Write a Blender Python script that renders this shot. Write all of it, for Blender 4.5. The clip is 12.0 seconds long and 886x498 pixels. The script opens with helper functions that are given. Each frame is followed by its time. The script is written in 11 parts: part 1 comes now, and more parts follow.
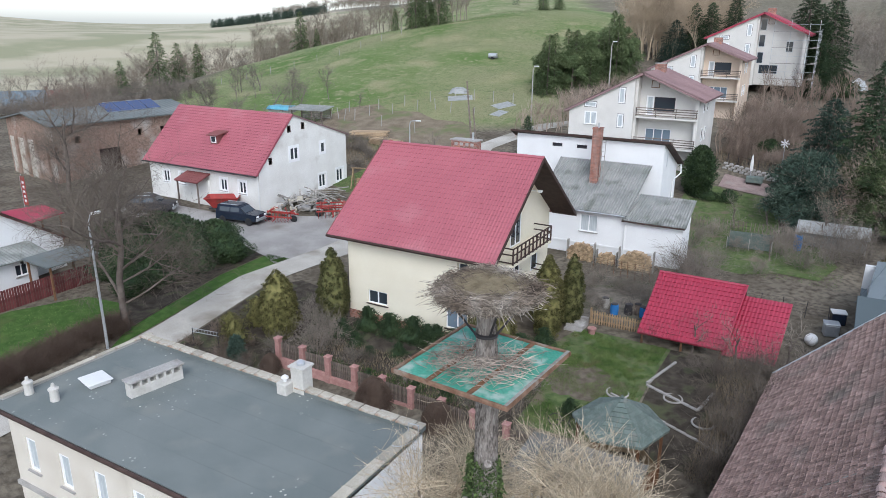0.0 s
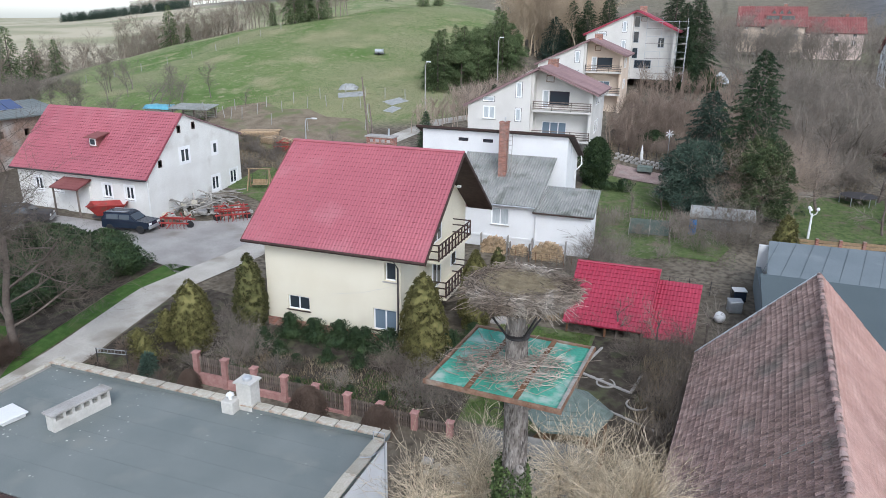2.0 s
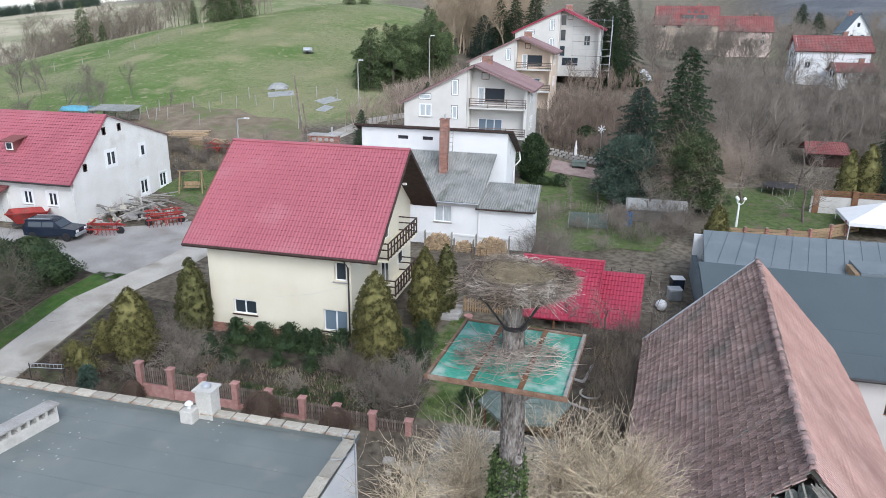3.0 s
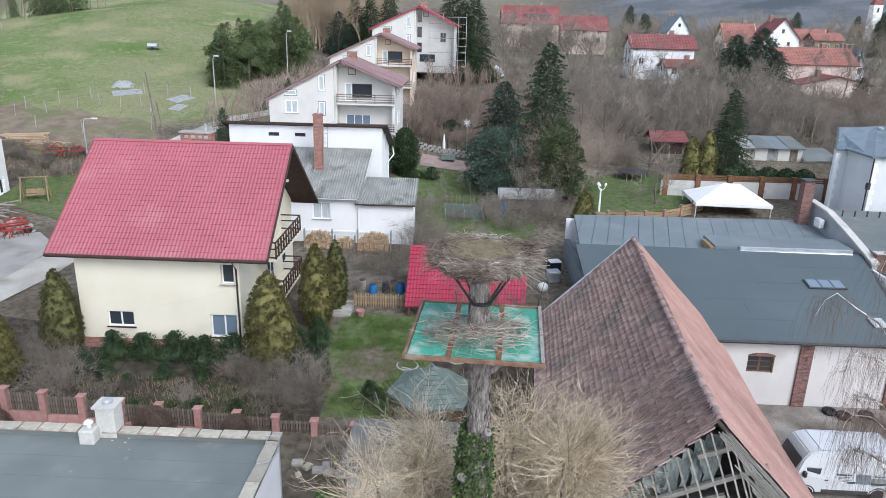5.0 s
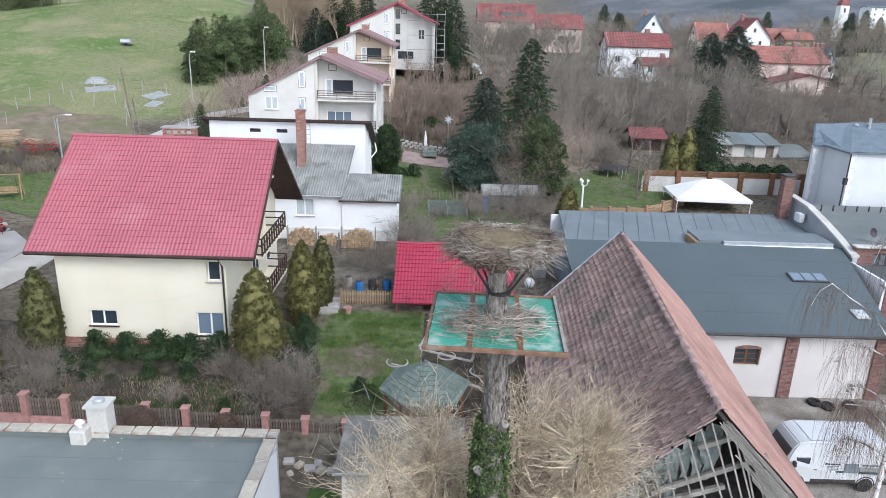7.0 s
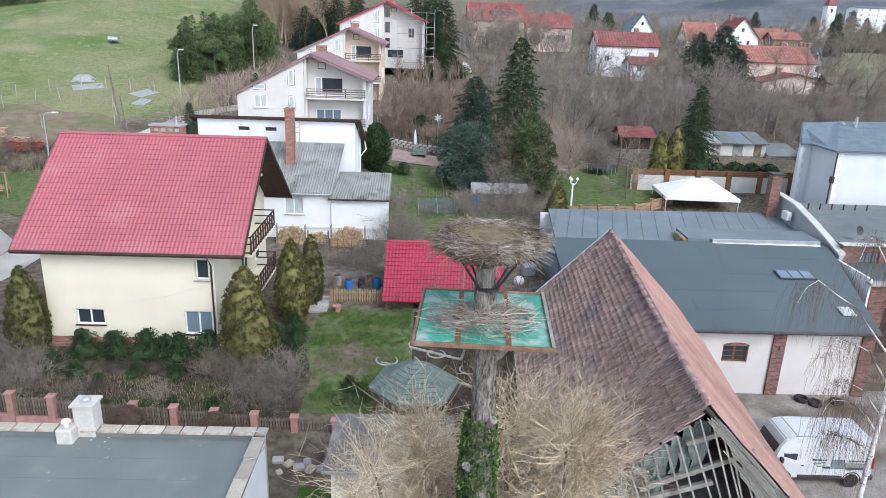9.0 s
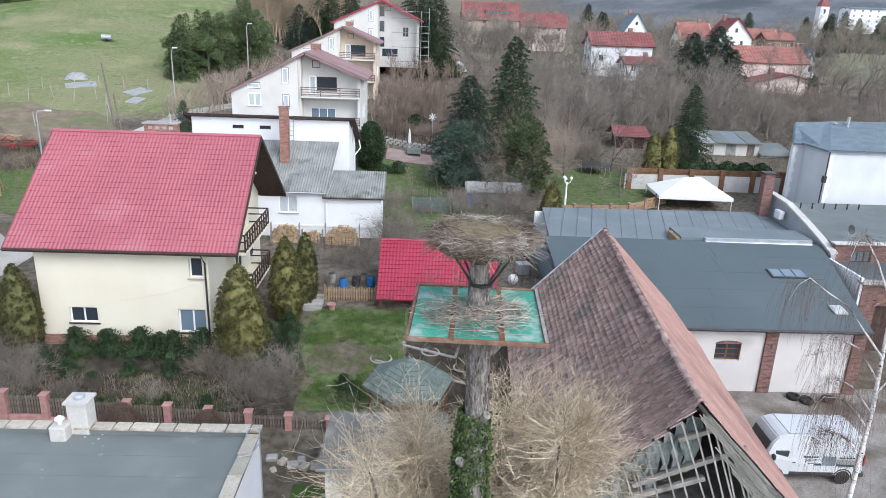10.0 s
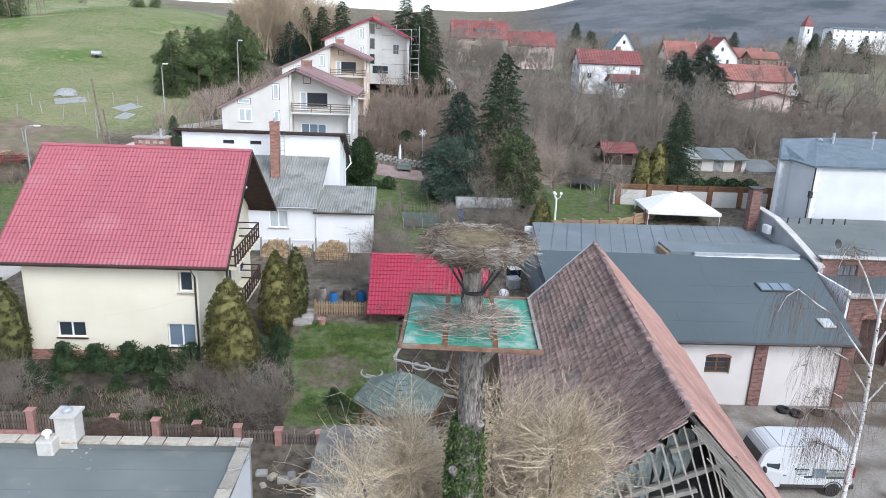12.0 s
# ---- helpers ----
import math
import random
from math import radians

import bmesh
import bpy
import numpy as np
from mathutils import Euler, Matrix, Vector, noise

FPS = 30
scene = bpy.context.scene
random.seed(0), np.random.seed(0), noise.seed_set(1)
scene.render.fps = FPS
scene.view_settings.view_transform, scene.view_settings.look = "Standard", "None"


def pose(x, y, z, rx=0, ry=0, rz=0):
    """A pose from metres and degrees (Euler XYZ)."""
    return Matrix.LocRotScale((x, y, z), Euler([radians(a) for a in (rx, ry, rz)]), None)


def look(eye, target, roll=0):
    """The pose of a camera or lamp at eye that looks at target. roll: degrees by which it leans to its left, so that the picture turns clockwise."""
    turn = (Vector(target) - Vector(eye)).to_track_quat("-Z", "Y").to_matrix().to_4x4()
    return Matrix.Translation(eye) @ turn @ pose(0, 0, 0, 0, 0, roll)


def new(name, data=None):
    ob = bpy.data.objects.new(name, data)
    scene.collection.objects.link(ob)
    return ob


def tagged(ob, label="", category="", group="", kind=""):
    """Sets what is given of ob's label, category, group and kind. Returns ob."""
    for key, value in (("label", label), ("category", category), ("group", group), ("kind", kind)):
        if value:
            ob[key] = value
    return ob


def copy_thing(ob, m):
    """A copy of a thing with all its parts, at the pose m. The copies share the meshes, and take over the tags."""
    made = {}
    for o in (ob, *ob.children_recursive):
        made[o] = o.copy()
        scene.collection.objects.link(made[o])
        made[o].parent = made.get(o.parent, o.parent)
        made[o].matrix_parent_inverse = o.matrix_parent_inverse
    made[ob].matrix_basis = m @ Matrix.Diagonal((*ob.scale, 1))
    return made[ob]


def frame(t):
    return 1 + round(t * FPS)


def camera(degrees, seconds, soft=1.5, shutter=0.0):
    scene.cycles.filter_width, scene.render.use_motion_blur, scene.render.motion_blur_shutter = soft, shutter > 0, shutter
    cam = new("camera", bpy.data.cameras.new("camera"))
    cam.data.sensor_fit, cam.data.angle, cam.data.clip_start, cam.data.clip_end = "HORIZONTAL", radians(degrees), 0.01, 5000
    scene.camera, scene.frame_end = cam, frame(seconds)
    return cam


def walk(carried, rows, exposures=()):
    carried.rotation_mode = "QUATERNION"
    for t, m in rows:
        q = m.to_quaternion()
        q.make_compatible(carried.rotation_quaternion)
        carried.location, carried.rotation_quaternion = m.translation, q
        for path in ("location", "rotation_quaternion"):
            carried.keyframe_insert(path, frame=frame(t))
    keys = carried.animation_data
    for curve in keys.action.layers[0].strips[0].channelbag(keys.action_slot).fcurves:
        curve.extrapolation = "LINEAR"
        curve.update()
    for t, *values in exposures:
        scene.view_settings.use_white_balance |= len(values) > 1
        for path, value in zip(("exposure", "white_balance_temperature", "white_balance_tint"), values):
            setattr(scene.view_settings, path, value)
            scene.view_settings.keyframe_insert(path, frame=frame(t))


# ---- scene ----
cam = camera(64.5, 12.0, soft=0.5)
PATH = [
    (0, (0.927, 0.139, 17.777), (-0.027, 1.786, 17.163), 0.3),
    (0.5, (0.292, 0.037, 17.731), (-0.585, 1.726, 17.115), 0.4),
    (1, (-0.431, -0.065, 17.704), (-1.227, 1.663, 17.087), 0.5),
    (1.5, (-1.017, -0.184, 17.691), (-1.743, 1.574, 17.072), 0.6),
    (2, (-1.679, -0.33, 17.602), (-2.326, 1.459, 16.982), 0.7),
    (2.5, (-2.237, -0.439, 17.543), (-2.798, 1.378, 16.923), 0.8),
    (3, (-2.789, -0.599, 17.462), (-3.244, 1.248, 16.842), 0.8),
    (3.2, (-2.945, -0.654, 17.452), (-3.358, 1.202, 16.831), 0.8),
    (5, (-4.63, -1.033, 17.131), (-4.684, 0.868, 16.515), 1.4),
    (5.5, (-5.125, -1.032, 17.044), (-5.13, 0.871, 16.428), 1.4),
    (6, (-5.305, -0.967, 16.955), (-5.302, 0.936, 16.338), 1.5),
    (6.5, (-5.349, -0.897, 16.895), (-5.339, 1.006, 16.278), 1.6),
    (7, (-5.374, -0.914, 16.898), (-5.357, 0.987, 16.28), 1.7),
    (9, (-5.338, -0.915, 16.842), (-5.293, 0.986, 16.222), 1.9),
    (9.5, (-5.296, -0.95, 16.815), (-5.244, 0.95, 16.194), 2.0),
    (10, (-5.328, -0.999, 16.808), (-5.267, 0.901, 16.187), 2.1),
    (10.5, (-5.337, -1.014, 16.798), (-5.269, 0.885, 16.176), 2.1),
    (11, (-5.384, -1.072, 16.786), (-5.309, 0.827, 16.163), 2.2),
    (11.5, (-5.399, -1.091, 16.762), (-5.317, 0.808, 16.142), 2.2),
    (12, (-5.388, -1.096, 16.666), (-5.299, 0.818, 16.092), 2.3),
]
walk(cam, [(row[0], look(*row[1:])) for row in PATH], exposures=[(0, 0.5, 6000, 10), (3, 0.6, 6000, 10), (5, 0.7, 6000, 10), (12, 0.8, 6000, 10)])
# ---- light: bright overcast spring day ----
SUN_ELEV, SUN_AZ = radians(42), radians(146)   # azimuth clockwise from +y
world = bpy.data.worlds.new("sky")
scene.world = world
world.use_nodes = True
wn, wl = world.node_tree.nodes, world.node_tree.links
wn.clear()
sky = wn.new("ShaderNodeTexSky")
sky.sky_type, sky.sun_disc = "NISHITA", False
sky.sun_elevation, sky.sun_rotation = SUN_ELEV, SUN_AZ
sky.air_density, sky.dust_density, sky.ozone_density = 1.0, 1.2, 1.0
veil = wn.new("ShaderNodeHueSaturation")
veil.inputs["Saturation"].default_value = 0.45
bg = wn.new("ShaderNodeBackground")
bg.inputs["Strength"].default_value = 0.185
wout = wn.new("ShaderNodeOutputWorld")
wl.new(sky.outputs[0], veil.inputs["Color"])
wl.new(veil.outputs[0], bg.inputs["Color"])
wl.new(bg.outputs[0], wout.inputs["Surface"])
sun_data = bpy.data.lights.new("sun", "SUN")
sun_data.energy, sun_data.angle, sun_data.color = 1.25, radians(30), (1.0, 0.98, 0.95)
sun = new("sun", sun_data)
sun.matrix_basis = look((math.sin(SUN_AZ) * 50 * math.cos(SUN_ELEV), math.cos(SUN_AZ) * 50 * math.cos(SUN_ELEV), 50 * math.sin(SUN_ELEV)), (0, 0, 0))
# ---- the lie of the land ----
def smooth(a, b, v):
    t = np.clip((v - a) / (b - a), 0, 1)
    return t * t * (3 - 2 * t)


MAIN_Y = (-400, -30, 18, 26.5, 32, 38, 50, 58, 66, 75, 90, 130, 200, 400, 1500)
MAIN_Z = (-4, -2.2, -2.0, -1.7, -0.05, 0.1, 0.4, 1.2, 2.0, 2.7, 4.0, 6.0, 8.5, 8, 6)
ROAD_Y = (-400, 0, 12, 25, 36, 46, 58, 70, 90, 130, 200, 400, 1500)
ROAD_Z = (-4, -1.8, -1.3, -0.6, 0.1, 0.3, 0.9, 2.2, 3.6, 4.2, 4.5, 2, 1)
YARD_Y = (-400, 10, 33, 45, 50, 58, 66, 75, 90, 130, 200, 400, 1500)
YARD_Z = (-4, -2.1, -2.05, -0.4, 0.3, 1.2, 2.0, 2.6, 3.6, 6.0, 8.5, 9, 12)


# far ridge: azimuth and height over the plain
RIDGE_A = (-60, -52, -48, -44.5, -41.5, -39, -36, -30, -22, -12, -6, 4, 8.7, 10.5, 13.5, 20, 32, 45, 60)
RIDGE_Z = (0, 0, 3, 10, 17, 23, 28, 33, 37, 39, 40, 38, 42, 52, 62, 78, 88, 70, 20)

# crest of the pasture hill: azimuth, distance and the fall behind it
CREST_A = (-62, -54, -50, -47.5, -41, -36, -32, -28, -24, -20, -14)
CREST_R = (150, 158, 166, 175, 192, 176, 162, 158, 165, 175, 190)
CREST_D = (17, 18, 16.5, 13, 11, 9.5, 10, 10, 9, 6, 0)


def ground(x, y):
    """Height of the ground at x, y (numbers or arrays)."""
    x, y = np.asarray(x, float), np.asarray(y, float)
    main = sum(np.interp(y + d, MAIN_Y, MAIN_Z) for d in (-2, 0, 2)) / 3
    road = sum(np.interp(y + d, ROAD_Y, ROAD_Z) for d in (-3, 0, 3)) / 3
    yard = sum(np.interp(y + d, YARD_Y, YARD_Z) for d in (-2, 0, 2)) / 3
    left, right = smooth(-25, -33, x) * smooth(110, 70, y), smooth(4, 9, x)
    z = main * (1 - left) * (1 - right) + road * left + yard * right * (1 - left)
    c, s = math.cos(radians(25)), math.sin(radians(25))
    u, v = y * c - x * s, x * c + y * s
    wide = np.where(v < 0, 46, 52)
    z = z + 14.5 * smooth(62, 195, u) * np.exp(-(v / wide) ** 2) * (1 - 0.6 * smooth(260, 520, u))
    z = z + 6.0 * smooth(140, 270, u) * np.exp(-(v / 75) ** 2)
    z = z + 2.8 * np.exp(-((x + 20) / 11) ** 2 - ((y - 75) / 10) ** 2)
    r = np.hypot(x, y)
    a = np.degrees(np.arctan2(x, y))
    edge = np.interp(a, CREST_A, CREST_R)
    z = z - np.where(a > -80, np.interp(a, CREST_A, CREST_D), 0) * smooth(edge - 12, edge + 75, r) * (1 - smooth(420, 640, r)) * smooth(-80, -62, a)
    # far ridges
    z = z + smooth(420, 900, r) * sum(np.interp(a + d, RIDGE_A, RIDGE_Z) for d in (-1.2, 0, 1.2)) / 3
    z = z + smooth(1500, 2100, r) * 36 * np.exp(-((a + 68) / 9) ** 2)
    return z


def gz(x, y):
    return float(ground(x, y))
# ---- materials ----
def material(name, a, b, scale=4.0, rough=0.8, bump=0.2, fine=40.0, metal=0.0, stain=None, stain_scale=0.6, stain_amount=0.5, vary=0.0, spec=0.2, stretch=(1, 1, 1), island=0.0, specks=None):
    """Two colours mixed by noise at two scales, an optional third as patches, relief, and some change from piece to piece."""
    m = bpy.data.materials.new(name)
    m.use_nodes = True
    n, l = m.node_tree.nodes, m.node_tree.links
    p = n["Principled BSDF"]
    p.inputs["Roughness"].default_value, p.inputs["Metallic"].default_value = rough, metal
    p.inputs["Specular IOR Level"].default_value = spec
    tc = n.new("ShaderNodeTexCoord")
    mp = n.new("ShaderNodeMapping")
    mp.inputs["Scale"].default_value = stretch
    l.new(tc.outputs["Object"], mp.inputs["Vector"])

    def tex(s, detail):
        t = n.new("ShaderNodeTexNoise")
        t.inputs["Scale"].default_value, t.inputs["Detail"].default_value = s, detail
        l.new(mp.outputs[0], t.inputs["Vector"])
        return t

    def mix(kind, fac, c1, c2):
        x = n.new("ShaderNodeMix")
        x.data_type, x.blend_type = "RGBA", kind
        for sock, v in ((x.inputs[0], fac), (x.inputs[6], c1), (x.inputs[7], c2)):
            if isinstance(v, (int, float)):
                sock.default_value = v
            elif isinstance(v, tuple):
                sock.default_value = (*v, 1)
            else:
                l.new(v, sock)
        return x.outputs[2]

    def ramp(src, lo, hi):
        r = n.new("ShaderNodeMapRange")
        r.inputs["From Min"].default_value, r.inputs["From Max"].default_value = lo, hi
        l.new(src, r.inputs["Value"])
        return r.outputs[0]

    coarse, grain = tex(scale, 4), tex(fine, 3)
    col = mix("MIX", ramp(coarse.outputs["Fac"], 0.35, 0.65), a, b)
    g = n.new("ShaderNodeMapRange")
    g.inputs["From Min"].default_value, g.inputs["From Max"].default_value = 0.3, 0.7
    g.inputs["To Min"].default_value, g.inputs["To Max"].default_value = 1 - min(0.18, 0.03 + 0.36 * bump), 1 + min(0.16, 0.03 + 0.32 * bump)
    l.new(grain.outputs["Fac"], g.inputs["Value"])
    gr = n.new("ShaderNodeCombineColor")
    for i in range(3):
        l.new(g.outputs[0], gr.inputs[i])
    col = mix("MULTIPLY", 1.0, col, gr.outputs[0])
    if stain:
        st = tex(stain_scale, 6)
        lo = 0.72 - 0.4 * stain_amount
        col = mix("MIX", ramp(st.outputs["Fac"], lo, lo + 0.16), col, stain)
    if specks:
        vo = n.new("ShaderNodeTexVoronoi")
        vo.inputs["Scale"].default_value = 3.6
        l.new(mp.outputs[0], vo.inputs["Vector"])
        where = n.new("ShaderNodeMath")
        where.operation = "MULTIPLY"
        l.new(ramp(vo.outputs["Distance"], 0.17, 0.10), where.inputs[0])
        l.new(ramp(tex(0.35, 2).outputs["Fac"], 0.47, 0.6), where.inputs[1])
        col = mix("MIX", where.outputs[0], col, specks)
    if vary or island:
        src = n.new("ShaderNodeObjectInfo").outputs["Random"] if vary else n.new("ShaderNodeNewGeometry").outputs["Random Per Island"]
        k = vary or island
        v = n.new("ShaderNodeMapRange")
        v.inputs["To Min"].default_value, v.inputs["To Max"].default_value = 1 - k, 1 + k
        l.new(src, v.inputs["Value"])
        vc = n.new("ShaderNodeCombineColor")
        for i in range(3):
            l.new(v.outputs[0], vc.inputs[i])
        col = mix("MULTIPLY", 1.0, col, vc.outputs[0])
    l.new(col, p.inputs["Base Color"])
    if bump:
        b1 = n.new("ShaderNodeBump")
        b1.inputs["Strength"].default_value, b1.inputs["Distance"].default_value = bump, 0.02
        l.new(grain.outputs["Fac"], b1.inputs["Height"])
        l.new(b1.outputs[0], p.inputs["Normal"])
    return m


def plain_glass(name, tint, rough=0.05):
    m = bpy.data.materials.new(name)
    m.use_nodes = True
    p = m.node_tree.nodes["Principled BSDF"]
    p.inputs["Base Color"].default_value = (*tint, 1)
    p.inputs["Roughness"].default_value = rough
    p.inputs["Specular IOR Level"].default_value = 0.8
    return m


RENDER_CREAM = material("cream_render", (0.705, 0.65, 0.515), (0.745, 0.695, 0.565), 0.5, 0.9, 0.25, 60, stain=(0.65, 0.595, 0.475), stain_scale=0.25, stain_amount=0.2)
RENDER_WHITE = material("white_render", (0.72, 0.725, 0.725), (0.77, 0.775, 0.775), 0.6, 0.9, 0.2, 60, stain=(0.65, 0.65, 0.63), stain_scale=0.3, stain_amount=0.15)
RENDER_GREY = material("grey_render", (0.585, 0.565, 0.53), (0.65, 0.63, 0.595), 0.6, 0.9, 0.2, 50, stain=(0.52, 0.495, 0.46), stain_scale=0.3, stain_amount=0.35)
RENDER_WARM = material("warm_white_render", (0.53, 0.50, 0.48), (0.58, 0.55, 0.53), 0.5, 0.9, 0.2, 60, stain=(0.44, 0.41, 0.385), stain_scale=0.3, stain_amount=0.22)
BRICK_DARK = material("dark_brick", (0.15, 0.08, 0.072), (0.215, 0.115, 0.102), 5, 0.9, 0.6, 11, stain=(0.12, 0.08, 0.072), stain_scale=1.0, stain_amount=0.4)
PAVING = material("pinkish_paving", (0.26, 0.19, 0.175), (0.33, 0.255, 0.235), 1.0, 0.9, 0.4, 8, stain=(0.3, 0.26, 0.24), stain_scale=0.6, stain_amount=0.4)
RENDER_OLD = material("old_render", (0.67, 0.655, 0.62), (0.75, 0.74, 0.71), 0.5, 0.95, 0.4, 30, stain=(0.52, 0.49, 0.45), stain_scale=0.4, stain_amount=0.33)
RENDER_PEACH = material("peach_render", (0.60, 0.48, 0.38), (0.66, 0.54, 0.43), 0.6, 0.9, 0.2, 50)
RENDER_PINK = material("pink_render", (0.70, 0.56, 0.50), (0.76, 0.62, 0.55), 0.6, 0.9, 0.2, 50)
ROOF_ROSE = material("rose_metal_tile", (0.325, 0.088, 0.110), (0.365, 0.104, 0.126), 0.35, 0.5, 0.08, 25, stain=(0.385, 0.140, 0.160), stain_scale=0.3, stain_amount=0.34, spec=0.6)
ROOF_RED = material("red_metal_tile", (0.31, 0.022, 0.05), (0.35, 0.03, 0.062), 0.4, 0.42, 0.08, 25, spec=0.7)
ROOF_DULL = material("dull_red_roof", (0.195, 0.068, 0.066), (0.245, 0.098, 0.092), 0.5, 0.75, 0.3, 20, stain=(0.17, 0.095, 0.088), stain_scale=0.4, stain_amount=0.4)
ROOF_ORANGE = material("orange_tile_roof", (0.28, 0.12, 0.10), (0.33, 0.155, 0.13), 0.7, 0.85, 0.3, 20)
ROOF_BROWN = material("mauve_brown_roof", (0.225, 0.148, 0.148), (0.275, 0.185, 0.182), 0.5, 0.8, 0.3, 20)
FELT_BLUE = material("bitumen_felt", (0.135, 0.152, 0.148), (0.165, 0.18, 0.176), 0.35, 0.75, 0.35, 50, stain=(0.195, 0.208, 0.2), stain_scale=0.3, stain_amount=0.42)
FELT_SPECK = material("speckled_bitumen_felt", (0.150, 0.170, 0.164), (0.188, 0.206, 0.197), 0.45, 0.75, 0.35, 50, stain=(0.20, 0.212, 0.196), stain_scale=0.7, stain_amount=0.4, specks=(0.5, 0.5, 0.45))
FELT_DARK = material("dark_bitumen_felt", (0.083, 0.104, 0.112), (0.096, 0.118, 0.126), 0.15, 0.7, 0.3, 45, stain=(0.106, 0.128, 0.135), stain_scale=0.12, stain_amount=0.36)
SLATE = material("slate_blue_shingle", (0.14, 0.18, 0.21), (0.18, 0.22, 0.25), 1.2, 0.7, 0.4, 12)
CORRUGATED = material("grey_fibre_cement", (0.218, 0.230, 0.218), (0.310, 0.316, 0.299), 0.8, 0.9, 0.4, 25, stain=(0.138, 0.149, 0.132), stain_scale=0.9, stain_amount=0.45)
PINE_LEAF = material("pine_needles", (0.042, 0.064, 0.030), (0.098, 0.122, 0.056), 0.7, 0.9, 0.0, 20, island=0.6, spec=0.15)
BELT_LEAF = material("belt_pine_needles", (0.085, 0.125, 0.056), (0.170, 0.210, 0.098), 0.5, 0.9, 0.0, 20, island=0.55, spec=0.15)
TWIG_LARCH = material("beige_larch_twigs", (0.36, 0.285, 0.20), (0.50, 0.405, 0.295), 0.3, 0.95, 0.0, 20, stain=(0.24, 0.19, 0.135), stain_scale=0.15, stain_amount=0.45)
TWIG_ROAD = material("pinkish_sapling_twigs", (0.30, 0.235, 0.19), (0.42, 0.335, 0.27), 0.6, 0.95, 0.0, 20)
TILE_DARK = material("dark_clay_tile", (0.318, 0.232, 0.210), (0.412, 0.312, 0.284), 1.6, 0.9, 0.6, 22, stain=(0.245, 0.212, 0.192), stain_scale=0.5, stain_amount=0.46, island=0.3)
TILE_DARK_PIECE = material("dark_clay_tile_single", (0.310, 0.226, 0.204), (0.402, 0.304, 0.276), 1.6, 0.9, 0.6, 22, vary=0.3)
TILE_PALE = material("pale_clay_tile", (0.43, 0.285, 0.25), (0.51, 0.355, 0.315), 0.6, 0.85, 0.2, 20, stain=(0.38, 0.245, 0.215), stain_scale=0.5, stain_amount=0.36, island=0.07)
WOOD_OLD = material("weathered_grey_wood", (0.24, 0.225, 0.20), (0.36, 0.34, 0.31), 2.5, 0.9, 0.5, 30, stain=(0.12, 0.11, 0.10), stain_scale=1.5, stain_amount=0.35, vary=0.2)
WOOD_BROWN = material("brown_wood", (0.13, 0.065, 0.035), (0.19, 0.10, 0.055), 3, 0.75, 0.4, 30, vary=0.15)
WOOD_HONEY = material("honey_wood", (0.26, 0.18, 0.105), (0.34, 0.245, 0.15), 3, 0.75, 0.4, 30, vary=0.15)
WOOD_EDGE = material("worn_brown_board", (0.15, 0.085, 0.055), (0.25, 0.155, 0.11), 4, 0.8, 0.4, 30, stain=(0.30, 0.26, 0.22), stain_scale=2.5, stain_amount=0.4)
WOOD_DARK = material("dark_stained_wood", (0.045, 0.028, 0.024), (0.07, 0.045, 0.038), 3, 0.6, 0.3, 30)
WOOD_CUT = material("cut_firewood", (0.36, 0.26, 0.16), (0.48, 0.36, 0.24), 6, 0.9, 0.4, 30, vary=0.3)
WOOD_FENCE = material("dark_picket_wood", (0.12, 0.095, 0.08), (0.19, 0.155, 0.132), 4, 0.9, 0.4, 30, vary=0.3)
BRICK = material("red_brick", (0.275, 0.12, 0.09), (0.355, 0.175, 0.135), 5, 0.9, 0.6, 35, stain=(0.2, 0.12, 0.1), stain_scale=1.0, stain_amount=0.4, vary=0.15)
BRICK_OLD = material("old_farm_brick", (0.23, 0.155, 0.12), (0.32, 0.225, 0.18), 3, 0.95, 0.8, 9, stain=(0.44, 0.40, 0.36), stain_scale=0.3, stain_amount=0.5)
PINK_POST = material("pinkish_brick_post", (0.36, 0.19, 0.17), (0.43, 0.25, 0.225), 4, 0.9, 0.5, 30, vary=0.1)
STONE_CAP = material("lichened_stone_slab", (0.38, 0.345, 0.275), (0.48, 0.45, 0.385), 1.5, 0.9, 0.5, 20, stain=(0.28, 0.165, 0.10), stain_scale=1.6, stain_amount=0.44, vary=0.18)
CONCRETE = material("concrete", (0.31, 0.295, 0.275), (0.40, 0.385, 0.365), 1.2, 0.9, 0.5, 30, stain=(0.21, 0.195, 0.175), stain_scale=0.8, stain_amount=0.4)
ROAD_GREY = material("pale_gravel_road", (0.37, 0.345, 0.305), (0.47, 0.445, 0.40), 0.5, 0.95, 0.6, 18, stain=(0.26, 0.235, 0.195), stain_scale=0.35, stain_amount=0.5)
YARD_DIRT = material("gravel_yard", (0.19, 0.17, 0.148), (0.29, 0.268, 0.24), 0.5, 0.95, 0.7, 9, stain=(0.105, 0.086, 0.068), stain_scale=0.4, stain_amount=0.5)
YARD_PALE = material("pale_farmyard_gravel", (0.27, 0.255, 0.24), (0.36, 0.345, 0.325), 0.4, 0.95, 0.7, 14, stain=(0.2, 0.18, 0.155), stain_scale=0.25, stain_amount=0.4)
PLASTER_OLD = material("flaking_barn_plaster", (0.40, 0.365, 0.31), (0.48, 0.445, 0.385), 0.9, 0.95, 0.5, 14, stain=(0.26, 0.185, 0.145), stain_scale=0.5, stain_amount=0.45)
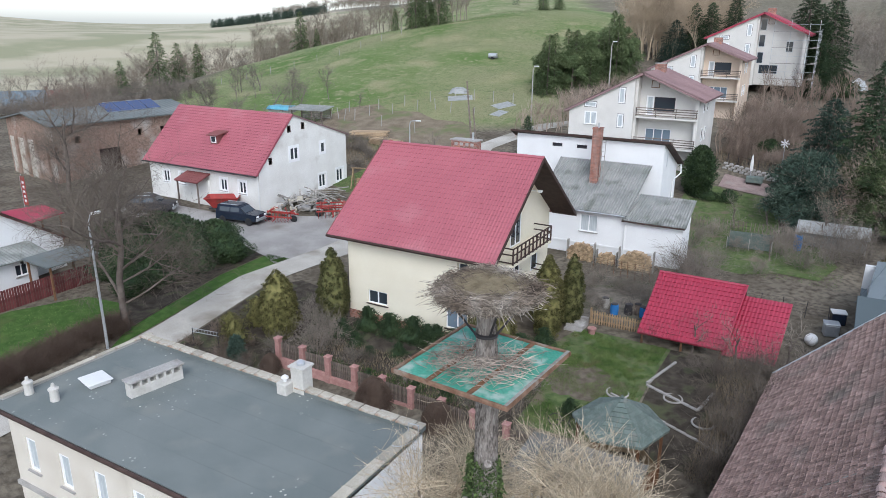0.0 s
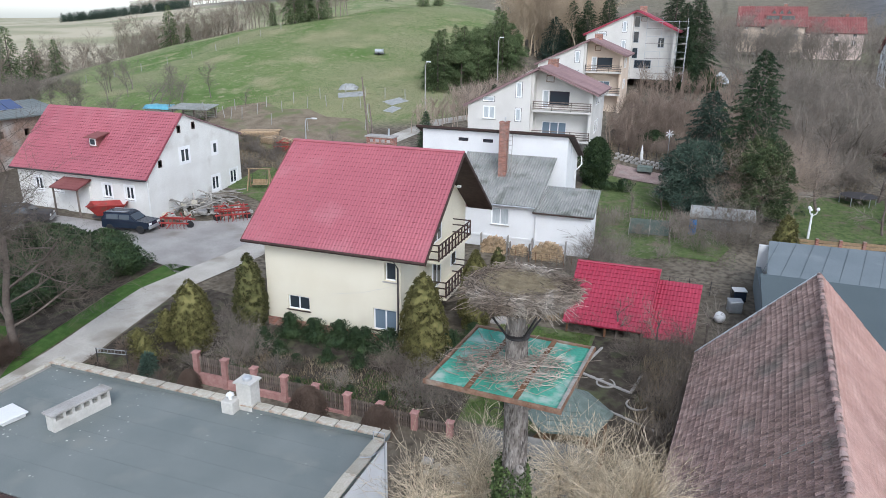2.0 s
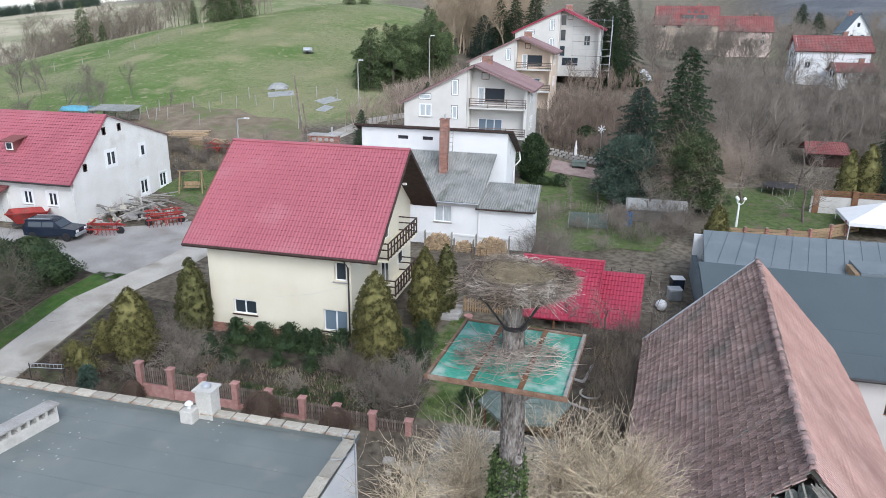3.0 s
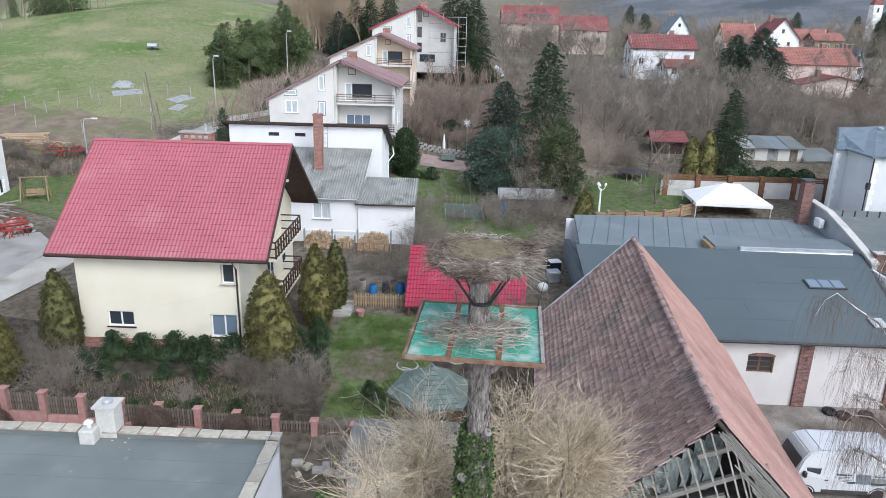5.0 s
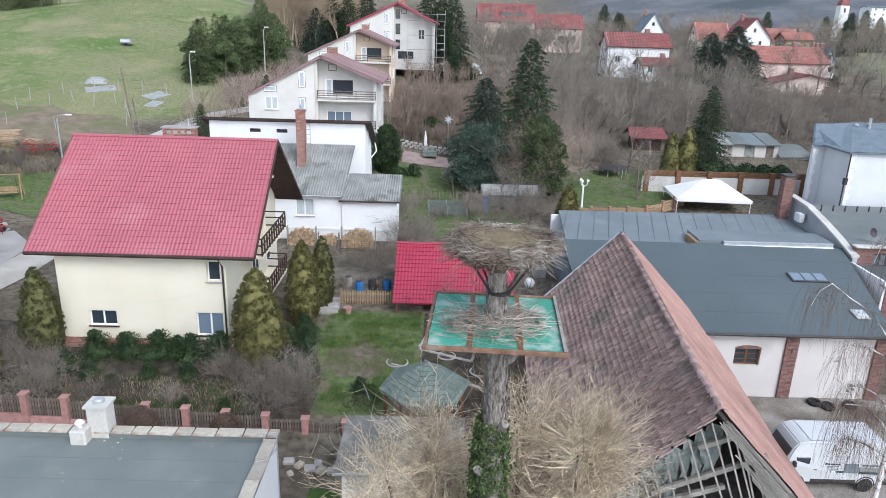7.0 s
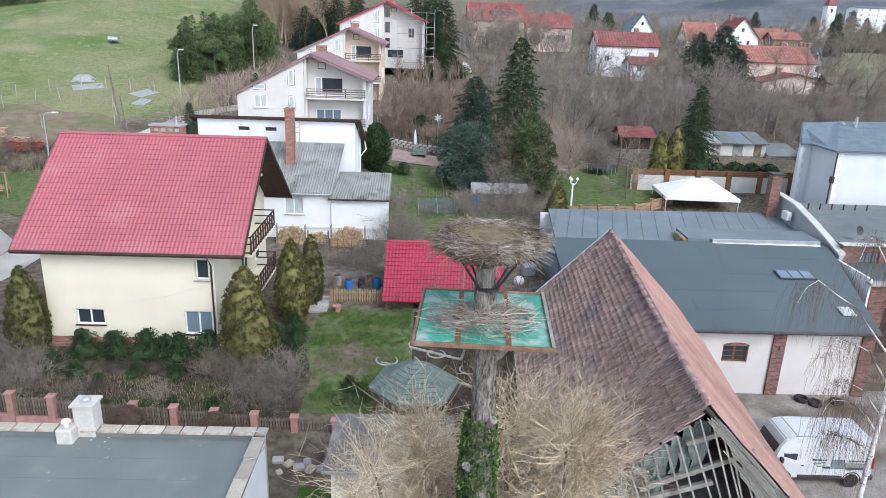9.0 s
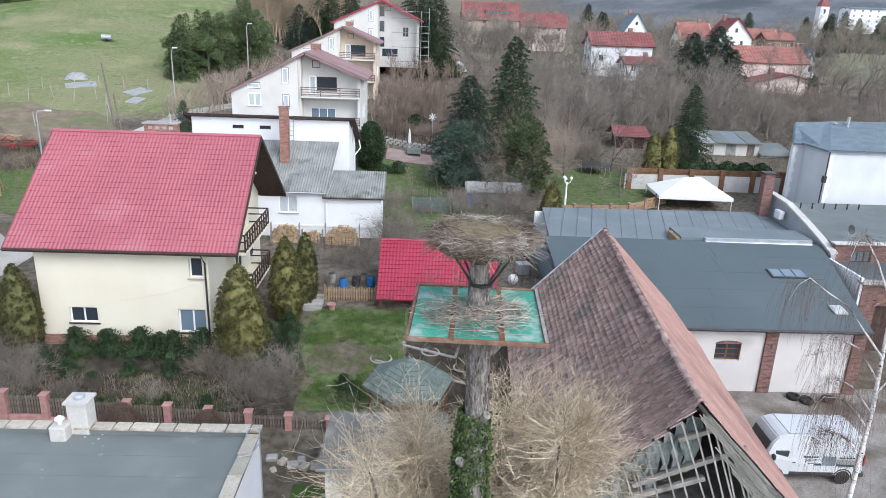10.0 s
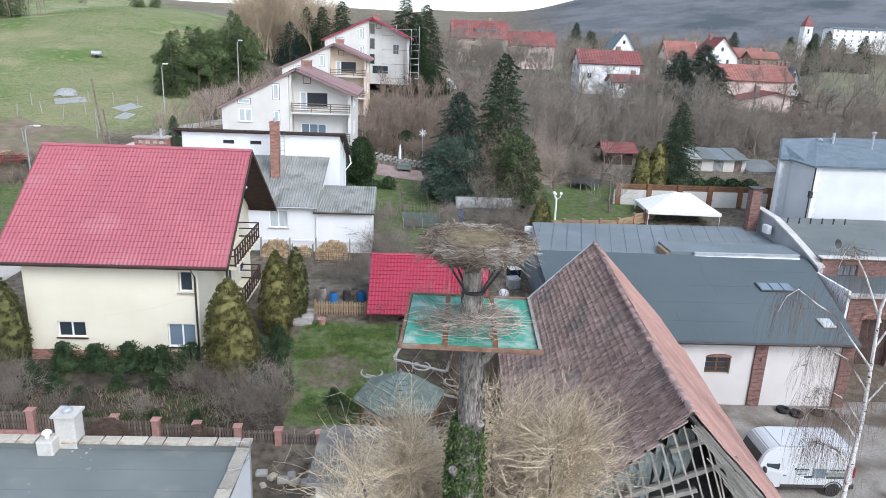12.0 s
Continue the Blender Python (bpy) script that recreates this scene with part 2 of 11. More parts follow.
MAROON = material("maroon_fence_paint", (0.10, 0.03, 0.03), (0.15, 0.05, 0.048), 2, 0.8, 0.3, 20, vary=0.2)
LAWN = material("spring_lawn", (0.066, 0.102, 0.034), (0.122, 0.154, 0.062), 2.4, 1.0, 1.0, 34, stain=(0.150, 0.124, 0.088), stain_scale=0.9, stain_amount=0.5)
LAWN_BARE = material("bare_lawn_earth", (0.105, 0.085, 0.064), (0.165, 0.138, 0.105), 3.0, 1.0, 1.0, 30, stain=(0.075, 0.092, 0.036), stain_scale=1.6, stain_amount=0.45)
GRASS_BLADE = material("spring_grass_blades", (0.072, 0.128, 0.032), (0.140, 0.190, 0.060), 1.2, 1.0, 0.0, 20, stain=(0.16, 0.145, 0.075), stain_scale=0.8, stain_amount=0.4, island=0.6)
EARTH_GREY = material("grey_brown_garden_earth", (0.10, 0.088, 0.072), (0.185, 0.165, 0.14), 1.6, 1.0, 1.0, 12, stain=(0.085, 0.096, 0.048), stain_scale=0.7, stain_amount=0.5)
LAWN_LUSH = material("lush_lawn", (0.04, 0.088, 0.018), (0.07, 0.125, 0.03), 1.6, 1.0, 1.0, 12, stain=(0.085, 0.105, 0.038), stain_scale=0.5, stain_amount=0.4)
RENDER_COOL = material("cool_white_render", (0.56, 0.575, 0.59), (0.62, 0.635, 0.65), 0.5, 0.9, 0.2, 60, stain=(0.5, 0.5, 0.49), stain_scale=0.3, stain_amount=0.2)
# twigs of far trees, paled in colour as haze would
TWIG_PALE = material("pale_far_twigs", (0.22, 0.185, 0.145), (0.30, 0.255, 0.205), 1, 0.95, 0.0, 20)
FIELD = material("rough_allotment_earth", (0.157, 0.125, 0.087), (0.224, 0.185, 0.134), 0.8, 1.0, 1.0, 6, stain=(0.134, 0.151, 0.067), stain_scale=0.3, stain_amount=0.5)
FILM_GREY = material("dusty_film", (0.38, 0.41, 0.42), (0.5, 0.53, 0.54), 2, 0.5, 0.2, 10)
SOIL = material("garden_soil", (0.036, 0.030, 0.023), (0.078, 0.065, 0.051), 1.8, 1.0, 1.0, 14, stain=(0.075, 0.082, 0.042), stain_scale=0.9, stain_amount=0.48)
METAL_WHITE = material("white_painted_metal", (0.66, 0.66, 0.65), (0.70, 0.70, 0.69), 1, 0.4, 0.0, 10)
VAN_WHITE = material("white_van_paint", (0.52, 0.535, 0.545), (0.56, 0.575, 0.585), 0.6, 0.4, 0.0, 10)
METAL_GREY = material("galvanised_metal", (0.42, 0.44, 0.46), (0.52, 0.54, 0.56), 2, 0.4, 0.1, 20, metal=0.6)
METAL_DARK = material("dark_metal", (0.035, 0.033, 0.035), (0.06, 0.055, 0.055), 2, 0.5, 0.1, 20)
RUBBER = material("black_rubber", (0.022, 0.022, 0.023), (0.035, 0.035, 0.036), 4, 0.85, 0.3, 30)
PLASTIC_WHITE = material("white_window_plastic", (0.78, 0.78, 0.78), (0.82, 0.82, 0.82), 1, 0.4, 0.0, 10)
CAR_RED = material("red_machine_paint", (0.27, 0.035, 0.032), (0.34, 0.05, 0.043), 2, 0.55, 0.1, 20, stain=(0.17, 0.065, 0.05), stain_scale=1.5, stain_amount=0.42)
CAR_BLUE = material("dark_blue_car_paint", (0.012, 0.019, 0.034), (0.016, 0.025, 0.042), 1, 0.25, 0.0, 10, spec=0.5)
BLUE_PLASTIC = material("blue_plastic", (0.03, 0.14, 0.36), (0.04, 0.17, 0.42), 2, 0.5, 0.0, 10)
TARP = material("turquoise_tarpaulin", (0.10, 0.30, 0.40), (0.14, 0.37, 0.47), 1.5, 0.5, 0.2, 20)
NET_GREEN = material("green_plastic_sheet", (0.05, 0.27, 0.19), (0.09, 0.34, 0.25), 1.4, 0.55, 0.6, 20, stain=(0.34, 0.43, 0.38), stain_scale=2.6, stain_amount=0.55)
GAZEBO_GREEN = material("green_shingle", (0.118, 0.152, 0.136), (0.158, 0.192, 0.172), 3, 0.9, 0.5, 24, stain=(0.19, 0.20, 0.175), stain_scale=2.2, stain_amount=0.4, vary=0.14)
TENT = material("white_canvas", (0.76, 0.76, 0.75), (0.82, 0.82, 0.81), 1, 0.8, 0.1, 20)
TWIG = material("nest_twigs", (0.15, 0.115, 0.088), (0.30, 0.255, 0.21), 1.5, 0.95, 0.0, 20, stain=(0.52, 0.48, 0.43), stain_scale=1.4, stain_amount=0.36, island=0.6)
TWIG_FALLEN = material("fallen_twigs", (0.238, 0.196, 0.161), (0.448, 0.385, 0.329), 1.5, 0.95, 0.0, 20, island=0.5)
STRAW = material("dry_straw", (0.26, 0.215, 0.145), (0.36, 0.30, 0.20), 6, 1.0, 0.8, 30, stain=(0.17, 0.14, 0.09), stain_scale=4, stain_amount=0.45)
BARK_TRUNK = material("scaly_grey_bark", (0.165, 0.143, 0.127), (0.30, 0.272, 0.248), 10, 0.95, 1.0, 40, stain=(0.085, 0.072, 0.062), stain_scale=14, stain_amount=0.44, stretch=(1, 1, 0.3), island=0.35)
HEDGE_TWIG = material("dark_brown_hedge_twigs", (0.10, 0.07, 0.055), (0.15, 0.11, 0.085), 1, 0.95, 0.0, 20)
RENDER_DRAB = material("drab_cream_render", (0.46, 0.445, 0.41), (0.54, 0.52, 0.485), 0.8, 0.95, 0.12, 12, stain=(0.36, 0.34, 0.305), stain_scale=0.9, stain_amount=0.38)
BARK_GREY = material("grey_brown_bark", (0.115, 0.092, 0.078), (0.175, 0.145, 0.125), 2, 0.95, 0.5, 20)
TWIG_GREY = material("grey_bare_twigs", (0.175, 0.150, 0.126), (0.270, 0.236, 0.198), 1, 0.95, 0.0, 20, vary=0.25)
TWIG_GOLD = material("straw_coloured_twigs", (0.40, 0.325, 0.225), (0.60, 0.51, 0.38), 1.2, 0.95, 0.0, 20, stain=(0.20, 0.16, 0.125), stain_scale=0.9, stain_amount=0.36, island=0.5)
TWIG_BRUSH = material("dark_brush_twigs", (0.115, 0.095, 0.078), (0.185, 0.155, 0.125), 1.0, 0.95, 0.0, 20, vary=0.25)
TWIG_RED = material("reddish_brush_twigs", (0.185, 0.138, 0.110), (0.290, 0.228, 0.182), 1, 0.95, 0.0, 20, vary=0.25)
BIRCH_BARK = material("white_birch_bark", (0.60, 0.59, 0.56), (0.72, 0.71, 0.69), 3, 0.85, 0.4, 20, stain=(0.10, 0.09, 0.085), stain_scale=3.5, stain_amount=0.36, stretch=(1, 1, 2.5))
SPRUCE_LEAF = material("spruce_needles", (0.036, 0.062, 0.036), (0.080, 0.116, 0.058), 0.8, 0.9, 0.0, 20, island=0.55, spec=0.15)
SPRUCE_BLUE = material("blue_spruce_needles", (0.035, 0.060, 0.046), (0.080, 0.114, 0.084), 0.8, 0.9, 0.0, 20, island=0.55, spec=0.18)
THUJA_LEAF = material("thuja_scales", (0.074, 0.073, 0.026), (0.138, 0.126, 0.048), 3.0, 0.9, 0.0, 20, island=0.55)
THUJA_DARK = material("dark_thuja_scales", (0.056, 0.061, 0.023), (0.108, 0.104, 0.042), 3.0, 0.9, 0.0, 20, island=0.55)
LAUREL = material("evergreen_shrub_leaves", (0.022, 0.042, 0.018), (0.05, 0.078, 0.03), 1.2, 0.75, 0.0, 20, island=0.5, spec=0.3)
IVY = material("ivy_leaves", (0.038, 0.062, 0.022), (0.085, 0.115, 0.042), 3, 0.8, 0.0, 20, island=0.6, spec=0.15)
WEED = material("dry_weeds", (0.19, 0.15, 0.10), (0.26, 0.21, 0.145), 0.8, 1.0, 0.3, 20, island=0.3)
GLASS_DARK = plain_glass("window_glass", (0.035, 0.045, 0.055))
GLASS_BLUE = plain_glass("skylight_glass", (0.16, 0.21, 0.26), 0.08)
CURTAIN = material("net_curtain", (0.36, 0.40, 0.42), (0.50, 0.53, 0.54), 3, 0.9, 0.0, 30, stretch=(4, 4, 0.4))
SOLAR = plain_glass("solar_panel", (0.045, 0.07, 0.16), 0.12)
INK_DARK = material("dark_lettering", (0.03, 0.06, 0.07), (0.04, 0.07, 0.08), 2, 0.6, 0.0, 10)


RENDER_WALL_COOL = material("cool_grey_render", (0.30, 0.315, 0.33), (0.37, 0.385, 0.40), 0.6, 0.95, 0.3, 30, stain=(0.25, 0.26, 0.265), stain_scale=0.5, stain_amount=0.3)
FELT_WORN = material("worn_grey_felt", (0.115, 0.115, 0.108), (0.175, 0.172, 0.16), 0.8, 0.9, 0.5, 20, stain=(0.25, 0.24, 0.215), stain_scale=1.1, stain_amount=0.45)
FILM_ROOF = material("grey_weathered_film", (0.26, 0.27, 0.265), (0.35, 0.36, 0.35), 1.0, 0.6, 0.2, 12, stain=(0.19, 0.19, 0.175), stain_scale=1.2, stain_amount=0.4)
RENDER_BUFF = material("old_buff_render", (0.56, 0.515, 0.445), (0.64, 0.60, 0.53), 0.6, 0.95, 0.3, 30, stain=(0.47, 0.425, 0.36), stain_scale=0.5, stain_amount=0.35)
FELT_COOL = material("cool_grey_roof_sheet", (0.150, 0.178, 0.192), (0.178, 0.206, 0.220), 0.4, 0.7, 0.3, 40, stain=(0.20, 0.226, 0.236), stain_scale=0.5, stain_amount=0.4)


def bonded(m, mortar):
    """Lays courses of bricks with pale joints over the colour of a finished material."""
    n, l = m.node_tree.nodes, m.node_tree.links
    p = n["Principled BSDF"]
    src = p.inputs["Base Color"].links[0].from_socket
    tc, sep, run, vec, br, mx = (n.new("ShaderNode" + k) for k in ("TexCoord", "SeparateXYZ", "Math", "CombineXYZ", "TexBrick", "Mix"))
    l.new(tc.outputs["Object"], sep.inputs[0])
    l.new(sep.outputs[0], run.inputs[0])
    l.new(sep.outputs[1], run.inputs[1])
    l.new(run.outputs[0], vec.inputs[0])
    l.new(sep.outputs[2], vec.inputs[1])
    l.new(vec.outputs[0], br.inputs["Vector"])
    for key, v in (("Scale", 1.0), ("Brick Width", 0.25), ("Row Height", 0.078), ("Mortar Size", 0.007), ("Mortar Smooth", 0.2)):
        br.inputs[key].default_value = v
    br.inputs["Color1"].default_value, br.inputs["Color2"].default_value, br.inputs["Mortar"].default_value = (0.62, 0.62, 0.62, 1), (1.25, 1.2, 1.15, 1), (1, 1, 1, 1)
    mul = n.new("ShaderNodeMix")
    for x in (mx, mul):
        x.data_type = "RGBA"
    mul.blend_type = "MULTIPLY"
    mul.inputs[0].default_value = 1.0
    l.new(src, mul.inputs[6])
    l.new(br.outputs["Color"], mul.inputs[7])
    l.new(br.outputs["Fac"], mx.inputs[0])
    l.new(mul.outputs[2], mx.inputs[6])
    mx.inputs[7].default_value = (*mortar, 1)
    l.new(mx.outputs[2], p.inputs["Base Color"])


bonded(BRICK, (0.33, 0.29, 0.26))
bonded(BRICK_DARK, (0.22, 0.17, 0.15))


def ground_material():
    m = bpy.data.materials.new("ground_cover")
    m.use_nodes = True
    n, l = m.node_tree.nodes, m.node_tree.links
    p = n["Principled BSDF"]
    p.inputs["Roughness"].default_value = 1.0
    p.inputs["Specular IOR Level"].default_value = 0.1
    att = n.new("ShaderNodeAttribute")
    att.attribute_name = "cover"
    sep = n.new("ShaderNodeSeparateColor")
    l.new(att.outputs["Color"], sep.inputs[0])
    tc = n.new("ShaderNodeTexCoord")

    def tex(s, d=5):
        t = n.new("ShaderNodeTexNoise")
        t.inputs["Scale"].default_value, t.inputs["Detail"].default_value = s, d
        l.new(tc.outputs["Object"], t.inputs["Vector"])
        return t.outputs["Fac"]

    def mix(f, a, b):
        x = n.new("ShaderNodeMix")
        x.data_type = "RGBA"
        l.new(f, x.inputs[0])
        for sock, v in ((x.inputs[6], a), (x.inputs[7], b)):
            if isinstance(v, tuple):
                sock.default_value = (*v, 1)
            else:
                l.new(v, sock)
        return x.outputs[2]

    def rng(src, lo, hi):
        r = n.new("ShaderNodeMapRange")
        r.inputs["From Min"].default_value, r.inputs["From Max"].default_value = lo, hi
        l.new(src, r.inputs["Value"])
        return r.outputs[0]

    big, mid, small = tex(0.03), tex(0.25), tex(2.5)
    brown = mix(rng(mid, 0.35, 0.65), (0.115, 0.098, 0.074), (0.205, 0.178, 0.138))
    brown = mix(rng(small, 0.4, 0.75), brown, (0.060, 0.050, 0.039))
    green = mix(rng(mid, 0.3, 0.7), (0.115, 0.172, 0.052), (0.20, 0.245, 0.105))
    green = mix(rng(big, 0.42, 0.62), green, (0.25, 0.245, 0.14))
    green = mix(rng(small, 0.5, 0.85), green, (0.075, 0.115, 0.035))
    green = mix(rng(tex(0.055, 6), 0.5, 0.6), green, (0.098, 0.165, 0.045))
    green = mix(rng(tex(0.11, 6), 0.53, 0.66), green, (0.285, 0.27, 0.155))
    tiny = tex(7.0, 2)
    green = mix(rng(tiny, 0.48, 0.72), green, (0.085, 0.115, 0.04))
    green = mix(rng(tex(0.9, 4), 0.56, 0.72), green, (0.245, 0.245, 0.14))
    # far woods, with distance haze put into their blue grey
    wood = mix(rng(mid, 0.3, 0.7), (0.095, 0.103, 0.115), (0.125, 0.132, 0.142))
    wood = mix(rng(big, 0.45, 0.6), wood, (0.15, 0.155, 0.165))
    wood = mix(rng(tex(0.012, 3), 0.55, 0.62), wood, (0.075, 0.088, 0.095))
    col = mix(rng(sep.outputs[0], 0.2, 0.8), brown, green)
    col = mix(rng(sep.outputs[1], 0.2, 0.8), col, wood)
    # straw fields, their tone lifted to include the haze of distance
    pale = mix(rng(tex(0.018, 4), 0.42, 0.6), (0.43, 0.385, 0.285), (0.28, 0.28, 0.18))
    col = mix(rng(sep.outputs[2], 0.2, 0.8), col, pale)
    l.new(col, p.inputs["Base Color"])
    b = n.new("ShaderNodeBump")
    b.inputs["Strength"].default_value, b.inputs["Distance"].default_value = 0.8, 0.15
    l.new(small, b.inputs["Height"])
    l.new(b.outputs[0], p.inputs["Normal"])
    return m


GROUND = ground_material()
# ---- building helpers ----
def mesh_of(bm, name, mat):
    me = bpy.data.meshes.new(name)
    bm.to_mesh(me)
    bm.free()
    me.materials.append(mat)
    return me


def part(name, bm, mat, parent=None, label="", m=None):
    """Links a bmesh (or a ready mesh) as one object under its thing."""
    me = bm if isinstance(bm, bpy.types.Mesh) else mesh_of(bm, name, mat)
    ob = new(name, me)
    ob.parent = parent
    if m is not None:
        ob.matrix_basis = m
    return tagged(ob, label)


def thing(name, label, category, m=None, group="", kind=""):
    ob = new(name)
    ob.empty_display_size = 0.2
    if m is not None:
        ob.matrix_basis = m
    return tagged(ob, label, category, group, kind)


def raw(name, verts, faces, mat, smoothed=False):
    me = bpy.data.meshes.new(name)
    me.from_pydata([tuple(v) for v in verts], [], faces)
    me.materials.append(mat)
    if smoothed:
        me.polygons.foreach_set("use_smooth", [True] * len(me.polygons))
    me.update()
    return me


def box(bm, x0, y0, z0, x1, y1, z1, m=None, bevel=0.0):
    c = Matrix.Translation(((x0 + x1) / 2, (y0 + y1) / 2, (z0 + z1) / 2)) @ Matrix.Diagonal((abs(x1 - x0), abs(y1 - y0), abs(z1 - z0), 1))
    r = bmesh.ops.create_cube(bm, size=1, matrix=(m @ c) if m is not None else c)
    if bevel:
        edges = {e for v in r["verts"] for e in v.link_edges}
        bmesh.ops.bevel(bm, geom=list(edges), offset=bevel, segments=1, affect="EDGES")
    return bm


def boxes(*rows, m=None, bevel=0.0):
    bm = bmesh.new()
    for r in rows:
        box(bm, *r, m=m, bevel=bevel)
    return bm


def tube(bm, pts, radii, n=8, caps=True):
    """A round bar through pts."""
    pts = [Vector(p) for p in pts]
    if isinstance(radii, (int, float)):
        radii = [radii] * len(pts)
    rings = []
    for i, p in enumerate(pts):
        d = (pts[min(i + 1, len(pts) - 1)] - pts[max(i - 1, 0)]).normalized()
        a = d.orthogonal().normalized() if abs(d.z) < 0.99 else Vector((1, 0, 0))
        a = (Vector((0, 0, 1)).cross(d)).normalized() if abs(d.z) < 0.99 else a
        b = d.cross(a)
        rings.append([bm.verts.new(p + radii[i] * (math.cos(2 * math.pi * k / n) * a + math.sin(2 * math.pi * k / n) * b)) for k in range(n)])
    for r0, r1 in zip(rings, rings[1:]):
        for k in range(n):
            bm.faces.new((r0[k], r0[(k + 1) % n], r1[(k + 1) % n], r1[k]))
    if caps:
        bm.faces.new(rings[0][::-1])
        bm.faces.new(rings[-1])
    return bm


def prism(bm, outline, y0, y1, m=None):
    """An outline of (x, z) points drawn out from y0 to y1."""
    a = [bm.verts.new((m @ Vector((x, y0, z))) if m is not None else (x, y0, z)) for x, z in outline]
    b = [bm.verts.new((m @ Vector((x, y1, z))) if m is not None else (x, y1, z)) for x, z in outline]
    k = len(outline)
    bm.faces.new(a)
    bm.faces.new(b[::-1])
    for i in range(k):
        bm.faces.new((a[i], b[i], b[(i + 1) % k], a[(i + 1) % k]))
    bmesh.ops.recalc_face_normals(bm, faces=bm.faces)
    return bm


def lathe(bm, profile, n=12, at=(0, 0, 0)):
    """Profile of (radius, z) turned round the upright axis."""
    rings = [[bm.verts.new((at[0] + r * math.cos(2 * math.pi * k / n), at[1] + r * math.sin(2 * math.pi * k / n), at[2] + z)) for k in range(n)] for r, z in profile]
    for r0, r1 in zip(rings, rings[1:]):
        for k in range(n):
            bm.faces.new((r0[k], r0[(k + 1) % n], r1[(k + 1) % n], r1[k]))
    bm.faces.new(rings[0][::-1])
    bm.faces.new(rings[-1])
    return bm


def wall(parent, mat, m, length, z0, z1, openings=(), gable=(), th=0.3, name="wall", label=""):
    """A wall along local x with its outside to -y; openings (u0, v0, u1, v1) go through it; gable: outline on top."""
    bm = bmesh.new()
    e = 0.003
    gable = [(min(max(u, e), length - e), v) for u, v in gable]
    us = sorted({e, length - e, *[o[0] for o in openings], *[o[2] for o in openings]})
    vs = sorted({z0, z1, *[o[1] for o in openings], *[o[3] for o in openings]})
    grid = {}

    def vert(i, j, k):
        if (i, j, k) not in grid:
            grid[i, j, k] = bm.verts.new((us[i], th * k, vs[j]))
        return grid[i, j, k]

    def solid(i, j):
        if not (0 <= i < len(us) - 1 and 0 <= j < len(vs) - 1):
            return False
        return not any(o[0] <= us[i] and us[i + 1] <= o[2] and o[1] <= vs[j] and vs[j + 1] <= o[3] for o in openings)

    for i in range(len(us) - 1):
        for j in range(len(vs) - 1):
            if not solid(i, j):
                continue
            ring = [(i, j), (i + 1, j), (i + 1, j + 1), (i, j + 1)]
            bm.faces.new([vert(*q, 0) for q in ring])
            bm.faces.new([vert(*q, 1) for q in ring[::-1]])
            for (q, r), (di, dj) in zip(zip(ring, ring[1:] + ring[:1]), ((0, -1), (1, 0), (0, 1), (-1, 0))):
                if not solid(i + di, j + dj):
                    bm.faces.new((vert(*q, 0), vert(*q, 1), vert(*r, 1), vert(*r, 0)))
    if gable:
        prism(bm, gable, 0, th)
        bmesh.ops.remove_doubles(bm, verts=bm.verts[:], dist=0.0005)
    return part(name, bm, mat, parent, label, m)


def lattice(xs, zs, th):
    """One connected frame: bars at the even steps of xs round openings in the middle row of zs."""
    bm = bmesh.new()
    nx = len(xs)
    vs = [[[bm.verts.new((x, y, z)) for x in xs] for z in zs] for y in (0, th)]
    solid = lambda i, j: 0 <= i < nx - 1 and 0 <= j < 3 and (j != 1 or i % 2 == 0)
    for j in range(3):
        for i in range(nx - 1):
            if not solid(i, j):
                continue
            bm.faces.new((vs[0][j][i], vs[0][j][i + 1], vs[0][j + 1][i + 1], vs[0][j + 1][i]))
            bm.faces.new((vs[1][j + 1][i], vs[1][j + 1][i + 1], vs[1][j][i + 1], vs[1][j][i]))
            for di, dj, a, b in ((0, -1, (j, i), (j, i + 1)), (1, 0, (j, i + 1), (j + 1, i + 1)), (0, 1, (j + 1, i + 1), (j + 1, i)), (-1, 0, (j + 1, i), (j, i))):
                if not solid(i + di, j + dj):
                    bm.faces.new((vs[0][b[0]][b[1]], vs[0][a[0]][a[1]], vs[1][a[0]][a[1]], vs[1][b[0]][b[1]]))
    return bm


def window(parent, m, u, v, w, h, cols=2, frame=None, glass=None, recess=0.1, sill=True, label="", bar=0.07, trim=None):
    """A window centred at u, v of the wall with matrix m."""
    frame, glass = frame or PLASTIC_WHITE, glass or GLASS_DARK
    wm = m @ Matrix.Translation((u, recess, v))
    xs = [-w / 2, -w / 2 + bar]
    for c in range(1, cols):
        xs += [-w / 2 + w * c / cols - bar * 0.6, -w / 2 + w * c / cols + bar * 0.6]
    bm = lattice(xs + [w / 2 - bar, w / 2], (-h / 2, -h / 2 + bar, h / 2 - bar, h / 2), 0.07)
    ob = part("window", bm, frame, parent, label, wm)
    for c in range(cols):
        x0, x1 = -w / 2 + w * c / cols + bar * 0.6, -w / 2 + w * (c + 1) / cols - bar * 0.6
        part("pane", boxes((x0, 0.03, -h / 2 + bar, x1, 0.045, h / 2 - bar)), glass, ob)
    if sill:
        part("sill", boxes((-w / 2 - 0.08, -recess - 0.08, -h / 2 - 0.06, w / 2 + 0.08, 0.02, -h / 2 - 0.004)), trim or CONCRETE, ob)
    return ob


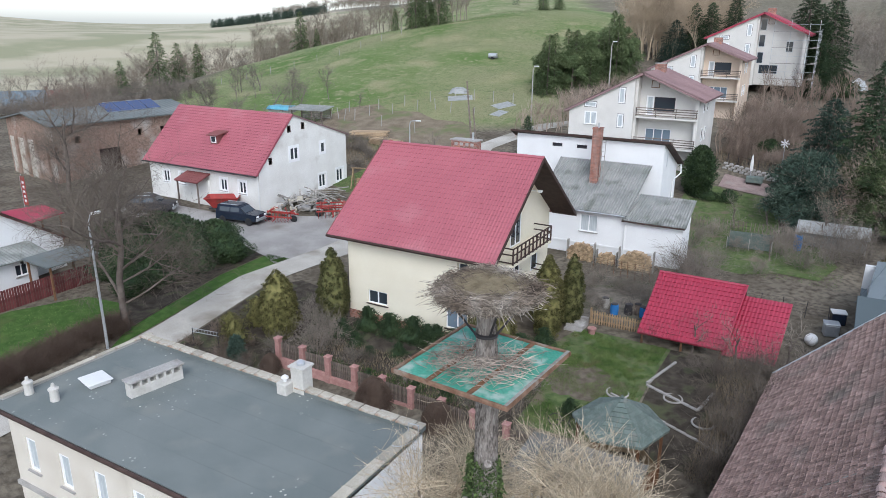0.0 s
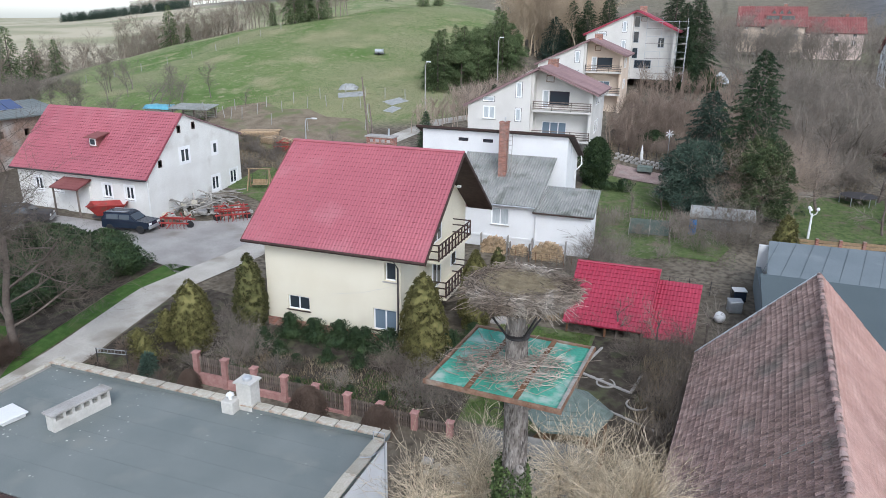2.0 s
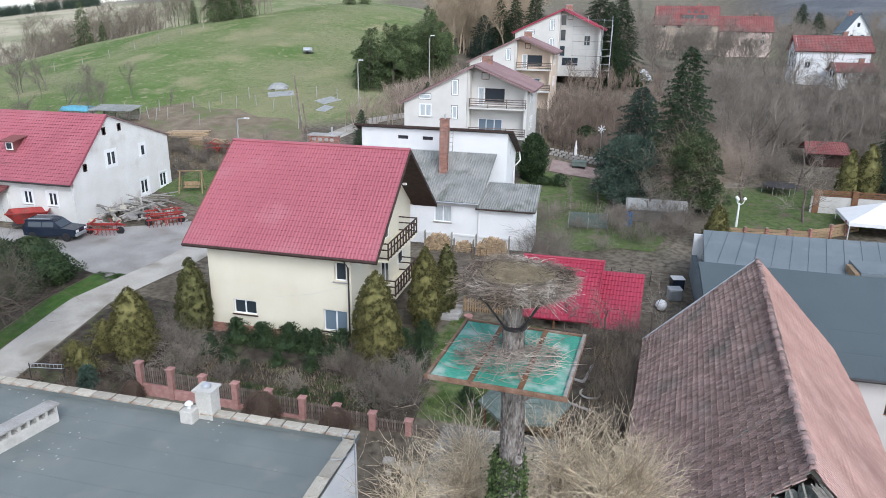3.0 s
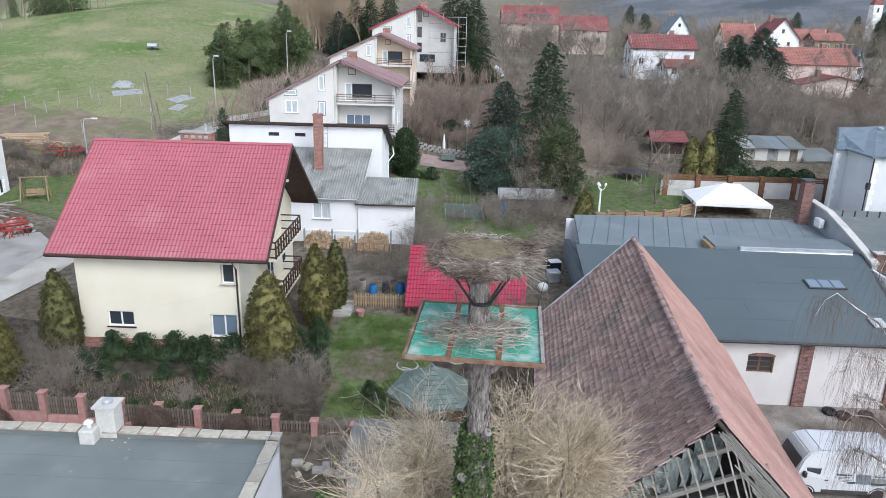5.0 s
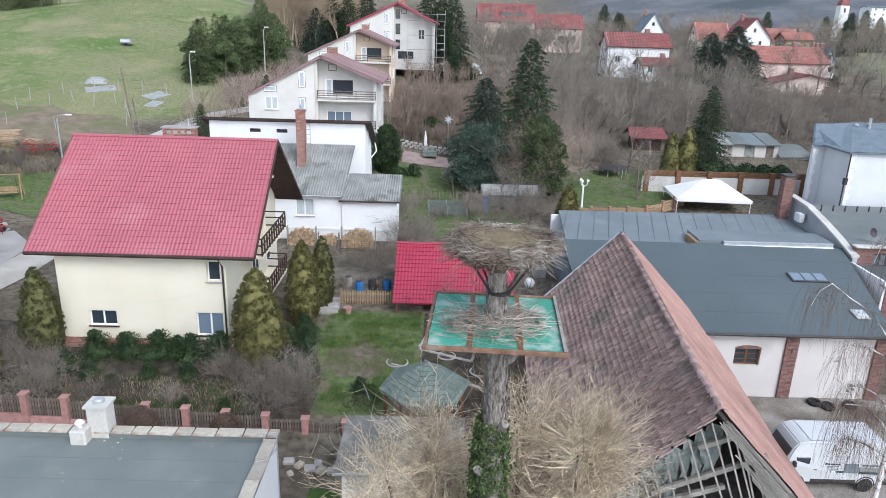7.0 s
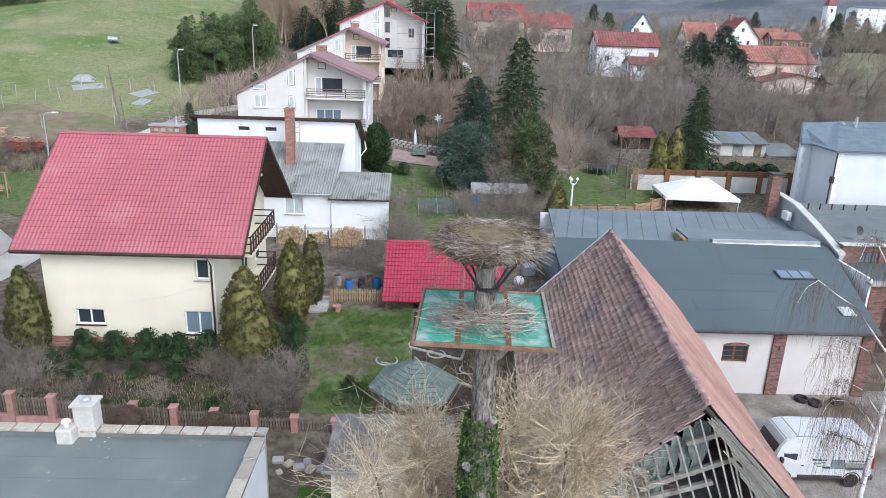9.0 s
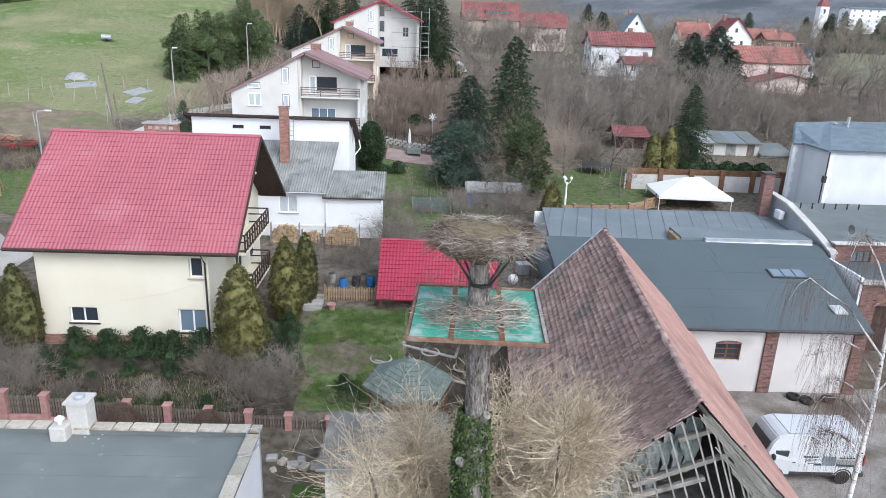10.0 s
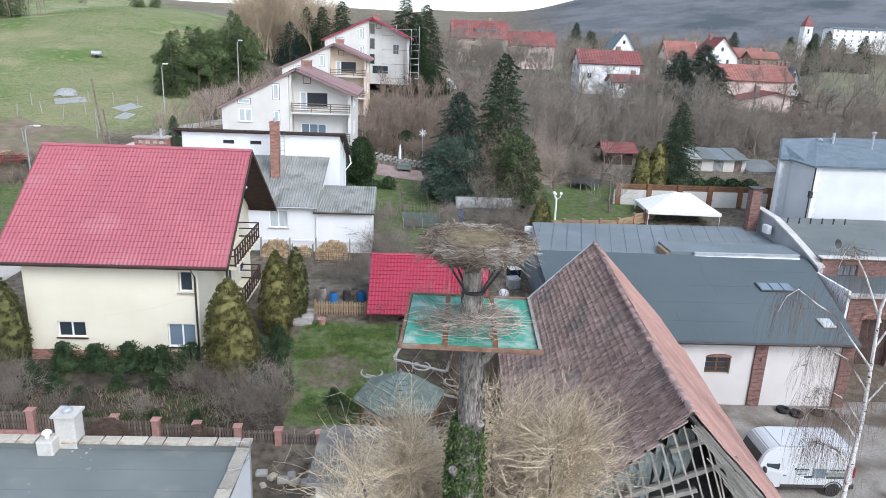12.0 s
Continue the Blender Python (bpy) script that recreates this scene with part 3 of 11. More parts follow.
def roof_sheet(name, parent, mat, a, b, c, d, wave=0.0, amp=0.02, step=0.0, rise=0.02, th=0.14, per=4, label=""):
    """A roof slope between eave a-b and ridge d-c; wave: pitch of its corrugation, step: length of its tile rows."""
    a, b, c, d = (Vector(p) for p in (a, b, c, d))
    nrm = (b - a).cross(d - a).normalized()
    if nrm.z < 0:
        nrm = -nrm
    wide, high = (b - a).length, (d - a).length
    nu = max(1, int(wide / wave * per)) if wave else 1
    us = np.linspace(0, 1, nu + 1)
    vs = []
    if step:
        k = max(1, round(high / step))
        for i in range(k):
            vs += [(i / k, rise), ((i + 1) / k - 1e-4, 0.0)]
    else:
        vs = [(0, 0.0), (1, 0.0)]
    A, B, C, D, N = (np.array(p) for p in (a, b, c, d, nrm))
    off = amp * np.sin(us * wide / wave * 2 * math.pi) if wave else us * 0
    V, Fc = [], []
    for v, up in vs:
        base = (A[None] * (1 - us)[:, None] + B[None] * us[:, None]) * (1 - v) + (D[None] * (1 - us)[:, None] + C[None] * us[:, None]) * v
        V += list(base + N[None] * (off + up)[:, None])
    w = nu + 1
    for j in range(len(vs) - 1):
        for i in range(nu):
            Fc.append((j * w + i, j * w + i + 1, (j + 1) * w + i + 1, (j + 1) * w + i))
    k = len(V)
    V += [A - N * 0.03, B - N * 0.03, C - N * 0.03, D - N * 0.03, A - N * th, B - N * th, C - N * th, D - N * th]
    Fc += [(k, k + 1, k + 2, k + 3), (k + 7, k + 6, k + 5, k + 4), (k, k + 4, k + 5, k + 1), (k + 1, k + 5, k + 6, k + 2), (k + 2, k + 6, k + 7, k + 3), (k + 3, k + 7, k + 4, k)]
    return part(name, raw(name, V, Fc, mat), mat, parent, label)


def drape(name, outline, mat, lift=0.05, label="", category="ground", cell=1.0, kind="structure"):
    """A sheet with that outline (x, y) laid over the ground."""
    bm = bmesh.new()
    pts = [(Vector(p).x, Vector(p).y) for p in ((x, y, 0) for x, y in outline)]
    f = bm.faces.new([bm.verts.new((x, y, 0)) for x, y in pts])
    xs, ys = [p[0] for p in pts], [p[1] for p in pts]
    for axis, lo, hi in ((0, min(xs), max(xs)), (1, min(ys), max(ys))):
        k = lo + cell
        while k < hi:
            co, no = [0, 0, 0], [0, 0, 0]
            co[axis], no[axis] = k, 1
            bmesh.ops.bisect_plane(bm, geom=bm.verts[:] + bm.edges[:] + bm.faces[:], plane_co=co, plane_no=no)
            k += cell
    for v in bm.verts:
        v.co.z = gz(v.co.x, v.co.y) + lift
    bmesh.ops.recalc_face_normals(bm, faces=bm.faces)
    if sum(f.normal.z for f in bm.faces) < 0:
        bmesh.ops.reverse_faces(bm, faces=bm.faces[:])
    ob = part(name, bm, mat)
    return tagged(ob, label, category, kind=kind)


def strip(name, line, width, mat, lift=0.05, label="", category="road"):
    """A path of that width along a line of (x, y)."""
    pts = []
    for p, q in zip(line, line[1:]):
        k = max(1, int(math.dist(p, q) / 1.0))
        pts += [(p[0] + (q[0] - p[0]) * i / k, p[1] + (q[1] - p[1]) * i / k) for i in range(k)]
    pts.append(line[-1])
    V, Fc = [], []
    for i, p in enumerate(pts):
        a, b = Vector(pts[max(i - 1, 0)]), Vector(pts[min(i + 1, len(pts) - 1)])
        d = (b - a).normalized()
        s = Vector((-d.y, d.x))
        w = width / 2 * (1 + 0.06 * noise.noise((p[0] * 0.3, p[1] * 0.3, 0)))
        for k in (-1, -0.5, 0, 0.5, 1):
            x, y = p[0] + s.x * w * k, p[1] + s.y * w * k
            V.append((x, y, gz(x, y) + lift))
    for i in range(len(pts) - 1):
        for k in range(4):
            Fc.append((i * 5 + k, i * 5 + k + 1, i * 5 + 6 + k, i * 5 + 5 + k))
    return tagged(part(name, raw(name, V, Fc, mat), mat), label, category, kind="structure")
# ---- ground sheet ----
def make_ground():
    def axis(lo, hi, near_lo, near_hi, step):
        near = np.arange(near_lo, near_hi, step)
        out1 = near_hi + (hi - near_hi) * (np.linspace(0, 1, 60) ** 2.2)
        out0 = near_lo - (near_lo - lo) * (np.linspace(0, 1, 60)[1:] ** 2.2)
        return np.concatenate([out0[::-1], near, out1])
    xs, ys = axis(-2200, 2200, -95, 70, 1.25), axis(-300, 2600, -10, 140, 1.25)
    X, Y = np.meshgrid(xs, ys)
    Z = ground(X, Y)
    nx, ny = len(xs), len(ys)
    V = np.stack([X.ravel(), Y.ravel(), Z.ravel()], 1)
    i, j = np.meshgrid(np.arange(nx - 1), np.arange(ny - 1))
    k = (j * nx + i).ravel()
    Fc = np.stack([k, k + 1, k + nx + 1, k + nx], 1)
    me = raw("ground", V.tolist(), [tuple(f) for f in Fc.tolist()], GROUND, True)
    c, s = math.cos(radians(25)), math.sin(radians(25))
    u, v = Y * c - X * s, X * c + Y * s
    hill = smooth(86, 96, u) * smooth(13, 5, v - np.clip((u - 110) * 0.28, 0, 60)) * smooth(-62, -50, v + 0.12 * (u - 100))
    a, r = np.degrees(np.arctan2(X, Y)), np.hypot(X, Y)
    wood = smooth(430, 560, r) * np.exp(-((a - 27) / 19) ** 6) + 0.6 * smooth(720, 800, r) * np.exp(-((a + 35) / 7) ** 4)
    straw = smooth(230, 300, r) * (1 - wood) * smooth(-33, -40, a)
    straw = np.clip(straw + 0.3 * smooth(135, 185, r) * (1 - wood), 0, 1)
    meadow = smooth(170, 220, r) * smooth(4, 10, a) * (1 - wood) * 0.42
    cover = np.clip(hill + meadow, 0, 1)
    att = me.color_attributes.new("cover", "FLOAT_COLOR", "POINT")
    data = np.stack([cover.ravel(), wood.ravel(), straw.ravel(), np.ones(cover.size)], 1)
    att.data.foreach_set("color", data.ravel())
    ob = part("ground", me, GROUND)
    tagged(ob, "grassy hill and brown early spring earth with dry weeds", "ground", kind="structure")


make_ground()
# ---- near ground covers ----
strip("road", [(-33.2, 8), (-33.3, 20), (-33.5, 26), (-34.7, 34.5), (-33.5, 42), (-33.4, 47), (-34.5, 60), (-36.5, 74), (-33, 84), (-24, 92), (-18, 104)], 2.8, ROAD_GREY, 0.06, "pale patched concrete village lane", "road")
drape("yard", [(-34.5, 37), (-35, 48), (-38, 51), (-47, 45.5), (-60, 45.5), (-60, 41), (-44, 40.5), (-37.5, 38.5)], YARD_PALE, 0.05, "grey gravel farmyard beside the lane", "yard")
drape("lawn", [(-11.2, 28.4), (-6.2, 28.4), (-6.0, 38), (-11.4, 38.2), (-12.2, 35.4), (-11.7, 33), (-11.0, 31)], LAWN, 0.05, "worn green garden lawn", "lawn")
drape("bare_patch", [(-9.3 + (1.75 + 0.5 * noise.noise((k * 0.9, 3.3, 0))) * math.cos(6.283 * k / 26), 32.4 + (1.5 + 0.6 * noise.noise((k * 0.8, 7.1, 0))) * math.sin(6.283 * k / 26)) for k in range(26)], LAWN_BARE, 0.062, "trodden bare earth in the lawn", "ground")
drape("lawn", [(-7.6, 52.6), (-4.5, 52.0), (-2.0, 53.2), (0.6, 53.0), (1.6, 56.0), (0.2, 59.4), (-2.6, 61), (-3.4, 64.5), (-2.4, 69.4), (-11.6, 69.4), (-11.6, 65), (-9.6, 58)], LAWN, 0.05, "patchy green lawn behind the white house", "lawn")
drape("lawn", [(6, 58.5), (18, 61.5), (17.5, 72), (7, 71)], LAWN, 0.05, "green garden lawn with white ornaments", "lawn")
drape("lawn", [(-47, 12), (-37.2, 12), (-37, 24), (-39.4, 27.4), (-43, 27.0), (-45.6, 23)], LAWN_LUSH, 0.05, "bright green lawn behind the dark hedge", "lawn")
drape("lawn", [(-34.7, 22.5), (-35.9, 33), (-35.4, 39), (-37.6, 39), (-37.6, 34), (-36.2, 25)], LAWN_LUSH, 0.05, "grass verge along the lane", "lawn")
drape("lawn", [(-46.5, 58), (-38, 54), (-36.3, 62), (-38, 66), (-46, 64)], LAWN, 0.05, "rough grass round the wooden swing", "lawn")
drape("yard", [(5.5, 8), (26, 8), (26, 33.2), (7, 33.2)], YARD_DIRT, 0.05, "damp gravel yard beside the white warehouse", "yard")
drape("garden_bed", [(-6.0, 28.4), (-1.2, 28.4), (-1.0, 38), (-6.0, 38)], SOIL, 0.045, "dug brown vegetable beds", "garden bed")
drape("garden_bed", [(-26, 27.6), (-11.21, 27.6), (-11.02, 31), (-11.72, 33), (-12.22, 35.4), (-14, 35.2), (-14, 32.9), (-26, 32.9)], SOIL, 0.045, "brown shrub border along the cream house", "garden bed")
# this dark soil also stands in for shade below the trees and hedge
drape("garden_bed", [(-36.3, 25.2), (-37.7, 34), (-37.8, 39), (-42, 40), (-48, 37), (-45, 30), (-40, 27.6), (-37.2, 24.6)], SOIL, 0.045, "dark earth under the lane hedge with tree shade painted in", "garden bed")
drape("garden_bed", [(-32, 17.5), (-26.2, 17.5), (-25.8, 27.2), (-26.1, 33), (-28.6, 35.5), (-31.6, 36), (-33.0, 33.5), (-31.9, 25.5)], SOIL, 0.045, "dark front garden soil between lane and fence", "garden bed")
drape("garden_bed", [(-11.6, 39.4), (-8.0, 39.4), (-8.0, 47.5), (-14, 47.5), (-14, 41)], EARTH_GREY, 0.05, "brown kitchen garden behind a picket fence", "garden bed")
drape("garden_bed", [(-64, 70), (-52, 69), (-40, 70), (-38.6, 75), (-40.5, 80), (-44, 82.6), (-48, 82.2), (-52, 84.4), (-56, 83.6), (-60, 86), (-64, 83)], FIELD, 0.06, "brown allotment field below the hill", "garden bed")
drape("lawn", [(-10.4, 18.6), (-8.9, 18.6), (-8.9, 23.6), (-10.4, 23.8)], LAWN_LUSH, 0.05, "strip of green grass behind the parapet wall", "lawn")


# ---- cream house with the rose tile roof ----
def cream_house():
    h = thing("house", "cream house with a rose red tile roof and brown balconies", "house", pose(-20.5, 38.65, 0.0))
    L, df, base = 8.7, 5.65, -1.2
    x0 = -4.4
    eave, ridge = 5.37, 10.2
    slope = (ridge - eave) / 6.28
    top = eave + 0.63 * slope - 0.12
    fm = Matrix.Translation((x0, -df, 0))
    wins = [(1.42, 1.15, 2.86, 2.02), (7.0, 0.72, 8.5, 2.02)]
    recess = (7.72, 3.75, 8.55, 4.85)
    wall(h, RENDER_CREAM, fm, L, base, top, wins + [recess])
    window(h, fm, 2.14, 1.585, 1.44, 0.87, trim=WOOD_DARK)
    window(h, fm, 7.75, 1.37, 1.5, 1.3, glass=GLASS_BLUE, trim=WOOD_DARK)
    window(h, fm, 8.13, 4.3, 0.83, 1.1, cols=1, recess=0.22)
    part("plinth", boxes((x0 - 0.04, -df - 0.04, base, x0 + L + 0.04, -df - 0.002, 0.45)), BRICK, h, "brown brick plinth")
    gm = Matrix.Translation((x0 + L, -df, 0)) @ pose(0, 0, 0, 0, 0, 90)
    span = 2 * df
    gab = [(0, top), (span, top), (df, ridge - 0.15)]
    gw = [(3.6, 4.45, 4.5, 6.6), (6.3, 4.45, 7.2, 5.3), (3.6, 1.2, 4.6, 3.2), (7.5, 1.2, 8.6, 2.6)]
    wall(h, RENDER_CREAM, gm, span, base, top, [], gab)
    for u, v, ww, hh, c in ((2.2, 6.35, 0.75, 1.25, 1), (5.65, 5.6, 1.5, 2.1, 2), (5.65, 2.6, 1.5, 2.1, 2), (8.8, 2.6, 1.0, 1.2, 1)):
        window(h, gm, u, v, ww, hh, cols=c, recess=-0.05, sill=False)
    bmx = Matrix.Translation((x0 + L, df, 0)) @ pose(0, 0, 0, 0, 0, 180)
    wall(h, RENDER_CREAM, bmx, L, base, top)
    lm = Matrix.Translation((x0, df, 0)) @ pose(0, 0, 0, 0, 0, -90)
    wall(h, RENDER_CREAM, lm, span, base, top, [], gab)
    rl, rr = -5.5, 6.0
    roof = roof_sheet("roof", h, ROOF_ROSE, (rl, -6.28, eave), (rr, -6.28, eave), (rr, 0, ridge), (rl, 0, ridge), 0.2, 0.017, 0.36, 0.022, 0.14, 6)
    roof_sheet("roof", h, ROOF_ROSE, (rr, 6.28, eave), (rl, 6.28, eave), (rl, 0, ridge), (rr, 0, ridge), 0.4, 0.02, 0.36, 0.03, 0.14, 4)
    part("ridge_cap", tube(bmesh.new(), [(rl, 0, ridge), (rr, 0, ridge)], 0.11, 8), ROOF_ROSE, h)
    for x in (rl, rr):
        for s in (-1, 1):
            bm = bmesh.new()
            prism(bm, [(s * 6.3, eave - 0.2), (s * 6.3, eave + 0.04), (0, ridge + 0.05), (0, ridge - 0.2)], -0.03, 0.03, Matrix.Translation((x, 0, 0)) @ pose(0, 0, 0, 0, 0, 90))
            part("bargeboard", bm, ROOF_DULL if x < 0 else WOOD_DARK, h)
    # dark boarded soffit under the wide verge
    for s in (-1, 1):
        for k in range(2):
            a = s * (6.2 - 3.1 * k)
            b = s * (3.1 - 3.1 * k)
            za, zb = eave + (6.28 - abs(a)) * slope - 0.17, eave + (6.28 - abs(b)) * slope - 0.17
            bm = bmesh.new()
            prism(bm, [(a, za), (b, zb), (b, zb - 0.04), (a, za - 0.04)], -(rr - 0.03), -(x0 + L + 0.005), pose(0, 0, 0, 0, 0, 90))
            part("soffit", bm, WOOD_DARK, h)
    part("gutter", tube(bmesh.new(), [(rl, -6.36, eave - 0.06), (rr, -6.36, eave - 0.06)], 0.075, 8), WOOD_DARK, h, "dark brown gutter")
    part("downpipe", tube(bmesh.new(), [(4.15, -6.33, eave - 0.1), (4.18, -5.75, eave - 0.75), (4.18, -5.75, 0)], 0.05, 8), METAL_DARK, h)
    part("fascia", boxes((rl, -6.3, eave - 0.19, rr, -6.26, eave - 0.02)), WOOD_DARK, h)
    # balconies on the gable
    for zf, y0, y1 in ((4.1, -2.9, 3.0), (1.35, -1.6, 3.0)):
        xa, xb = x0 + L, 5.55
        b = part("balcony", boxes((xa + 0.002, y0, zf, xb, y1, zf + 0.16)), RENDER_CREAM, h)
        for z in (zf + 0.22, zf + 0.72, zf + 1.1):
            bm = boxes((xb - 0.06, y0, z, xb, y1, z + 0.07), (xa + 0.01, y1 - 0.06, z, xb - 0.062, y1, z + 0.07), (xa + 0.01, y0, z, xb - 0.062, y0 + 0.06, z + 0.07))
            part("rail", bm, WOOD_DARK, b)
        k = int((y1 - y0) / 0.55)
        for i in range(k + 1):
            y = y0 + 0.03 + (y1 - y0 - 0.06) * i / k
            part("baluster", boxes((xb - 0.07, y - 0.05, zf + 0.16, xb + 0.005, y + 0.05, zf + 1.17)), WOOD_DARK, b)
    # floodlight under the verge
    fl = part("floodlight", boxes((0.0, -0.1, 0, 0.25, 0.1, 0.14), bevel=0.02), METAL_WHITE, h, "white floodlight", Matrix.Translation((4.9, 2.0, 7.6)))
    part("bracket", boxes((-0.6, -0.02, 0.04, -0.004, 0.02, 0.08)), METAL_WHITE, fl)
    # brick chimney behind the ridge
    ch = part("chimney", boxes((-0.9, -0.35, -1.4, 0.9, 0.35, 0.42)), BRICK, h, "red brick chimney with a pale cap", Matrix.Translation((0.05, 1.3, 10.15)))
    part("cap", boxes((-0.98, -0.43, 0.424, 0.98, 0.43, 0.5)), CONCRETE, ch)
    for x in (-0.55, -0.15, 0.25, 0.62):
        part("flue_opening", boxes((x - 0.11, -0.36, 0.12, x + 0.11, -0.352, 0.3)), CONCRETE, ch)
    part("flue_pipe", tube(bmesh.new(), [(0.5, 0, 0.5), (0.5, 0, 0.95)], 0.07, 8), METAL_GREY, ch)
    # loose wire on the wall
    part("cable", tube(bmesh.new(), [(4.1, -5.7, 3.6), (2.0, -5.75, 2.9), (-0.3, -5.7, 2.45)], 0.004, 4), METAL_GREY, h)


cream_house()


# ---- white house with the corrugated roofs, behind ----
def corrugated_house():
    h = thing("house", "white rendered house with grey corrugated fibre cement roofs", "house", pose(-14, 52, 0))
    # main lower wing: front wall x -19.5..-12.6
    def m(x, y, rz=0):
        return Matrix.Translation((x + 14, y - 52, 0)) @ pose(0, 0, 0, 0, 0, rz)
    f = m(-19.6, 51.0)
    wall(h, RENDER_WHITE, f, 7.0, -0.8, 4.3, [(3.35, 2.4, 4.75, 3.75)])
    window(h, f, 4.05, 3.07, 1.4, 1.35, cols=2, glass=CURTAIN)
    f2 = m(-12.6, 51.02)
    wall(h, RENDER_WHITE, f2, 4.1, -0.8, 3.75, [(0.9, 0.75, 1.7, 1.15)])
    window(h, f2, 1.3, 0.95, 0.8, 0.4, cols=1, frame=METAL_DARK)
    f3 = m(-8.5, 51.02, 90)
    wall(h, RENDER_WHITE, f3, 2.6, -0.8, 3.75, [], [(0, 3.75), (2.6, 3.75), (2.6, 5.1)])
    roof_sheet("roof", h, CORRUGATED, (-5.8, -1.35, 4.15), (1.45, -1.35, 4.15), (1.8, 3.55, 7.15), (-5.8, 3.55, 7.15), 0.2, 0.05, 0, 0, 0.1, 6, "weathered corrugated fibre cement sheets")
    roof_sheet("roof", h, CORRUGATED, (1.1, -1.3, 3.8), (5.75, -1.3, 3.8), (5.75, 1.6, 5.25), (1.6, 1.6, 5.25), 0.2, 0.05, 0, 0, 0.1, 6, "weathered corrugated fibre cement sheets")
    part("gutter", tube(bmesh.new(), [(-5.8, -1.42, 4.08), (1.3, -1.42, 4.08)], 0.06, 6), METAL_GREY, h)
    part("gutter", tube(bmesh.new(), [(1.1, -1.37, 3.72), (5.7, -1.37, 3.72)], 0.06, 6), WOOD_DARK, h)
    part("downpipe", tube(bmesh.new(), [(1.5, -1.4, 3.7), (1.3, -1.08, 3.3), (1.3, -1.08, 0)], 0.05, 6), METAL_WHITE, h)
    part("moulding", boxes((-5.6, -1.06, 1.35, 5.45, -1.003, 1.5)), RENDER_WHITE, h)
    # tall block behind with a lean-to roof that falls to the back
    g = m(-23.9, 55.7)
    holes = [(3.2, 7.95, 4.1, 8.25), (5.35, 7.95, 6.25, 8.25)]
    wall(h, RENDER_WHITE, g, 12.5, -0.5, 8.9, holes)
    for u in (3.65, 5.8):
        window(h, g, u, 8.1, 0.9, 0.3, cols=1, frame=METAL_DARK, sill=False)
    s = m(-11.4, 55.7, 90)
    wall(h, RENDER_WHITE, s, 5.0, -0.5, 6.6, [], [(0, 6.6), (5.0, 6.6), (0, 8.9)])
    s2 = m(-23.9, 60.7, -90)
    wall(h, RENDER_WHITE, s2, 5.0, -0.5, 6.6, [], [(0, 6.6), (5.0, 6.6), (5.0, 8.9)])
    wall(h, RENDER_WHITE, m(-11.4, 60.7, 180), 12.5, -0.5, 6.6)
    bm = bmesh.new()
    prism(bm, [(3.3, 9.14), (9.0, 6.62), (9.0, 6.46), (3.3, 8.98)], -3.1, 10.4, pose(0, 0, 0, 0, 0, 90))
    part("roof", bm, WOOD_DARK, h, "dark flat roof edge")
    part("downpipe", tube(bmesh.new(), [(2.9, 8.9, 6.5), (3.1, 8.2, 5.9), (2.68, 7.4, 5.4), (2.68, 7.4, 0.6)], 0.06, 6), METAL_WHITE, h)
    ch = part("chimney", boxes((-0.32, -0.35, 0, 0.32, 0.35, 4.4)), BRICK, h, "tall red brick chimney", Matrix.Translation((-2.15, 1.6, 5.6)))
    part("cap", boxes((-0.37, -0.4, 4.404, 0.37, 0.4, 4.48)), BRICK, ch)
    part("flue_pipe", tube(bmesh.new(), [(0.05, 0, 4.48), (0.05, 0, 4.85)], 0.07, 8), METAL_GREY, ch)
    for x in (-1.72, -1.42):
        part("ladder_rail", tube(bmesh.new(), [(x, 1.25, 5.7), (x, 1.5, 9.2)], 0.025, 5), WOOD_OLD, h)
    for k in range(9):
        part("ladder_rung", tube(bmesh.new(), [(-1.72, 1.28 + 0.026 * k, 6.1 + 0.36 * k), (-1.42, 1.28 + 0.026 * k, 6.1 + 0.36 * k)], 0.018, 5), WOOD_OLD, h)
    part("antenna", tube(bmesh.new(), [(2.9, 3.55, 7.2), (2.9, 3.55, 8.4)], 0.02, 5), METAL_GREY, h)


corrugated_house()


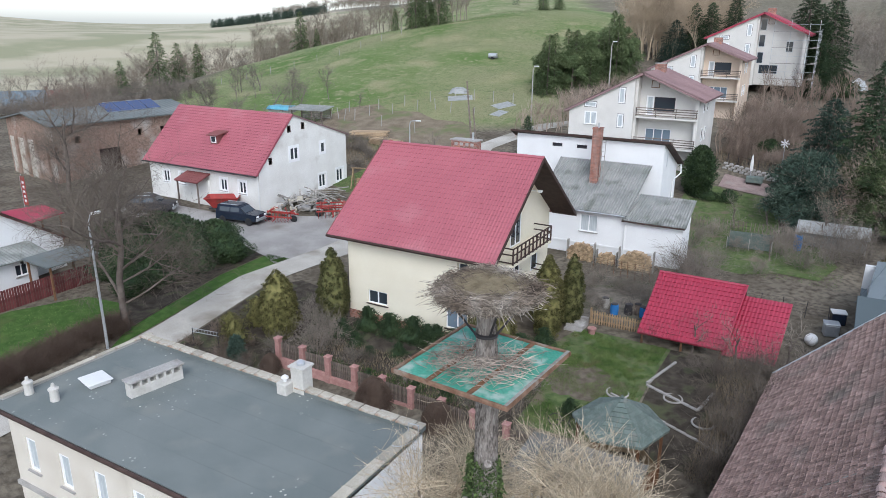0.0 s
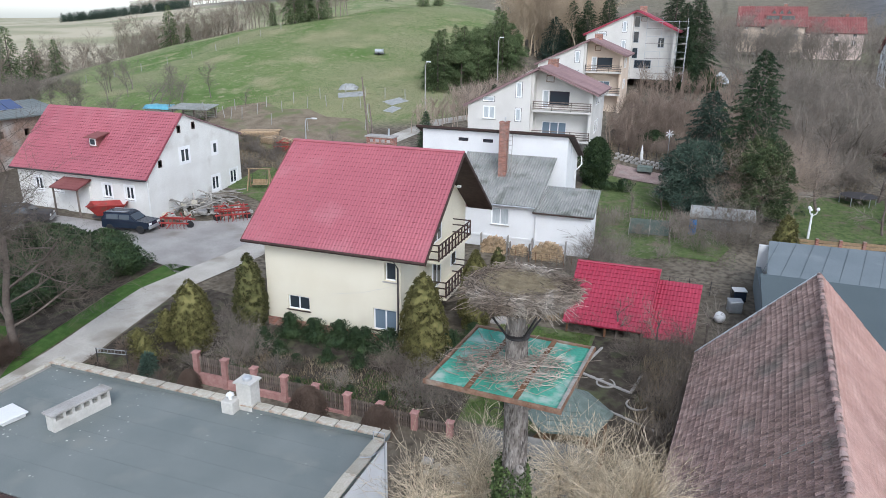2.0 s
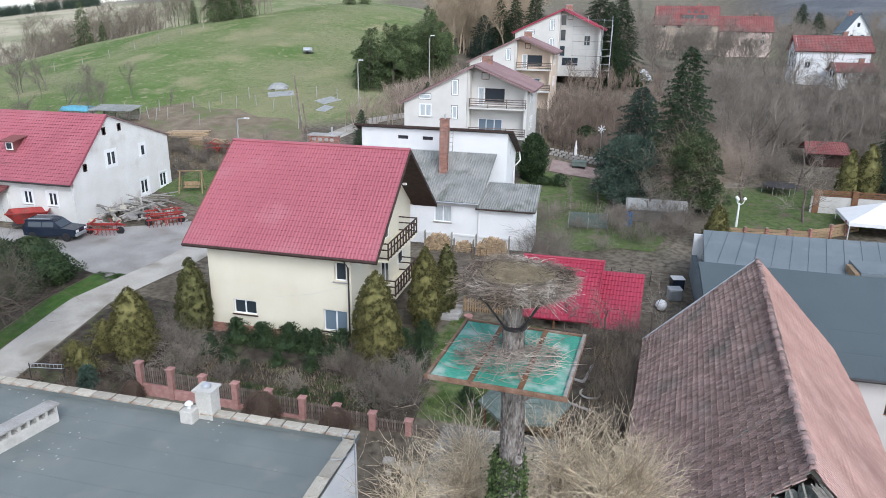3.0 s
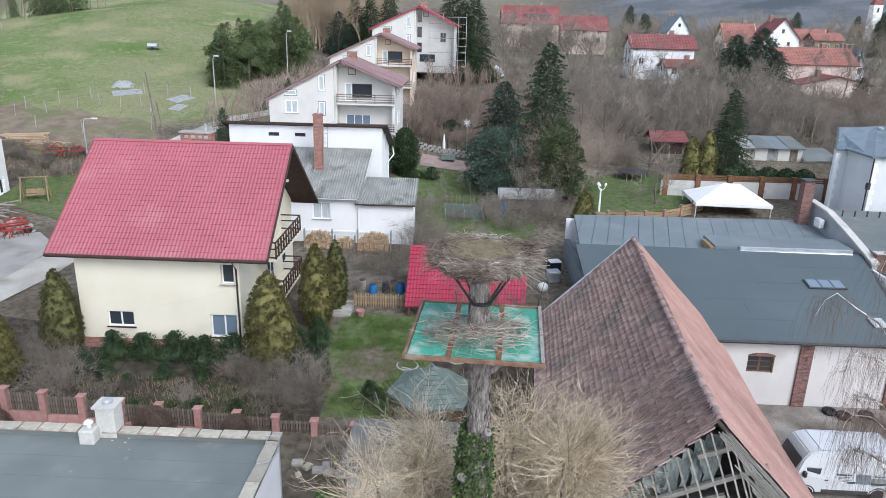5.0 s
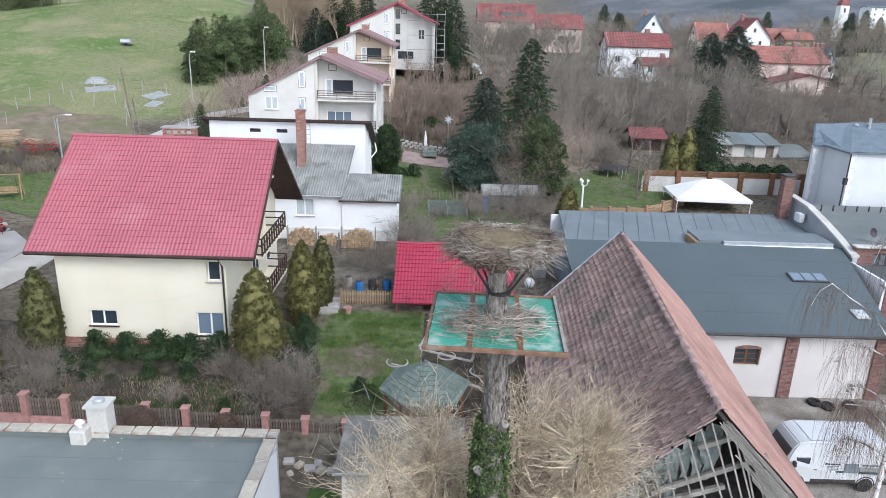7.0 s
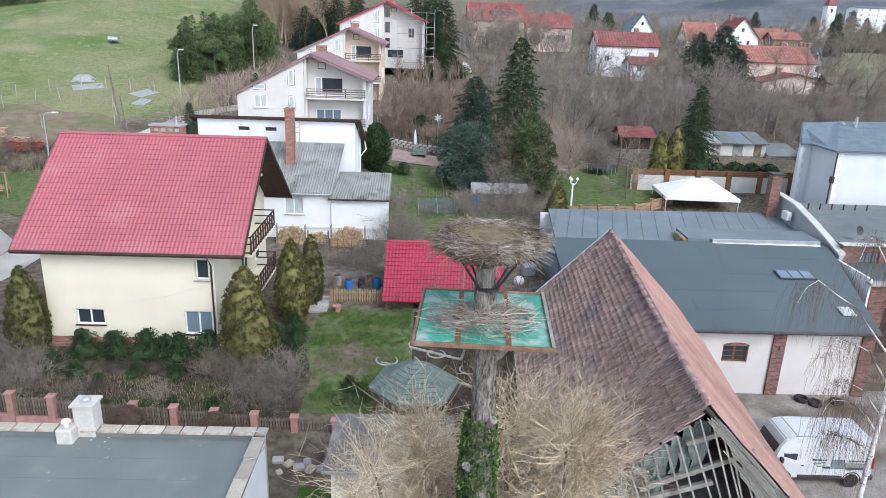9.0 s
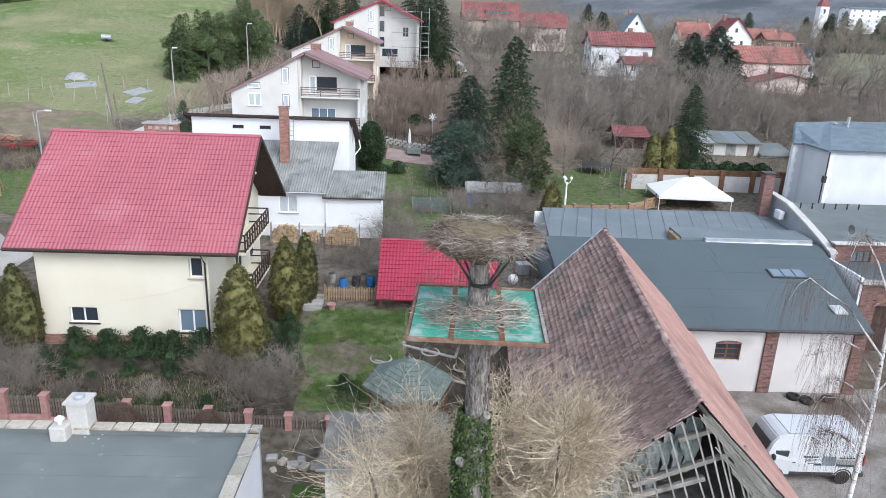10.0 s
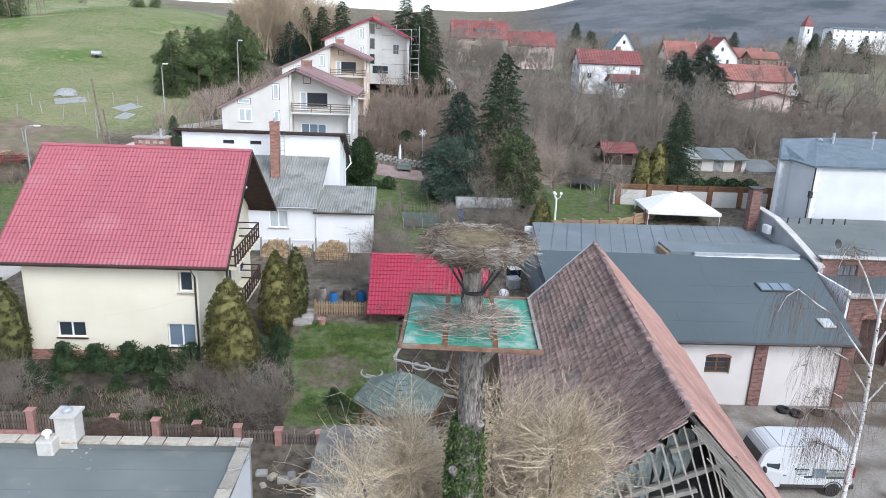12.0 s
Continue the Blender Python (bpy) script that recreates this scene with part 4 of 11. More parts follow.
# ---- villas up the slope ----
def villa(x, y, z, scale, walls, roof, tint, label, depth=9.0, left=-7.4, right=5.0, eave_l=-3.4, eave_r=-2.0, storeys=3, scaffold=False, rz=0.0):
    """A house with a lopsided gable to the front (-y) and a balcony bay; the origin is the gable's top."""
    h = thing("house", label, "house", pose(x, y, z, 0, 0, rz) @ Matrix.Diagonal((scale, scale, scale, 1)))
    low = -9.5 - 1.5 * (storeys - 3)
    sl, sr = -eave_l / -left, eave_r / right

    def at(u):
        return (eave_l / -left) * -u if u < 0 else eave_r / right * u

    fm = Matrix.Translation((left + 0.5, 0.3, 0))
    mid = -0.75
    wl = mid - (left + 0.5)
    zl = at(left + 0.5) - 0.2
    ops = [(1.6, -5.3, 2.9, -4.0), (1.5, -3.75, 2.85, -3.15), (5.0, -3.0, 5.65, -1.5), (5.0, -5.4, 5.6, -4.1)]
    wall(h, walls, fm, wl, low, -3.5 if zl > -3.5 else zl, [o for o in ops if o[3] <= min(-3.5, zl)], [(0, min(-3.5, zl)), (wl, min(-3.5, zl)), (wl, -0.3), (0, zl)])
    for u, v, ww, hh in ((2.2, -3.3, 1.3, 0.6), (5.3, -2.3, 0.7, 1.57), (5.3, -4.75, 0.68, 1.38)):
        part("surround", boxes((u - ww / 2, -0.035, v - hh / 2, u + ww / 2, -0.004, v + hh / 2)), METAL_DARK, h, m=fm)
    window(h, fm, 2.25, -4.65, 1.3, 1.3, cols=2, recess=0.02, glass=CURTAIN, bar=0.12)
    window(h, fm, 2.2, -3.3, 1.2, 0.5, cols=1, recess=-0.07, sill=False, glass=CURTAIN, bar=0.1)
    window(h, fm, 5.3, -2.3, 0.62, 1.5, cols=1, recess=-0.07, sill=False, glass=CURTAIN, bar=0.12)
    window(h, fm, 5.3, -4.75, 0.6, 1.3, cols=1, recess=-0.07, sill=False, glass=CURTAIN, bar=0.12)
    # right bay, set back behind the balcony
    rw = right - 0.7 - mid
    bm_ = Matrix.Translation((mid, 1.7, 0))
    zb = min(-2.25, at(right - 0.7) - 0.13)
    wall(h, tint, bm_, rw, low, zb, [(1.6, -3.8, 3.6, -2.4), (0.825, -4.2, 1.575, -2.3), (0.95, -6.95, 3.45, -5.45)] if not scaffold else [], [(0, zb), (rw, zb), (rw, at(right - 0.7) - 0.1), (-mid, -0.3), (0, -0.45)])
    if scaffold:
        for u, v, ww, hh in ((0.7, -1.6, 0.8, 1.5), (0.7, -3.7, 0.8, 1.6), (0.7, -5.9, 0.8, 1.5), (1.9, -7.4, 2.4, 1.2), (4.2, -4.4, 0.9, 1.4)):
            window(h, bm_, u, v, ww, hh, cols=1, recess=-0.04, sill=False, frame=METAL_GREY)
    else:
        window(h, bm_, 2.6, -3.1, 2.0, 1.4, cols=1, frame=METAL_DARK)
        window(h, bm_, 1.2, -3.25, 0.75, 1.9, cols=1, bar=0.14, glass=CURTAIN)
        window(h, bm_, 2.2, -6.2, 2.5, 1.5, cols=3, glass=GLASS_BLUE)
    window(h, bm_, 1.6, -1.2, 0.8, 0.7, cols=1, frame=WOOD_BROWN, recess=-0.02, sill=False)
    side = Matrix.Translation((mid, 0.3, 0)) @ pose(0, 0, 0, 0, 0, 90)
    part("wing_wall", boxes((mid + 0.001, 0.6, low, mid + 0.25, 1.698, -0.55)), walls, h)
    for zf in () if scaffold else (-4.35, -7.2):
        b = part("balcony", boxes((mid + 0.252, 0.25, zf, right - 0.72, 1.698, zf + 0.16)), RENDER_GREY, h)
        for k in range(4):
            part("rail", boxes((mid + 0.252, 0.22, zf + 0.3 + 0.22 * k, right - 0.72, 0.27, zf + 0.38 + 0.22 * k)), WOOD_FENCE, b)
        for k in range(4):
            xx = mid + 0.3 + (right - 1.1 - mid) * k / 3
            part("baluster", boxes((xx - 0.03, 0.275, zf + 0.16, xx + 0.03, 0.33, zf + 1.06)), METAL_DARK, b)
    rm = Matrix.Translation((right - 0.7, 0.6, 0)) @ pose(0, 0, 0, 0, 0, 90)
    wall(h, tint, rm, depth - 0.8, low, at(right - 0.7) - 0.15)
    for u in (2.6, 4.2):
        for v in (-3.1, -5.9):
            window(h, rm, u, v, 0.7, 1.3, cols=1, recess=-0.04, sill=False)
    wall(h, walls, Matrix.Translation((left + 0.5, depth - 0.2, 0)) @ pose(0, 0, 0, 0, 0, -90), depth - 0.8, low, at(left + 0.5) - 0.15)
    wall(h, walls, Matrix.Translation((right - 0.7, depth, 0)) @ pose(0, 0, 0, 0, 0, 180), right - 0.7 - left - 0.5, low, at(left + 0.5) - 0.15, [], [(0, at(left + 0.5) - 0.15), (right - 0.7 - left - 0.5, at(left + 0.5) - 0.15), (right - 0.7, -0.2), (0, at(right - 0.7) - 0.15)])
    roof_sheet("roof", h, roof, (left, depth, eave_l), (left, 0, eave_l), (0, 0, 0), (0, depth, 0), 0.5, 0.03, 0.4, 0.03, 0.22, 4)
    roof_sheet("roof", h, roof, (right, 0, eave_r), (right, depth, eave_r), (0, depth, 0), (0, 0, 0), 0.5, 0.03, 0.4, 0.03, 0.22, 4)
    ch = part("chimney", boxes((-0.5, -0.35, -1.2, 0.5, 0.35, 0.45)), BRICK, h, "low brick chimney", Matrix.Translation((0.3, depth * 0.6, 0.1)))
    part("cap", boxes((-0.55, -0.4, 0.454, 0.55, 0.4, 0.52)), CONCRETE, ch)
    if scaffold:
        sc = part("scaffold", boxes((right - 0.4, -0.62, low, right - 0.35, -0.57, -1.4)), METAL_GREY, h, "grey tube scaffold")
        for xx in (right + 0.75, right - 2.6, right - 4.6):
            part("pole", boxes((xx, -0.62, low, xx + 0.05, -0.57, -1.0)), METAL_GREY, sc)
        for yy in (1.6, 3.8, 6.0):
            part("pole", boxes((right + 0.75, yy, low, right + 0.8, yy + 0.05, -2.2)), METAL_GREY, sc)
        for zz in (-2.5, -4.5, -6.5, -8.5):
            part("deck", boxes((right - 4.6, -0.75, zz, right + 0.8, -0.2, zz + 0.05)), WOOD_OLD, sc)
            part("deck", boxes((right + 0.15, -0.19, zz, right + 0.8, 6.1, zz + 0.05)), WOOD_OLD, sc)
            part("pole", boxes((right - 4.6, -0.64, zz + 0.95, right + 0.8, -0.6, zz + 0.99)), METAL_GREY, sc)
            part("pole", boxes((right + 0.76, -0.59, zz + 0.95, right + 0.8, 6.1, zz + 0.99)), METAL_GREY, sc)
    return h


villa(-17.03, 68.9, 13.4, 1.0, RENDER_GREY, ROOF_BROWN, RENDER_GREY, "pale grey villa with a lopsided mauve brown gable roof", left=-7.75, eave_l=-4.0, right=6.0, eave_r=-2.4)
villa(-16.5, 96.5, 15.5, 1.0, RENDER_GREY, ROOF_BROWN, RENDER_PEACH, "grey and peach villa with a mauve brown gable roof", rz=0)
villa(-12.5, 114.5, 19.45, 1.08, RENDER_GREY, ROOF_RED, RENDER_GREY, "unfinished grey villa with a red roof and scaffolding", scaffold=True, storeys=3, right=6.1, eave_r=-2.85)


# ---- farmhouse ----
def farmhouse():
    h = thing("house", "white old farmhouse with a rose red roof and patchy gable", "house", pose(-46.2, 46.8, 0))
    L = 15.4
    f = Matrix.Translation((-L, 0.4, 0))
    ops = [(2.0, 2.1, 2.9, 3.3), (4.4, 2.1, 5.3, 3.3), (10.2, 2.1, 11.1, 3.3), (12.7, 2.1, 13.6, 3.3)]
    wall(h, RENDER_OLD, f, L, -0.6, 4.3, ops)
    for o in ops:
        window(h, f, (o[0] + o[2]) / 2, 2.7, 0.9, 1.2, recess=0.06, bar=0.11)
        part("surround", lattice((o[0] - 0.16, o[0] - 0.002, o[2] + 0.002, o[2] + 0.16), (o[1] - 0.16, o[1] - 0.002, o[3] + 0.002, o[3] + 0.16), 0.027), PLASTIC_WHITE, h, m=f @ Matrix.Translation((0, -0.03, 0)))
    g = Matrix.Translation((0, 0.4, 0)) @ pose(0, 0, 0, 0, 0, 90)
    span = 13.2
    gops = [(4.3, 4.8, 5.5, 6.1), (8.9, 4.9, 9.6, 6.0), (8.5, 1.3, 9.6, 2.7), (11.4, 1.4, 12.5, 2.8)]
    wall(h, RENDER_OLD, g, span, -0.6, 4.3, [o for o in gops if o[3] < 4.3], [(0, 4.3), (span, 4.3), (span, 6.3), (5.2, 9.1), (0, 4.4)])
    for o in gops:
        part("surround", lattice((o[0] - 0.18, o[0] - 0.002, o[2] + 0.002, o[2] + 0.18), (o[1] - 0.18, o[1] - 0.002, o[3] + 0.002, o[3] + 0.18), 0.02), PLASTIC_WHITE, h, m=g @ Matrix.Translation((0, -0.023, 0)))
        window(h, g, (o[0] + o[2]) / 2, (o[1] + o[3]) / 2, o[2] - o[0], o[3] - o[1], cols=2 if o[2] - o[0] > 0.8 else 1, recess=0.06 if o[3] < 4.3 else -0.05, sill=False, bar=0.12)
    for u, v in ((4.4, 7.9), (6.4, 8.0), (1.6, 5.2)):
        window(h, g, u, v, 0.45, 0.65, cols=1, recess=-0.03, sill=False, frame=WOOD_DARK)
    wall(h, RENDER_OLD, Matrix.Translation((0, 0.4 + span, 0)) @ pose(0, 0, 0, 0, 0, 180), L, -0.6, 6.2)
    wall(h, RENDER_OLD, Matrix.Translation((-L, 0.4 + span, 0)) @ pose(0, 0, 0, 0, 0, -90), span, -0.6, 4.3, [], [(0, 4.3), (span, 4.3), (span - 5.2, 9.1), (0, 6.3)])
    roof_sheet("roof", h, ROOF_ROSE, (-L - 0.4, -0.1, 4.15), (0.15, -0.1, 4.15), (0.15, 5.3, 9.3), (-L - 0.4, 5.3, 9.3), 0.3, 0.02, 0.36, 0.04, 0.14, 4)
    roof_sheet("roof", h, ROOF_BROWN, (0.15, 14.0, 6.3), (-L - 0.4, 14.0, 6.3), (-L - 0.4, 5.3, 9.3), (0.15, 5.3, 9.3), 0, 0, 0, 0, 0.14)
    d = part("dormer", boxes((-0.45, -0.55, -0.3, 0.45, 0.9, 0.6)), ROOF_DULL, h, "small roof dormer", Matrix.Translation((-7.3, 2.5, 6.5)))
    part("window_frame", boxes((-0.36, -0.6, -0.15, 0.36, -0.553, 0.5)), PLASTIC_WHITE, d)
    part("pane", boxes((-0.26, -0.62, -0.06, 0.26, -0.603, 0.42)), GLASS_DARK, d)
    roof_sheet("dormer_roof", d, ROOF_DULL, (-0.75, -0.85, 0.62), (0.75, -0.85, 0.62), (0.75, 1.2, 1.0), (-0.75, 1.2, 1.0), th=0.08)
    po = part("porch", boxes((-1.4, 0.2, -0.6, 1.4, 0.398, 2.9)), RENDER_OLD, h, "brown roofed porch", Matrix.Translation((-8.1, 0, 0)))
    for x in (-1.4, 1.4):
        part("porch_post", boxes((x - 0.06, -1.2, -0.6, x + 0.06, -1.08, 2.9)), WOOD_FENCE, po)
    roof_sheet("porch_roof", po, ROOF_DULL, (-1.6, -1.4, 3.0), (1.6, -1.4, 3.0), (1.6, 0.39, 3.6), (-1.6, 0.39, 3.6), 0.3, 0.02, 0.36, 0.02, 0.12)
    part("downpipe", tube(bmesh.new(), [(-0.1, 0.3, 4.1), (-0.1, 0.34, 0)], 0.06, 6), METAL_WHITE, h)
    part("gutter", tube(bmesh.new(), [(-L - 0.4, -0.16, 4.08), (0.15, -0.16, 4.08)], 0.07, 6), METAL_DARK, h)


farmhouse()


# ---- long brick barn with solar panels ----
def brick_barn():
    h = thing("barn", "long old brick barn with a grey green roof and solar panels", "barn", pose(-74.7, 45.2, 0, 0, 0, 83.4))
    # local x runs away along the front, -y faces the lane
    L, D = 17.7, 11.0
    f = Matrix.Translation((0, 0, 0))
    ops = [(5.0, 0.0, 7.6, 3.6), (2.4, 4.6, 3.0, 5.4), (10, 4.6, 10.6, 5.4), (13, 4.6, 13.6, 5.4)]
    wall(h, BRICK_OLD, f, L, -0.8, 6.85, ops, th=0.45)
    part("gate", boxes((5.0, 0.25, 0, 7.6, 0.33, 3.6)), WOOD_DARK, h)
    left = Matrix.Translation((0, D, 0)) @ pose(0, 0, 0, 0, 0, -90)
    wall(h, BRICK_OLD, left, D, -0.8, 6.85, [(2.0, 0.6, 3.6, 4.6)], [(0, 6.85), (D, 6.85), (D / 2, 7.85)], th=0.45)
    wall(h, BRICK_OLD, Matrix.Translation((L, 0, 0)) @ pose(0, 0, 0, 0, 0, 90), D, -0.8, 6.85, [], [(0, 6.85), (D, 6.85), (D / 2, 7.85)], th=0.45)
    wall(h, BRICK_OLD, Matrix.Translation((L, D, 0)) @ pose(0, 0, 0, 0, 0, 180), L, -0.8, 6.85, th=0.45)
    for k in range(4):
        part("buttress", boxes((-0.25, 1.4 + 2.4 * k, -0.8, -0.002, 1.9 + 2.4 * k, 5.6)), BRICK_OLD, h)
    part("plaster", boxes((-0.03, 4.5, -0.8, -0.004, 10.6, 4.8)), PLASTER_OLD, h, "flaking pale plaster")
    roof_sheet("roof", h, FELT_BLUE, (-0.6, -0.6, 6.85), (L + 0.6, -0.6, 6.85), (L + 0.6, D / 2, 7.95), (-0.6, D / 2, 7.95), 0.6, 0.02, 0, 0, 0.16, 4)
    roof_sheet("roof", h, FELT_BLUE, (L + 0.6, D + 0.6, 6.85), (-0.6, D + 0.6, 6.85), (-0.6, D / 2, 7.95), (L + 0.6, D / 2, 7.95), 0.6, 0.02, 0, 0, 0.16, 4)
    for k in range(4):
        a = Vector((7.9 + 1.75 * k, 2.2, 7.4))
        p = part("solar_panel", boxes((0, 0, 0, 1.65, 0.06, 2.4), bevel=0.01), SOLAR, h, "blue solar panel", Matrix.Translation(a) @ pose(0, 0, 0, -68))
        part("frame", boxes((-0.04, -0.03, -0.04, 1.69, -0.004, 0.0), (-0.04, -0.03, 2.4, 1.69, -0.004, 2.44)), METAL_GREY, p)


brick_barn()


# ---- red tool shed in the garden ----
def red_shed():
    h = thing("shed", "garden shed with a stepped bright red metal tile roof", "shed", pose(-5.4, 40, 0.0))
    roof_sheet("roof", h, ROOF_RED, (-2.55, -2.2, 0.86), (2.15, -2.2, 0.86), (2.45, 2.2, 3.22), (-2.55, 2.2, 3.22), 0.2, 0.014, 0.35, 0.035, 0.1, 6)
    roof_sheet("roof", h, ROOF_RED, (2.0, -1.6, 0.35), (4.75, -1.6, 0.35), (5.0, 2.0, 2.7), (2.3, 2.0, 2.7), 0.2, 0.014, 0.35, 0.035, 0.1, 6)
    roof_sheet("roof", h, ROOF_RED, (2.45, 4.4, 0.9), (-2.55, 4.4, 0.9), (-2.55, 2.2, 3.22), (2.45, 2.2, 3.22), 0.4, 0.02, 0.35, 0.02, 0.1, 4)
    part("ridge_cap", tube(bmesh.new(), [(-2.55, 2.2, 3.23), (2.45, 2.2, 3.23)], 0.09, 8), ROOF_RED, h)
    part("verge_trim", tube(bmesh.new(), [(2.2, -2.2, 0.92), (2.5, 2.2, 3.28)], 0.06, 6), ROOF_RED, h)
    part("wall", boxes((-2.2, -0.2, -0.9, 2.2, 0.0, 1.7), (-2.3, -0.2, -0.9, -2.2, 4.0, 0.95), (2.2, -0.2, -0.9, 2.3, 4.0, 0.95), (-2.3, 4.0, -0.9, 2.3, 4.1, 0.95)), WOOD_BROWN, h)
    part("wall", boxes((4.4, -1.0, -0.9, 4.55, 1.9, 0.45), (2.4, 1.7, -0.9, 4.4, 1.85, 1.9)), CONCRETE, h, "pale end wall")
    for x in (-2.3, -0.1, 2.0, 4.5):
        part("post", boxes((x - 0.06, -2.0, -0.9, x + 0.06, -1.88, 0.78 if x < 2.1 else 0.3)), WOOD_BROWN, h)
    part("beam", boxes((-2.4, -2.02, 0.7, 2.05, -1.86, 0.78)), WOOD_BROWN, h)


red_shed()


# ---- flat roofed building in the foreground ----
def flat_building():
    h = thing("house", "low cream building with a flat grey bitumen roof and stone parapet", "house", pose(-17.3, 14.9, 0))
    xa, xb, ya, yb, top = -7.1, 7.1, -3.1, 3.1, 4.3
    f = Matrix.Translation((xa, ya, 0))
    ops = [(0.9 + 2.0 * k, 1.9, 1.55 + 2.0 * k, 3.3) for k in range(6)]
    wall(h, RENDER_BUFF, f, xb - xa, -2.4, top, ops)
    for o in ops:
        window(h, f, (o[0] + o[2]) / 2, 2.6, 0.65, 1.4, cols=1, bar=0.11, recess=0.05, glass=CURTAIN)
    part("ledge", boxes((xa, ya - 0.12, 1.0, xb, ya - 0.003, 1.16)), CONCRETE, h)
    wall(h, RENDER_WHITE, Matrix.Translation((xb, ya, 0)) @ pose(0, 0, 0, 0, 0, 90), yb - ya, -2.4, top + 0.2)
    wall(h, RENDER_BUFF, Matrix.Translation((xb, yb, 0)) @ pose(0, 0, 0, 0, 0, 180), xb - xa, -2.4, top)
    wall(h, RENDER_BUFF, Matrix.Translation((xa, yb, 0)) @ pose(0, 0, 0, 0, 0, -90), yb - ya, -2.4, top)
    part("roof", boxes((xa - 0.35, ya - 0.35, top + 0.004, xb - 0.0, yb, top + 0.16)), FELT_SPECK, h, "grey bitumen roof skin")
    for k in range(1, 7):
        y = ya + 0.98 * k
        part("felt_lap", boxes((xa - 0.3, y - 0.005, top + 0.161, xb - 0.32, y + 0.005, top + 0.163)), FELT_BLUE, h)
    part("gutter", tube(bmesh.new(), [(xa - 0.4, ya - 0.42, top + 0.08), (xb, ya - 0.42, top + 0.08)], 0.08, 8), WOOD_DARK, h)
    # parapet: far edge and the two sides
    part("parapet", boxes((xa - 0.1, yb - 0.26, top + 0.164, xb + 0.1, yb + 0.06, top + 0.32)), FELT_BLUE, h)
    part("parapet", boxes((xb - 0.3, ya, top + 0.164, xb + 0.06, yb - 0.265, top + 0.26)), FELT_BLUE, h)
    part("parapet", boxes((xa - 0.35, ya, top + 0.164, xa - 0.12, yb - 0.265, top + 0.24)), CONCRETE, h)
    rnd = random.Random(3)
    x = xa - 0.15
    while x < xb:
        w = rnd.uniform(0.5, 0.85)
        part("coping_slab", boxes((0, -0.21, 0, min(w, xb + 0.15 - x) - 0.05, 0.21, 0.05), bevel=0.008), STONE_CAP, h, m=Matrix.Translation((x, yb - 0.1, top + 0.324 + rnd.uniform(0, 0.012))) @ pose(0, 0, 0, rnd.uniform(-1, 1), rnd.uniform(-0.6, 0.6), rnd.uniform(-1.5, 1.5)))
        x += w
    y = ya
    while y < yb - 0.4:
        w = rnd.uniform(0.6, 1.1)
        part("coping_slab", boxes((-0.2, 0, 0, 0.2, min(w, yb - 0.3 - y) - 0.02, 0.05), bevel=0.008), STONE_CAP, h, m=Matrix.Translation((xb - 0.12, y, top + 0.264)) @ pose(0, 0, 0, 0, rnd.uniform(-1, 1), rnd.uniform(-2, 2)))
        part("coping_slab", boxes((-0.11, 0, 0, 0.11, w - 0.02, 0.04), bevel=0.008), STONE_CAP, h, m=Matrix.Translation((xa - 0.23, y, top + 0.244)))
        y += w
    # ladder rail and pipe at the corner
    part("handrail", tube(bmesh.new(), [(xb - 0.25, yb - 0.5, top + 0.3), (xb - 0.25, yb - 0.5, top + 0.62), (xb + 0.12, yb - 0.45, top + 0.62), (xb + 0.12, yb - 0.45, 0.5)], 0.022, 6), METAL_GREY, h, "thin metal ladder rail")
    part("handrail", tube(bmesh.new(), [(xb - 0.25, yb - 1.5, top + 0.3), (xb + 0.12, yb - 1.5, top + 0.4), (xb + 0.12, yb - 0.45, top + 0.1)], 0.018, 6), METAL_GREY, h, "thin metal ladder rail")
    # smoking chimney: tall block and a small one beside it
    ch = part("chimney", boxes((-0.3, -0.28, -0.2, 0.3, 0.28, 0.98), bevel=0.02), RENDER_DRAB, h, "square pale chimney", Matrix.Translation((1.75, yb + 0.0, top + 0.2)))
    part("cap", boxes((-0.36, -0.34, 0.984, 0.36, 0.34, 1.05)), RENDER_DRAB, ch)
    bm = bmesh.new()
    lathe(bm, [(0.16, 1.05), (0.16, 1.14), (0.13, 1.17), (0.09, 1.19)], 14)
    part("flue_ring", bm, METAL_GREY, ch, "metal flue ring")
    c2 = part("chimney", boxes((-0.24, -0.26, -0.2, 0.24, 0.26, 0.42), bevel=0.04), RENDER_DRAB, h, "small grey vent stack", Matrix.Translation((1.3, yb - 0.42, top + 0.2)))
    bm = bmesh.new()
    lathe(bm, [(0.07, 0.42), (0.07, 0.55), (0.15, 0.57), (0.13, 0.62), (0.05, 0.68)], 12)
    part("cowl", bm, METAL_WHITE, c2)
    # long ventilation block with openings
    v = part("vent_block", boxes((-0.2, -1.05, 0, 0.2, 1.05, 0.38), (-0.2, -1.05, 0.38, 0.2, -0.95, 0.6), (-0.2, 0.95, 0.38, 0.2, 1.05, 0.6), *[(-0.2, -0.95 + 0.32 * k - 0.05, 0.38, 0.2, -0.95 + 0.32 * k + 0.05, 0.6) for k in range(1, 6)]), RENDER_DRAB, h, "long pale ventilation block", Matrix.Translation((-3.25, 0.45, top + 0.16)) @ pose(0, 0, 0, 0, 0, -10))
    part("cap", boxes((-0.27, -1.12, 0.604, 0.27, 1.12, 0.68), bevel=0.01), CONCRETE, v)
    ha = part("roof_hatch", boxes((-0.45, -0.4, 0, 0.45, 0.4, 0.14), bevel=0.03), METAL_WHITE, h, "white roof hatch", Matrix.Translation((-5.5, -0.5, top + 0.16)) @ pose(0, 0, 0, 0, 0, -12))
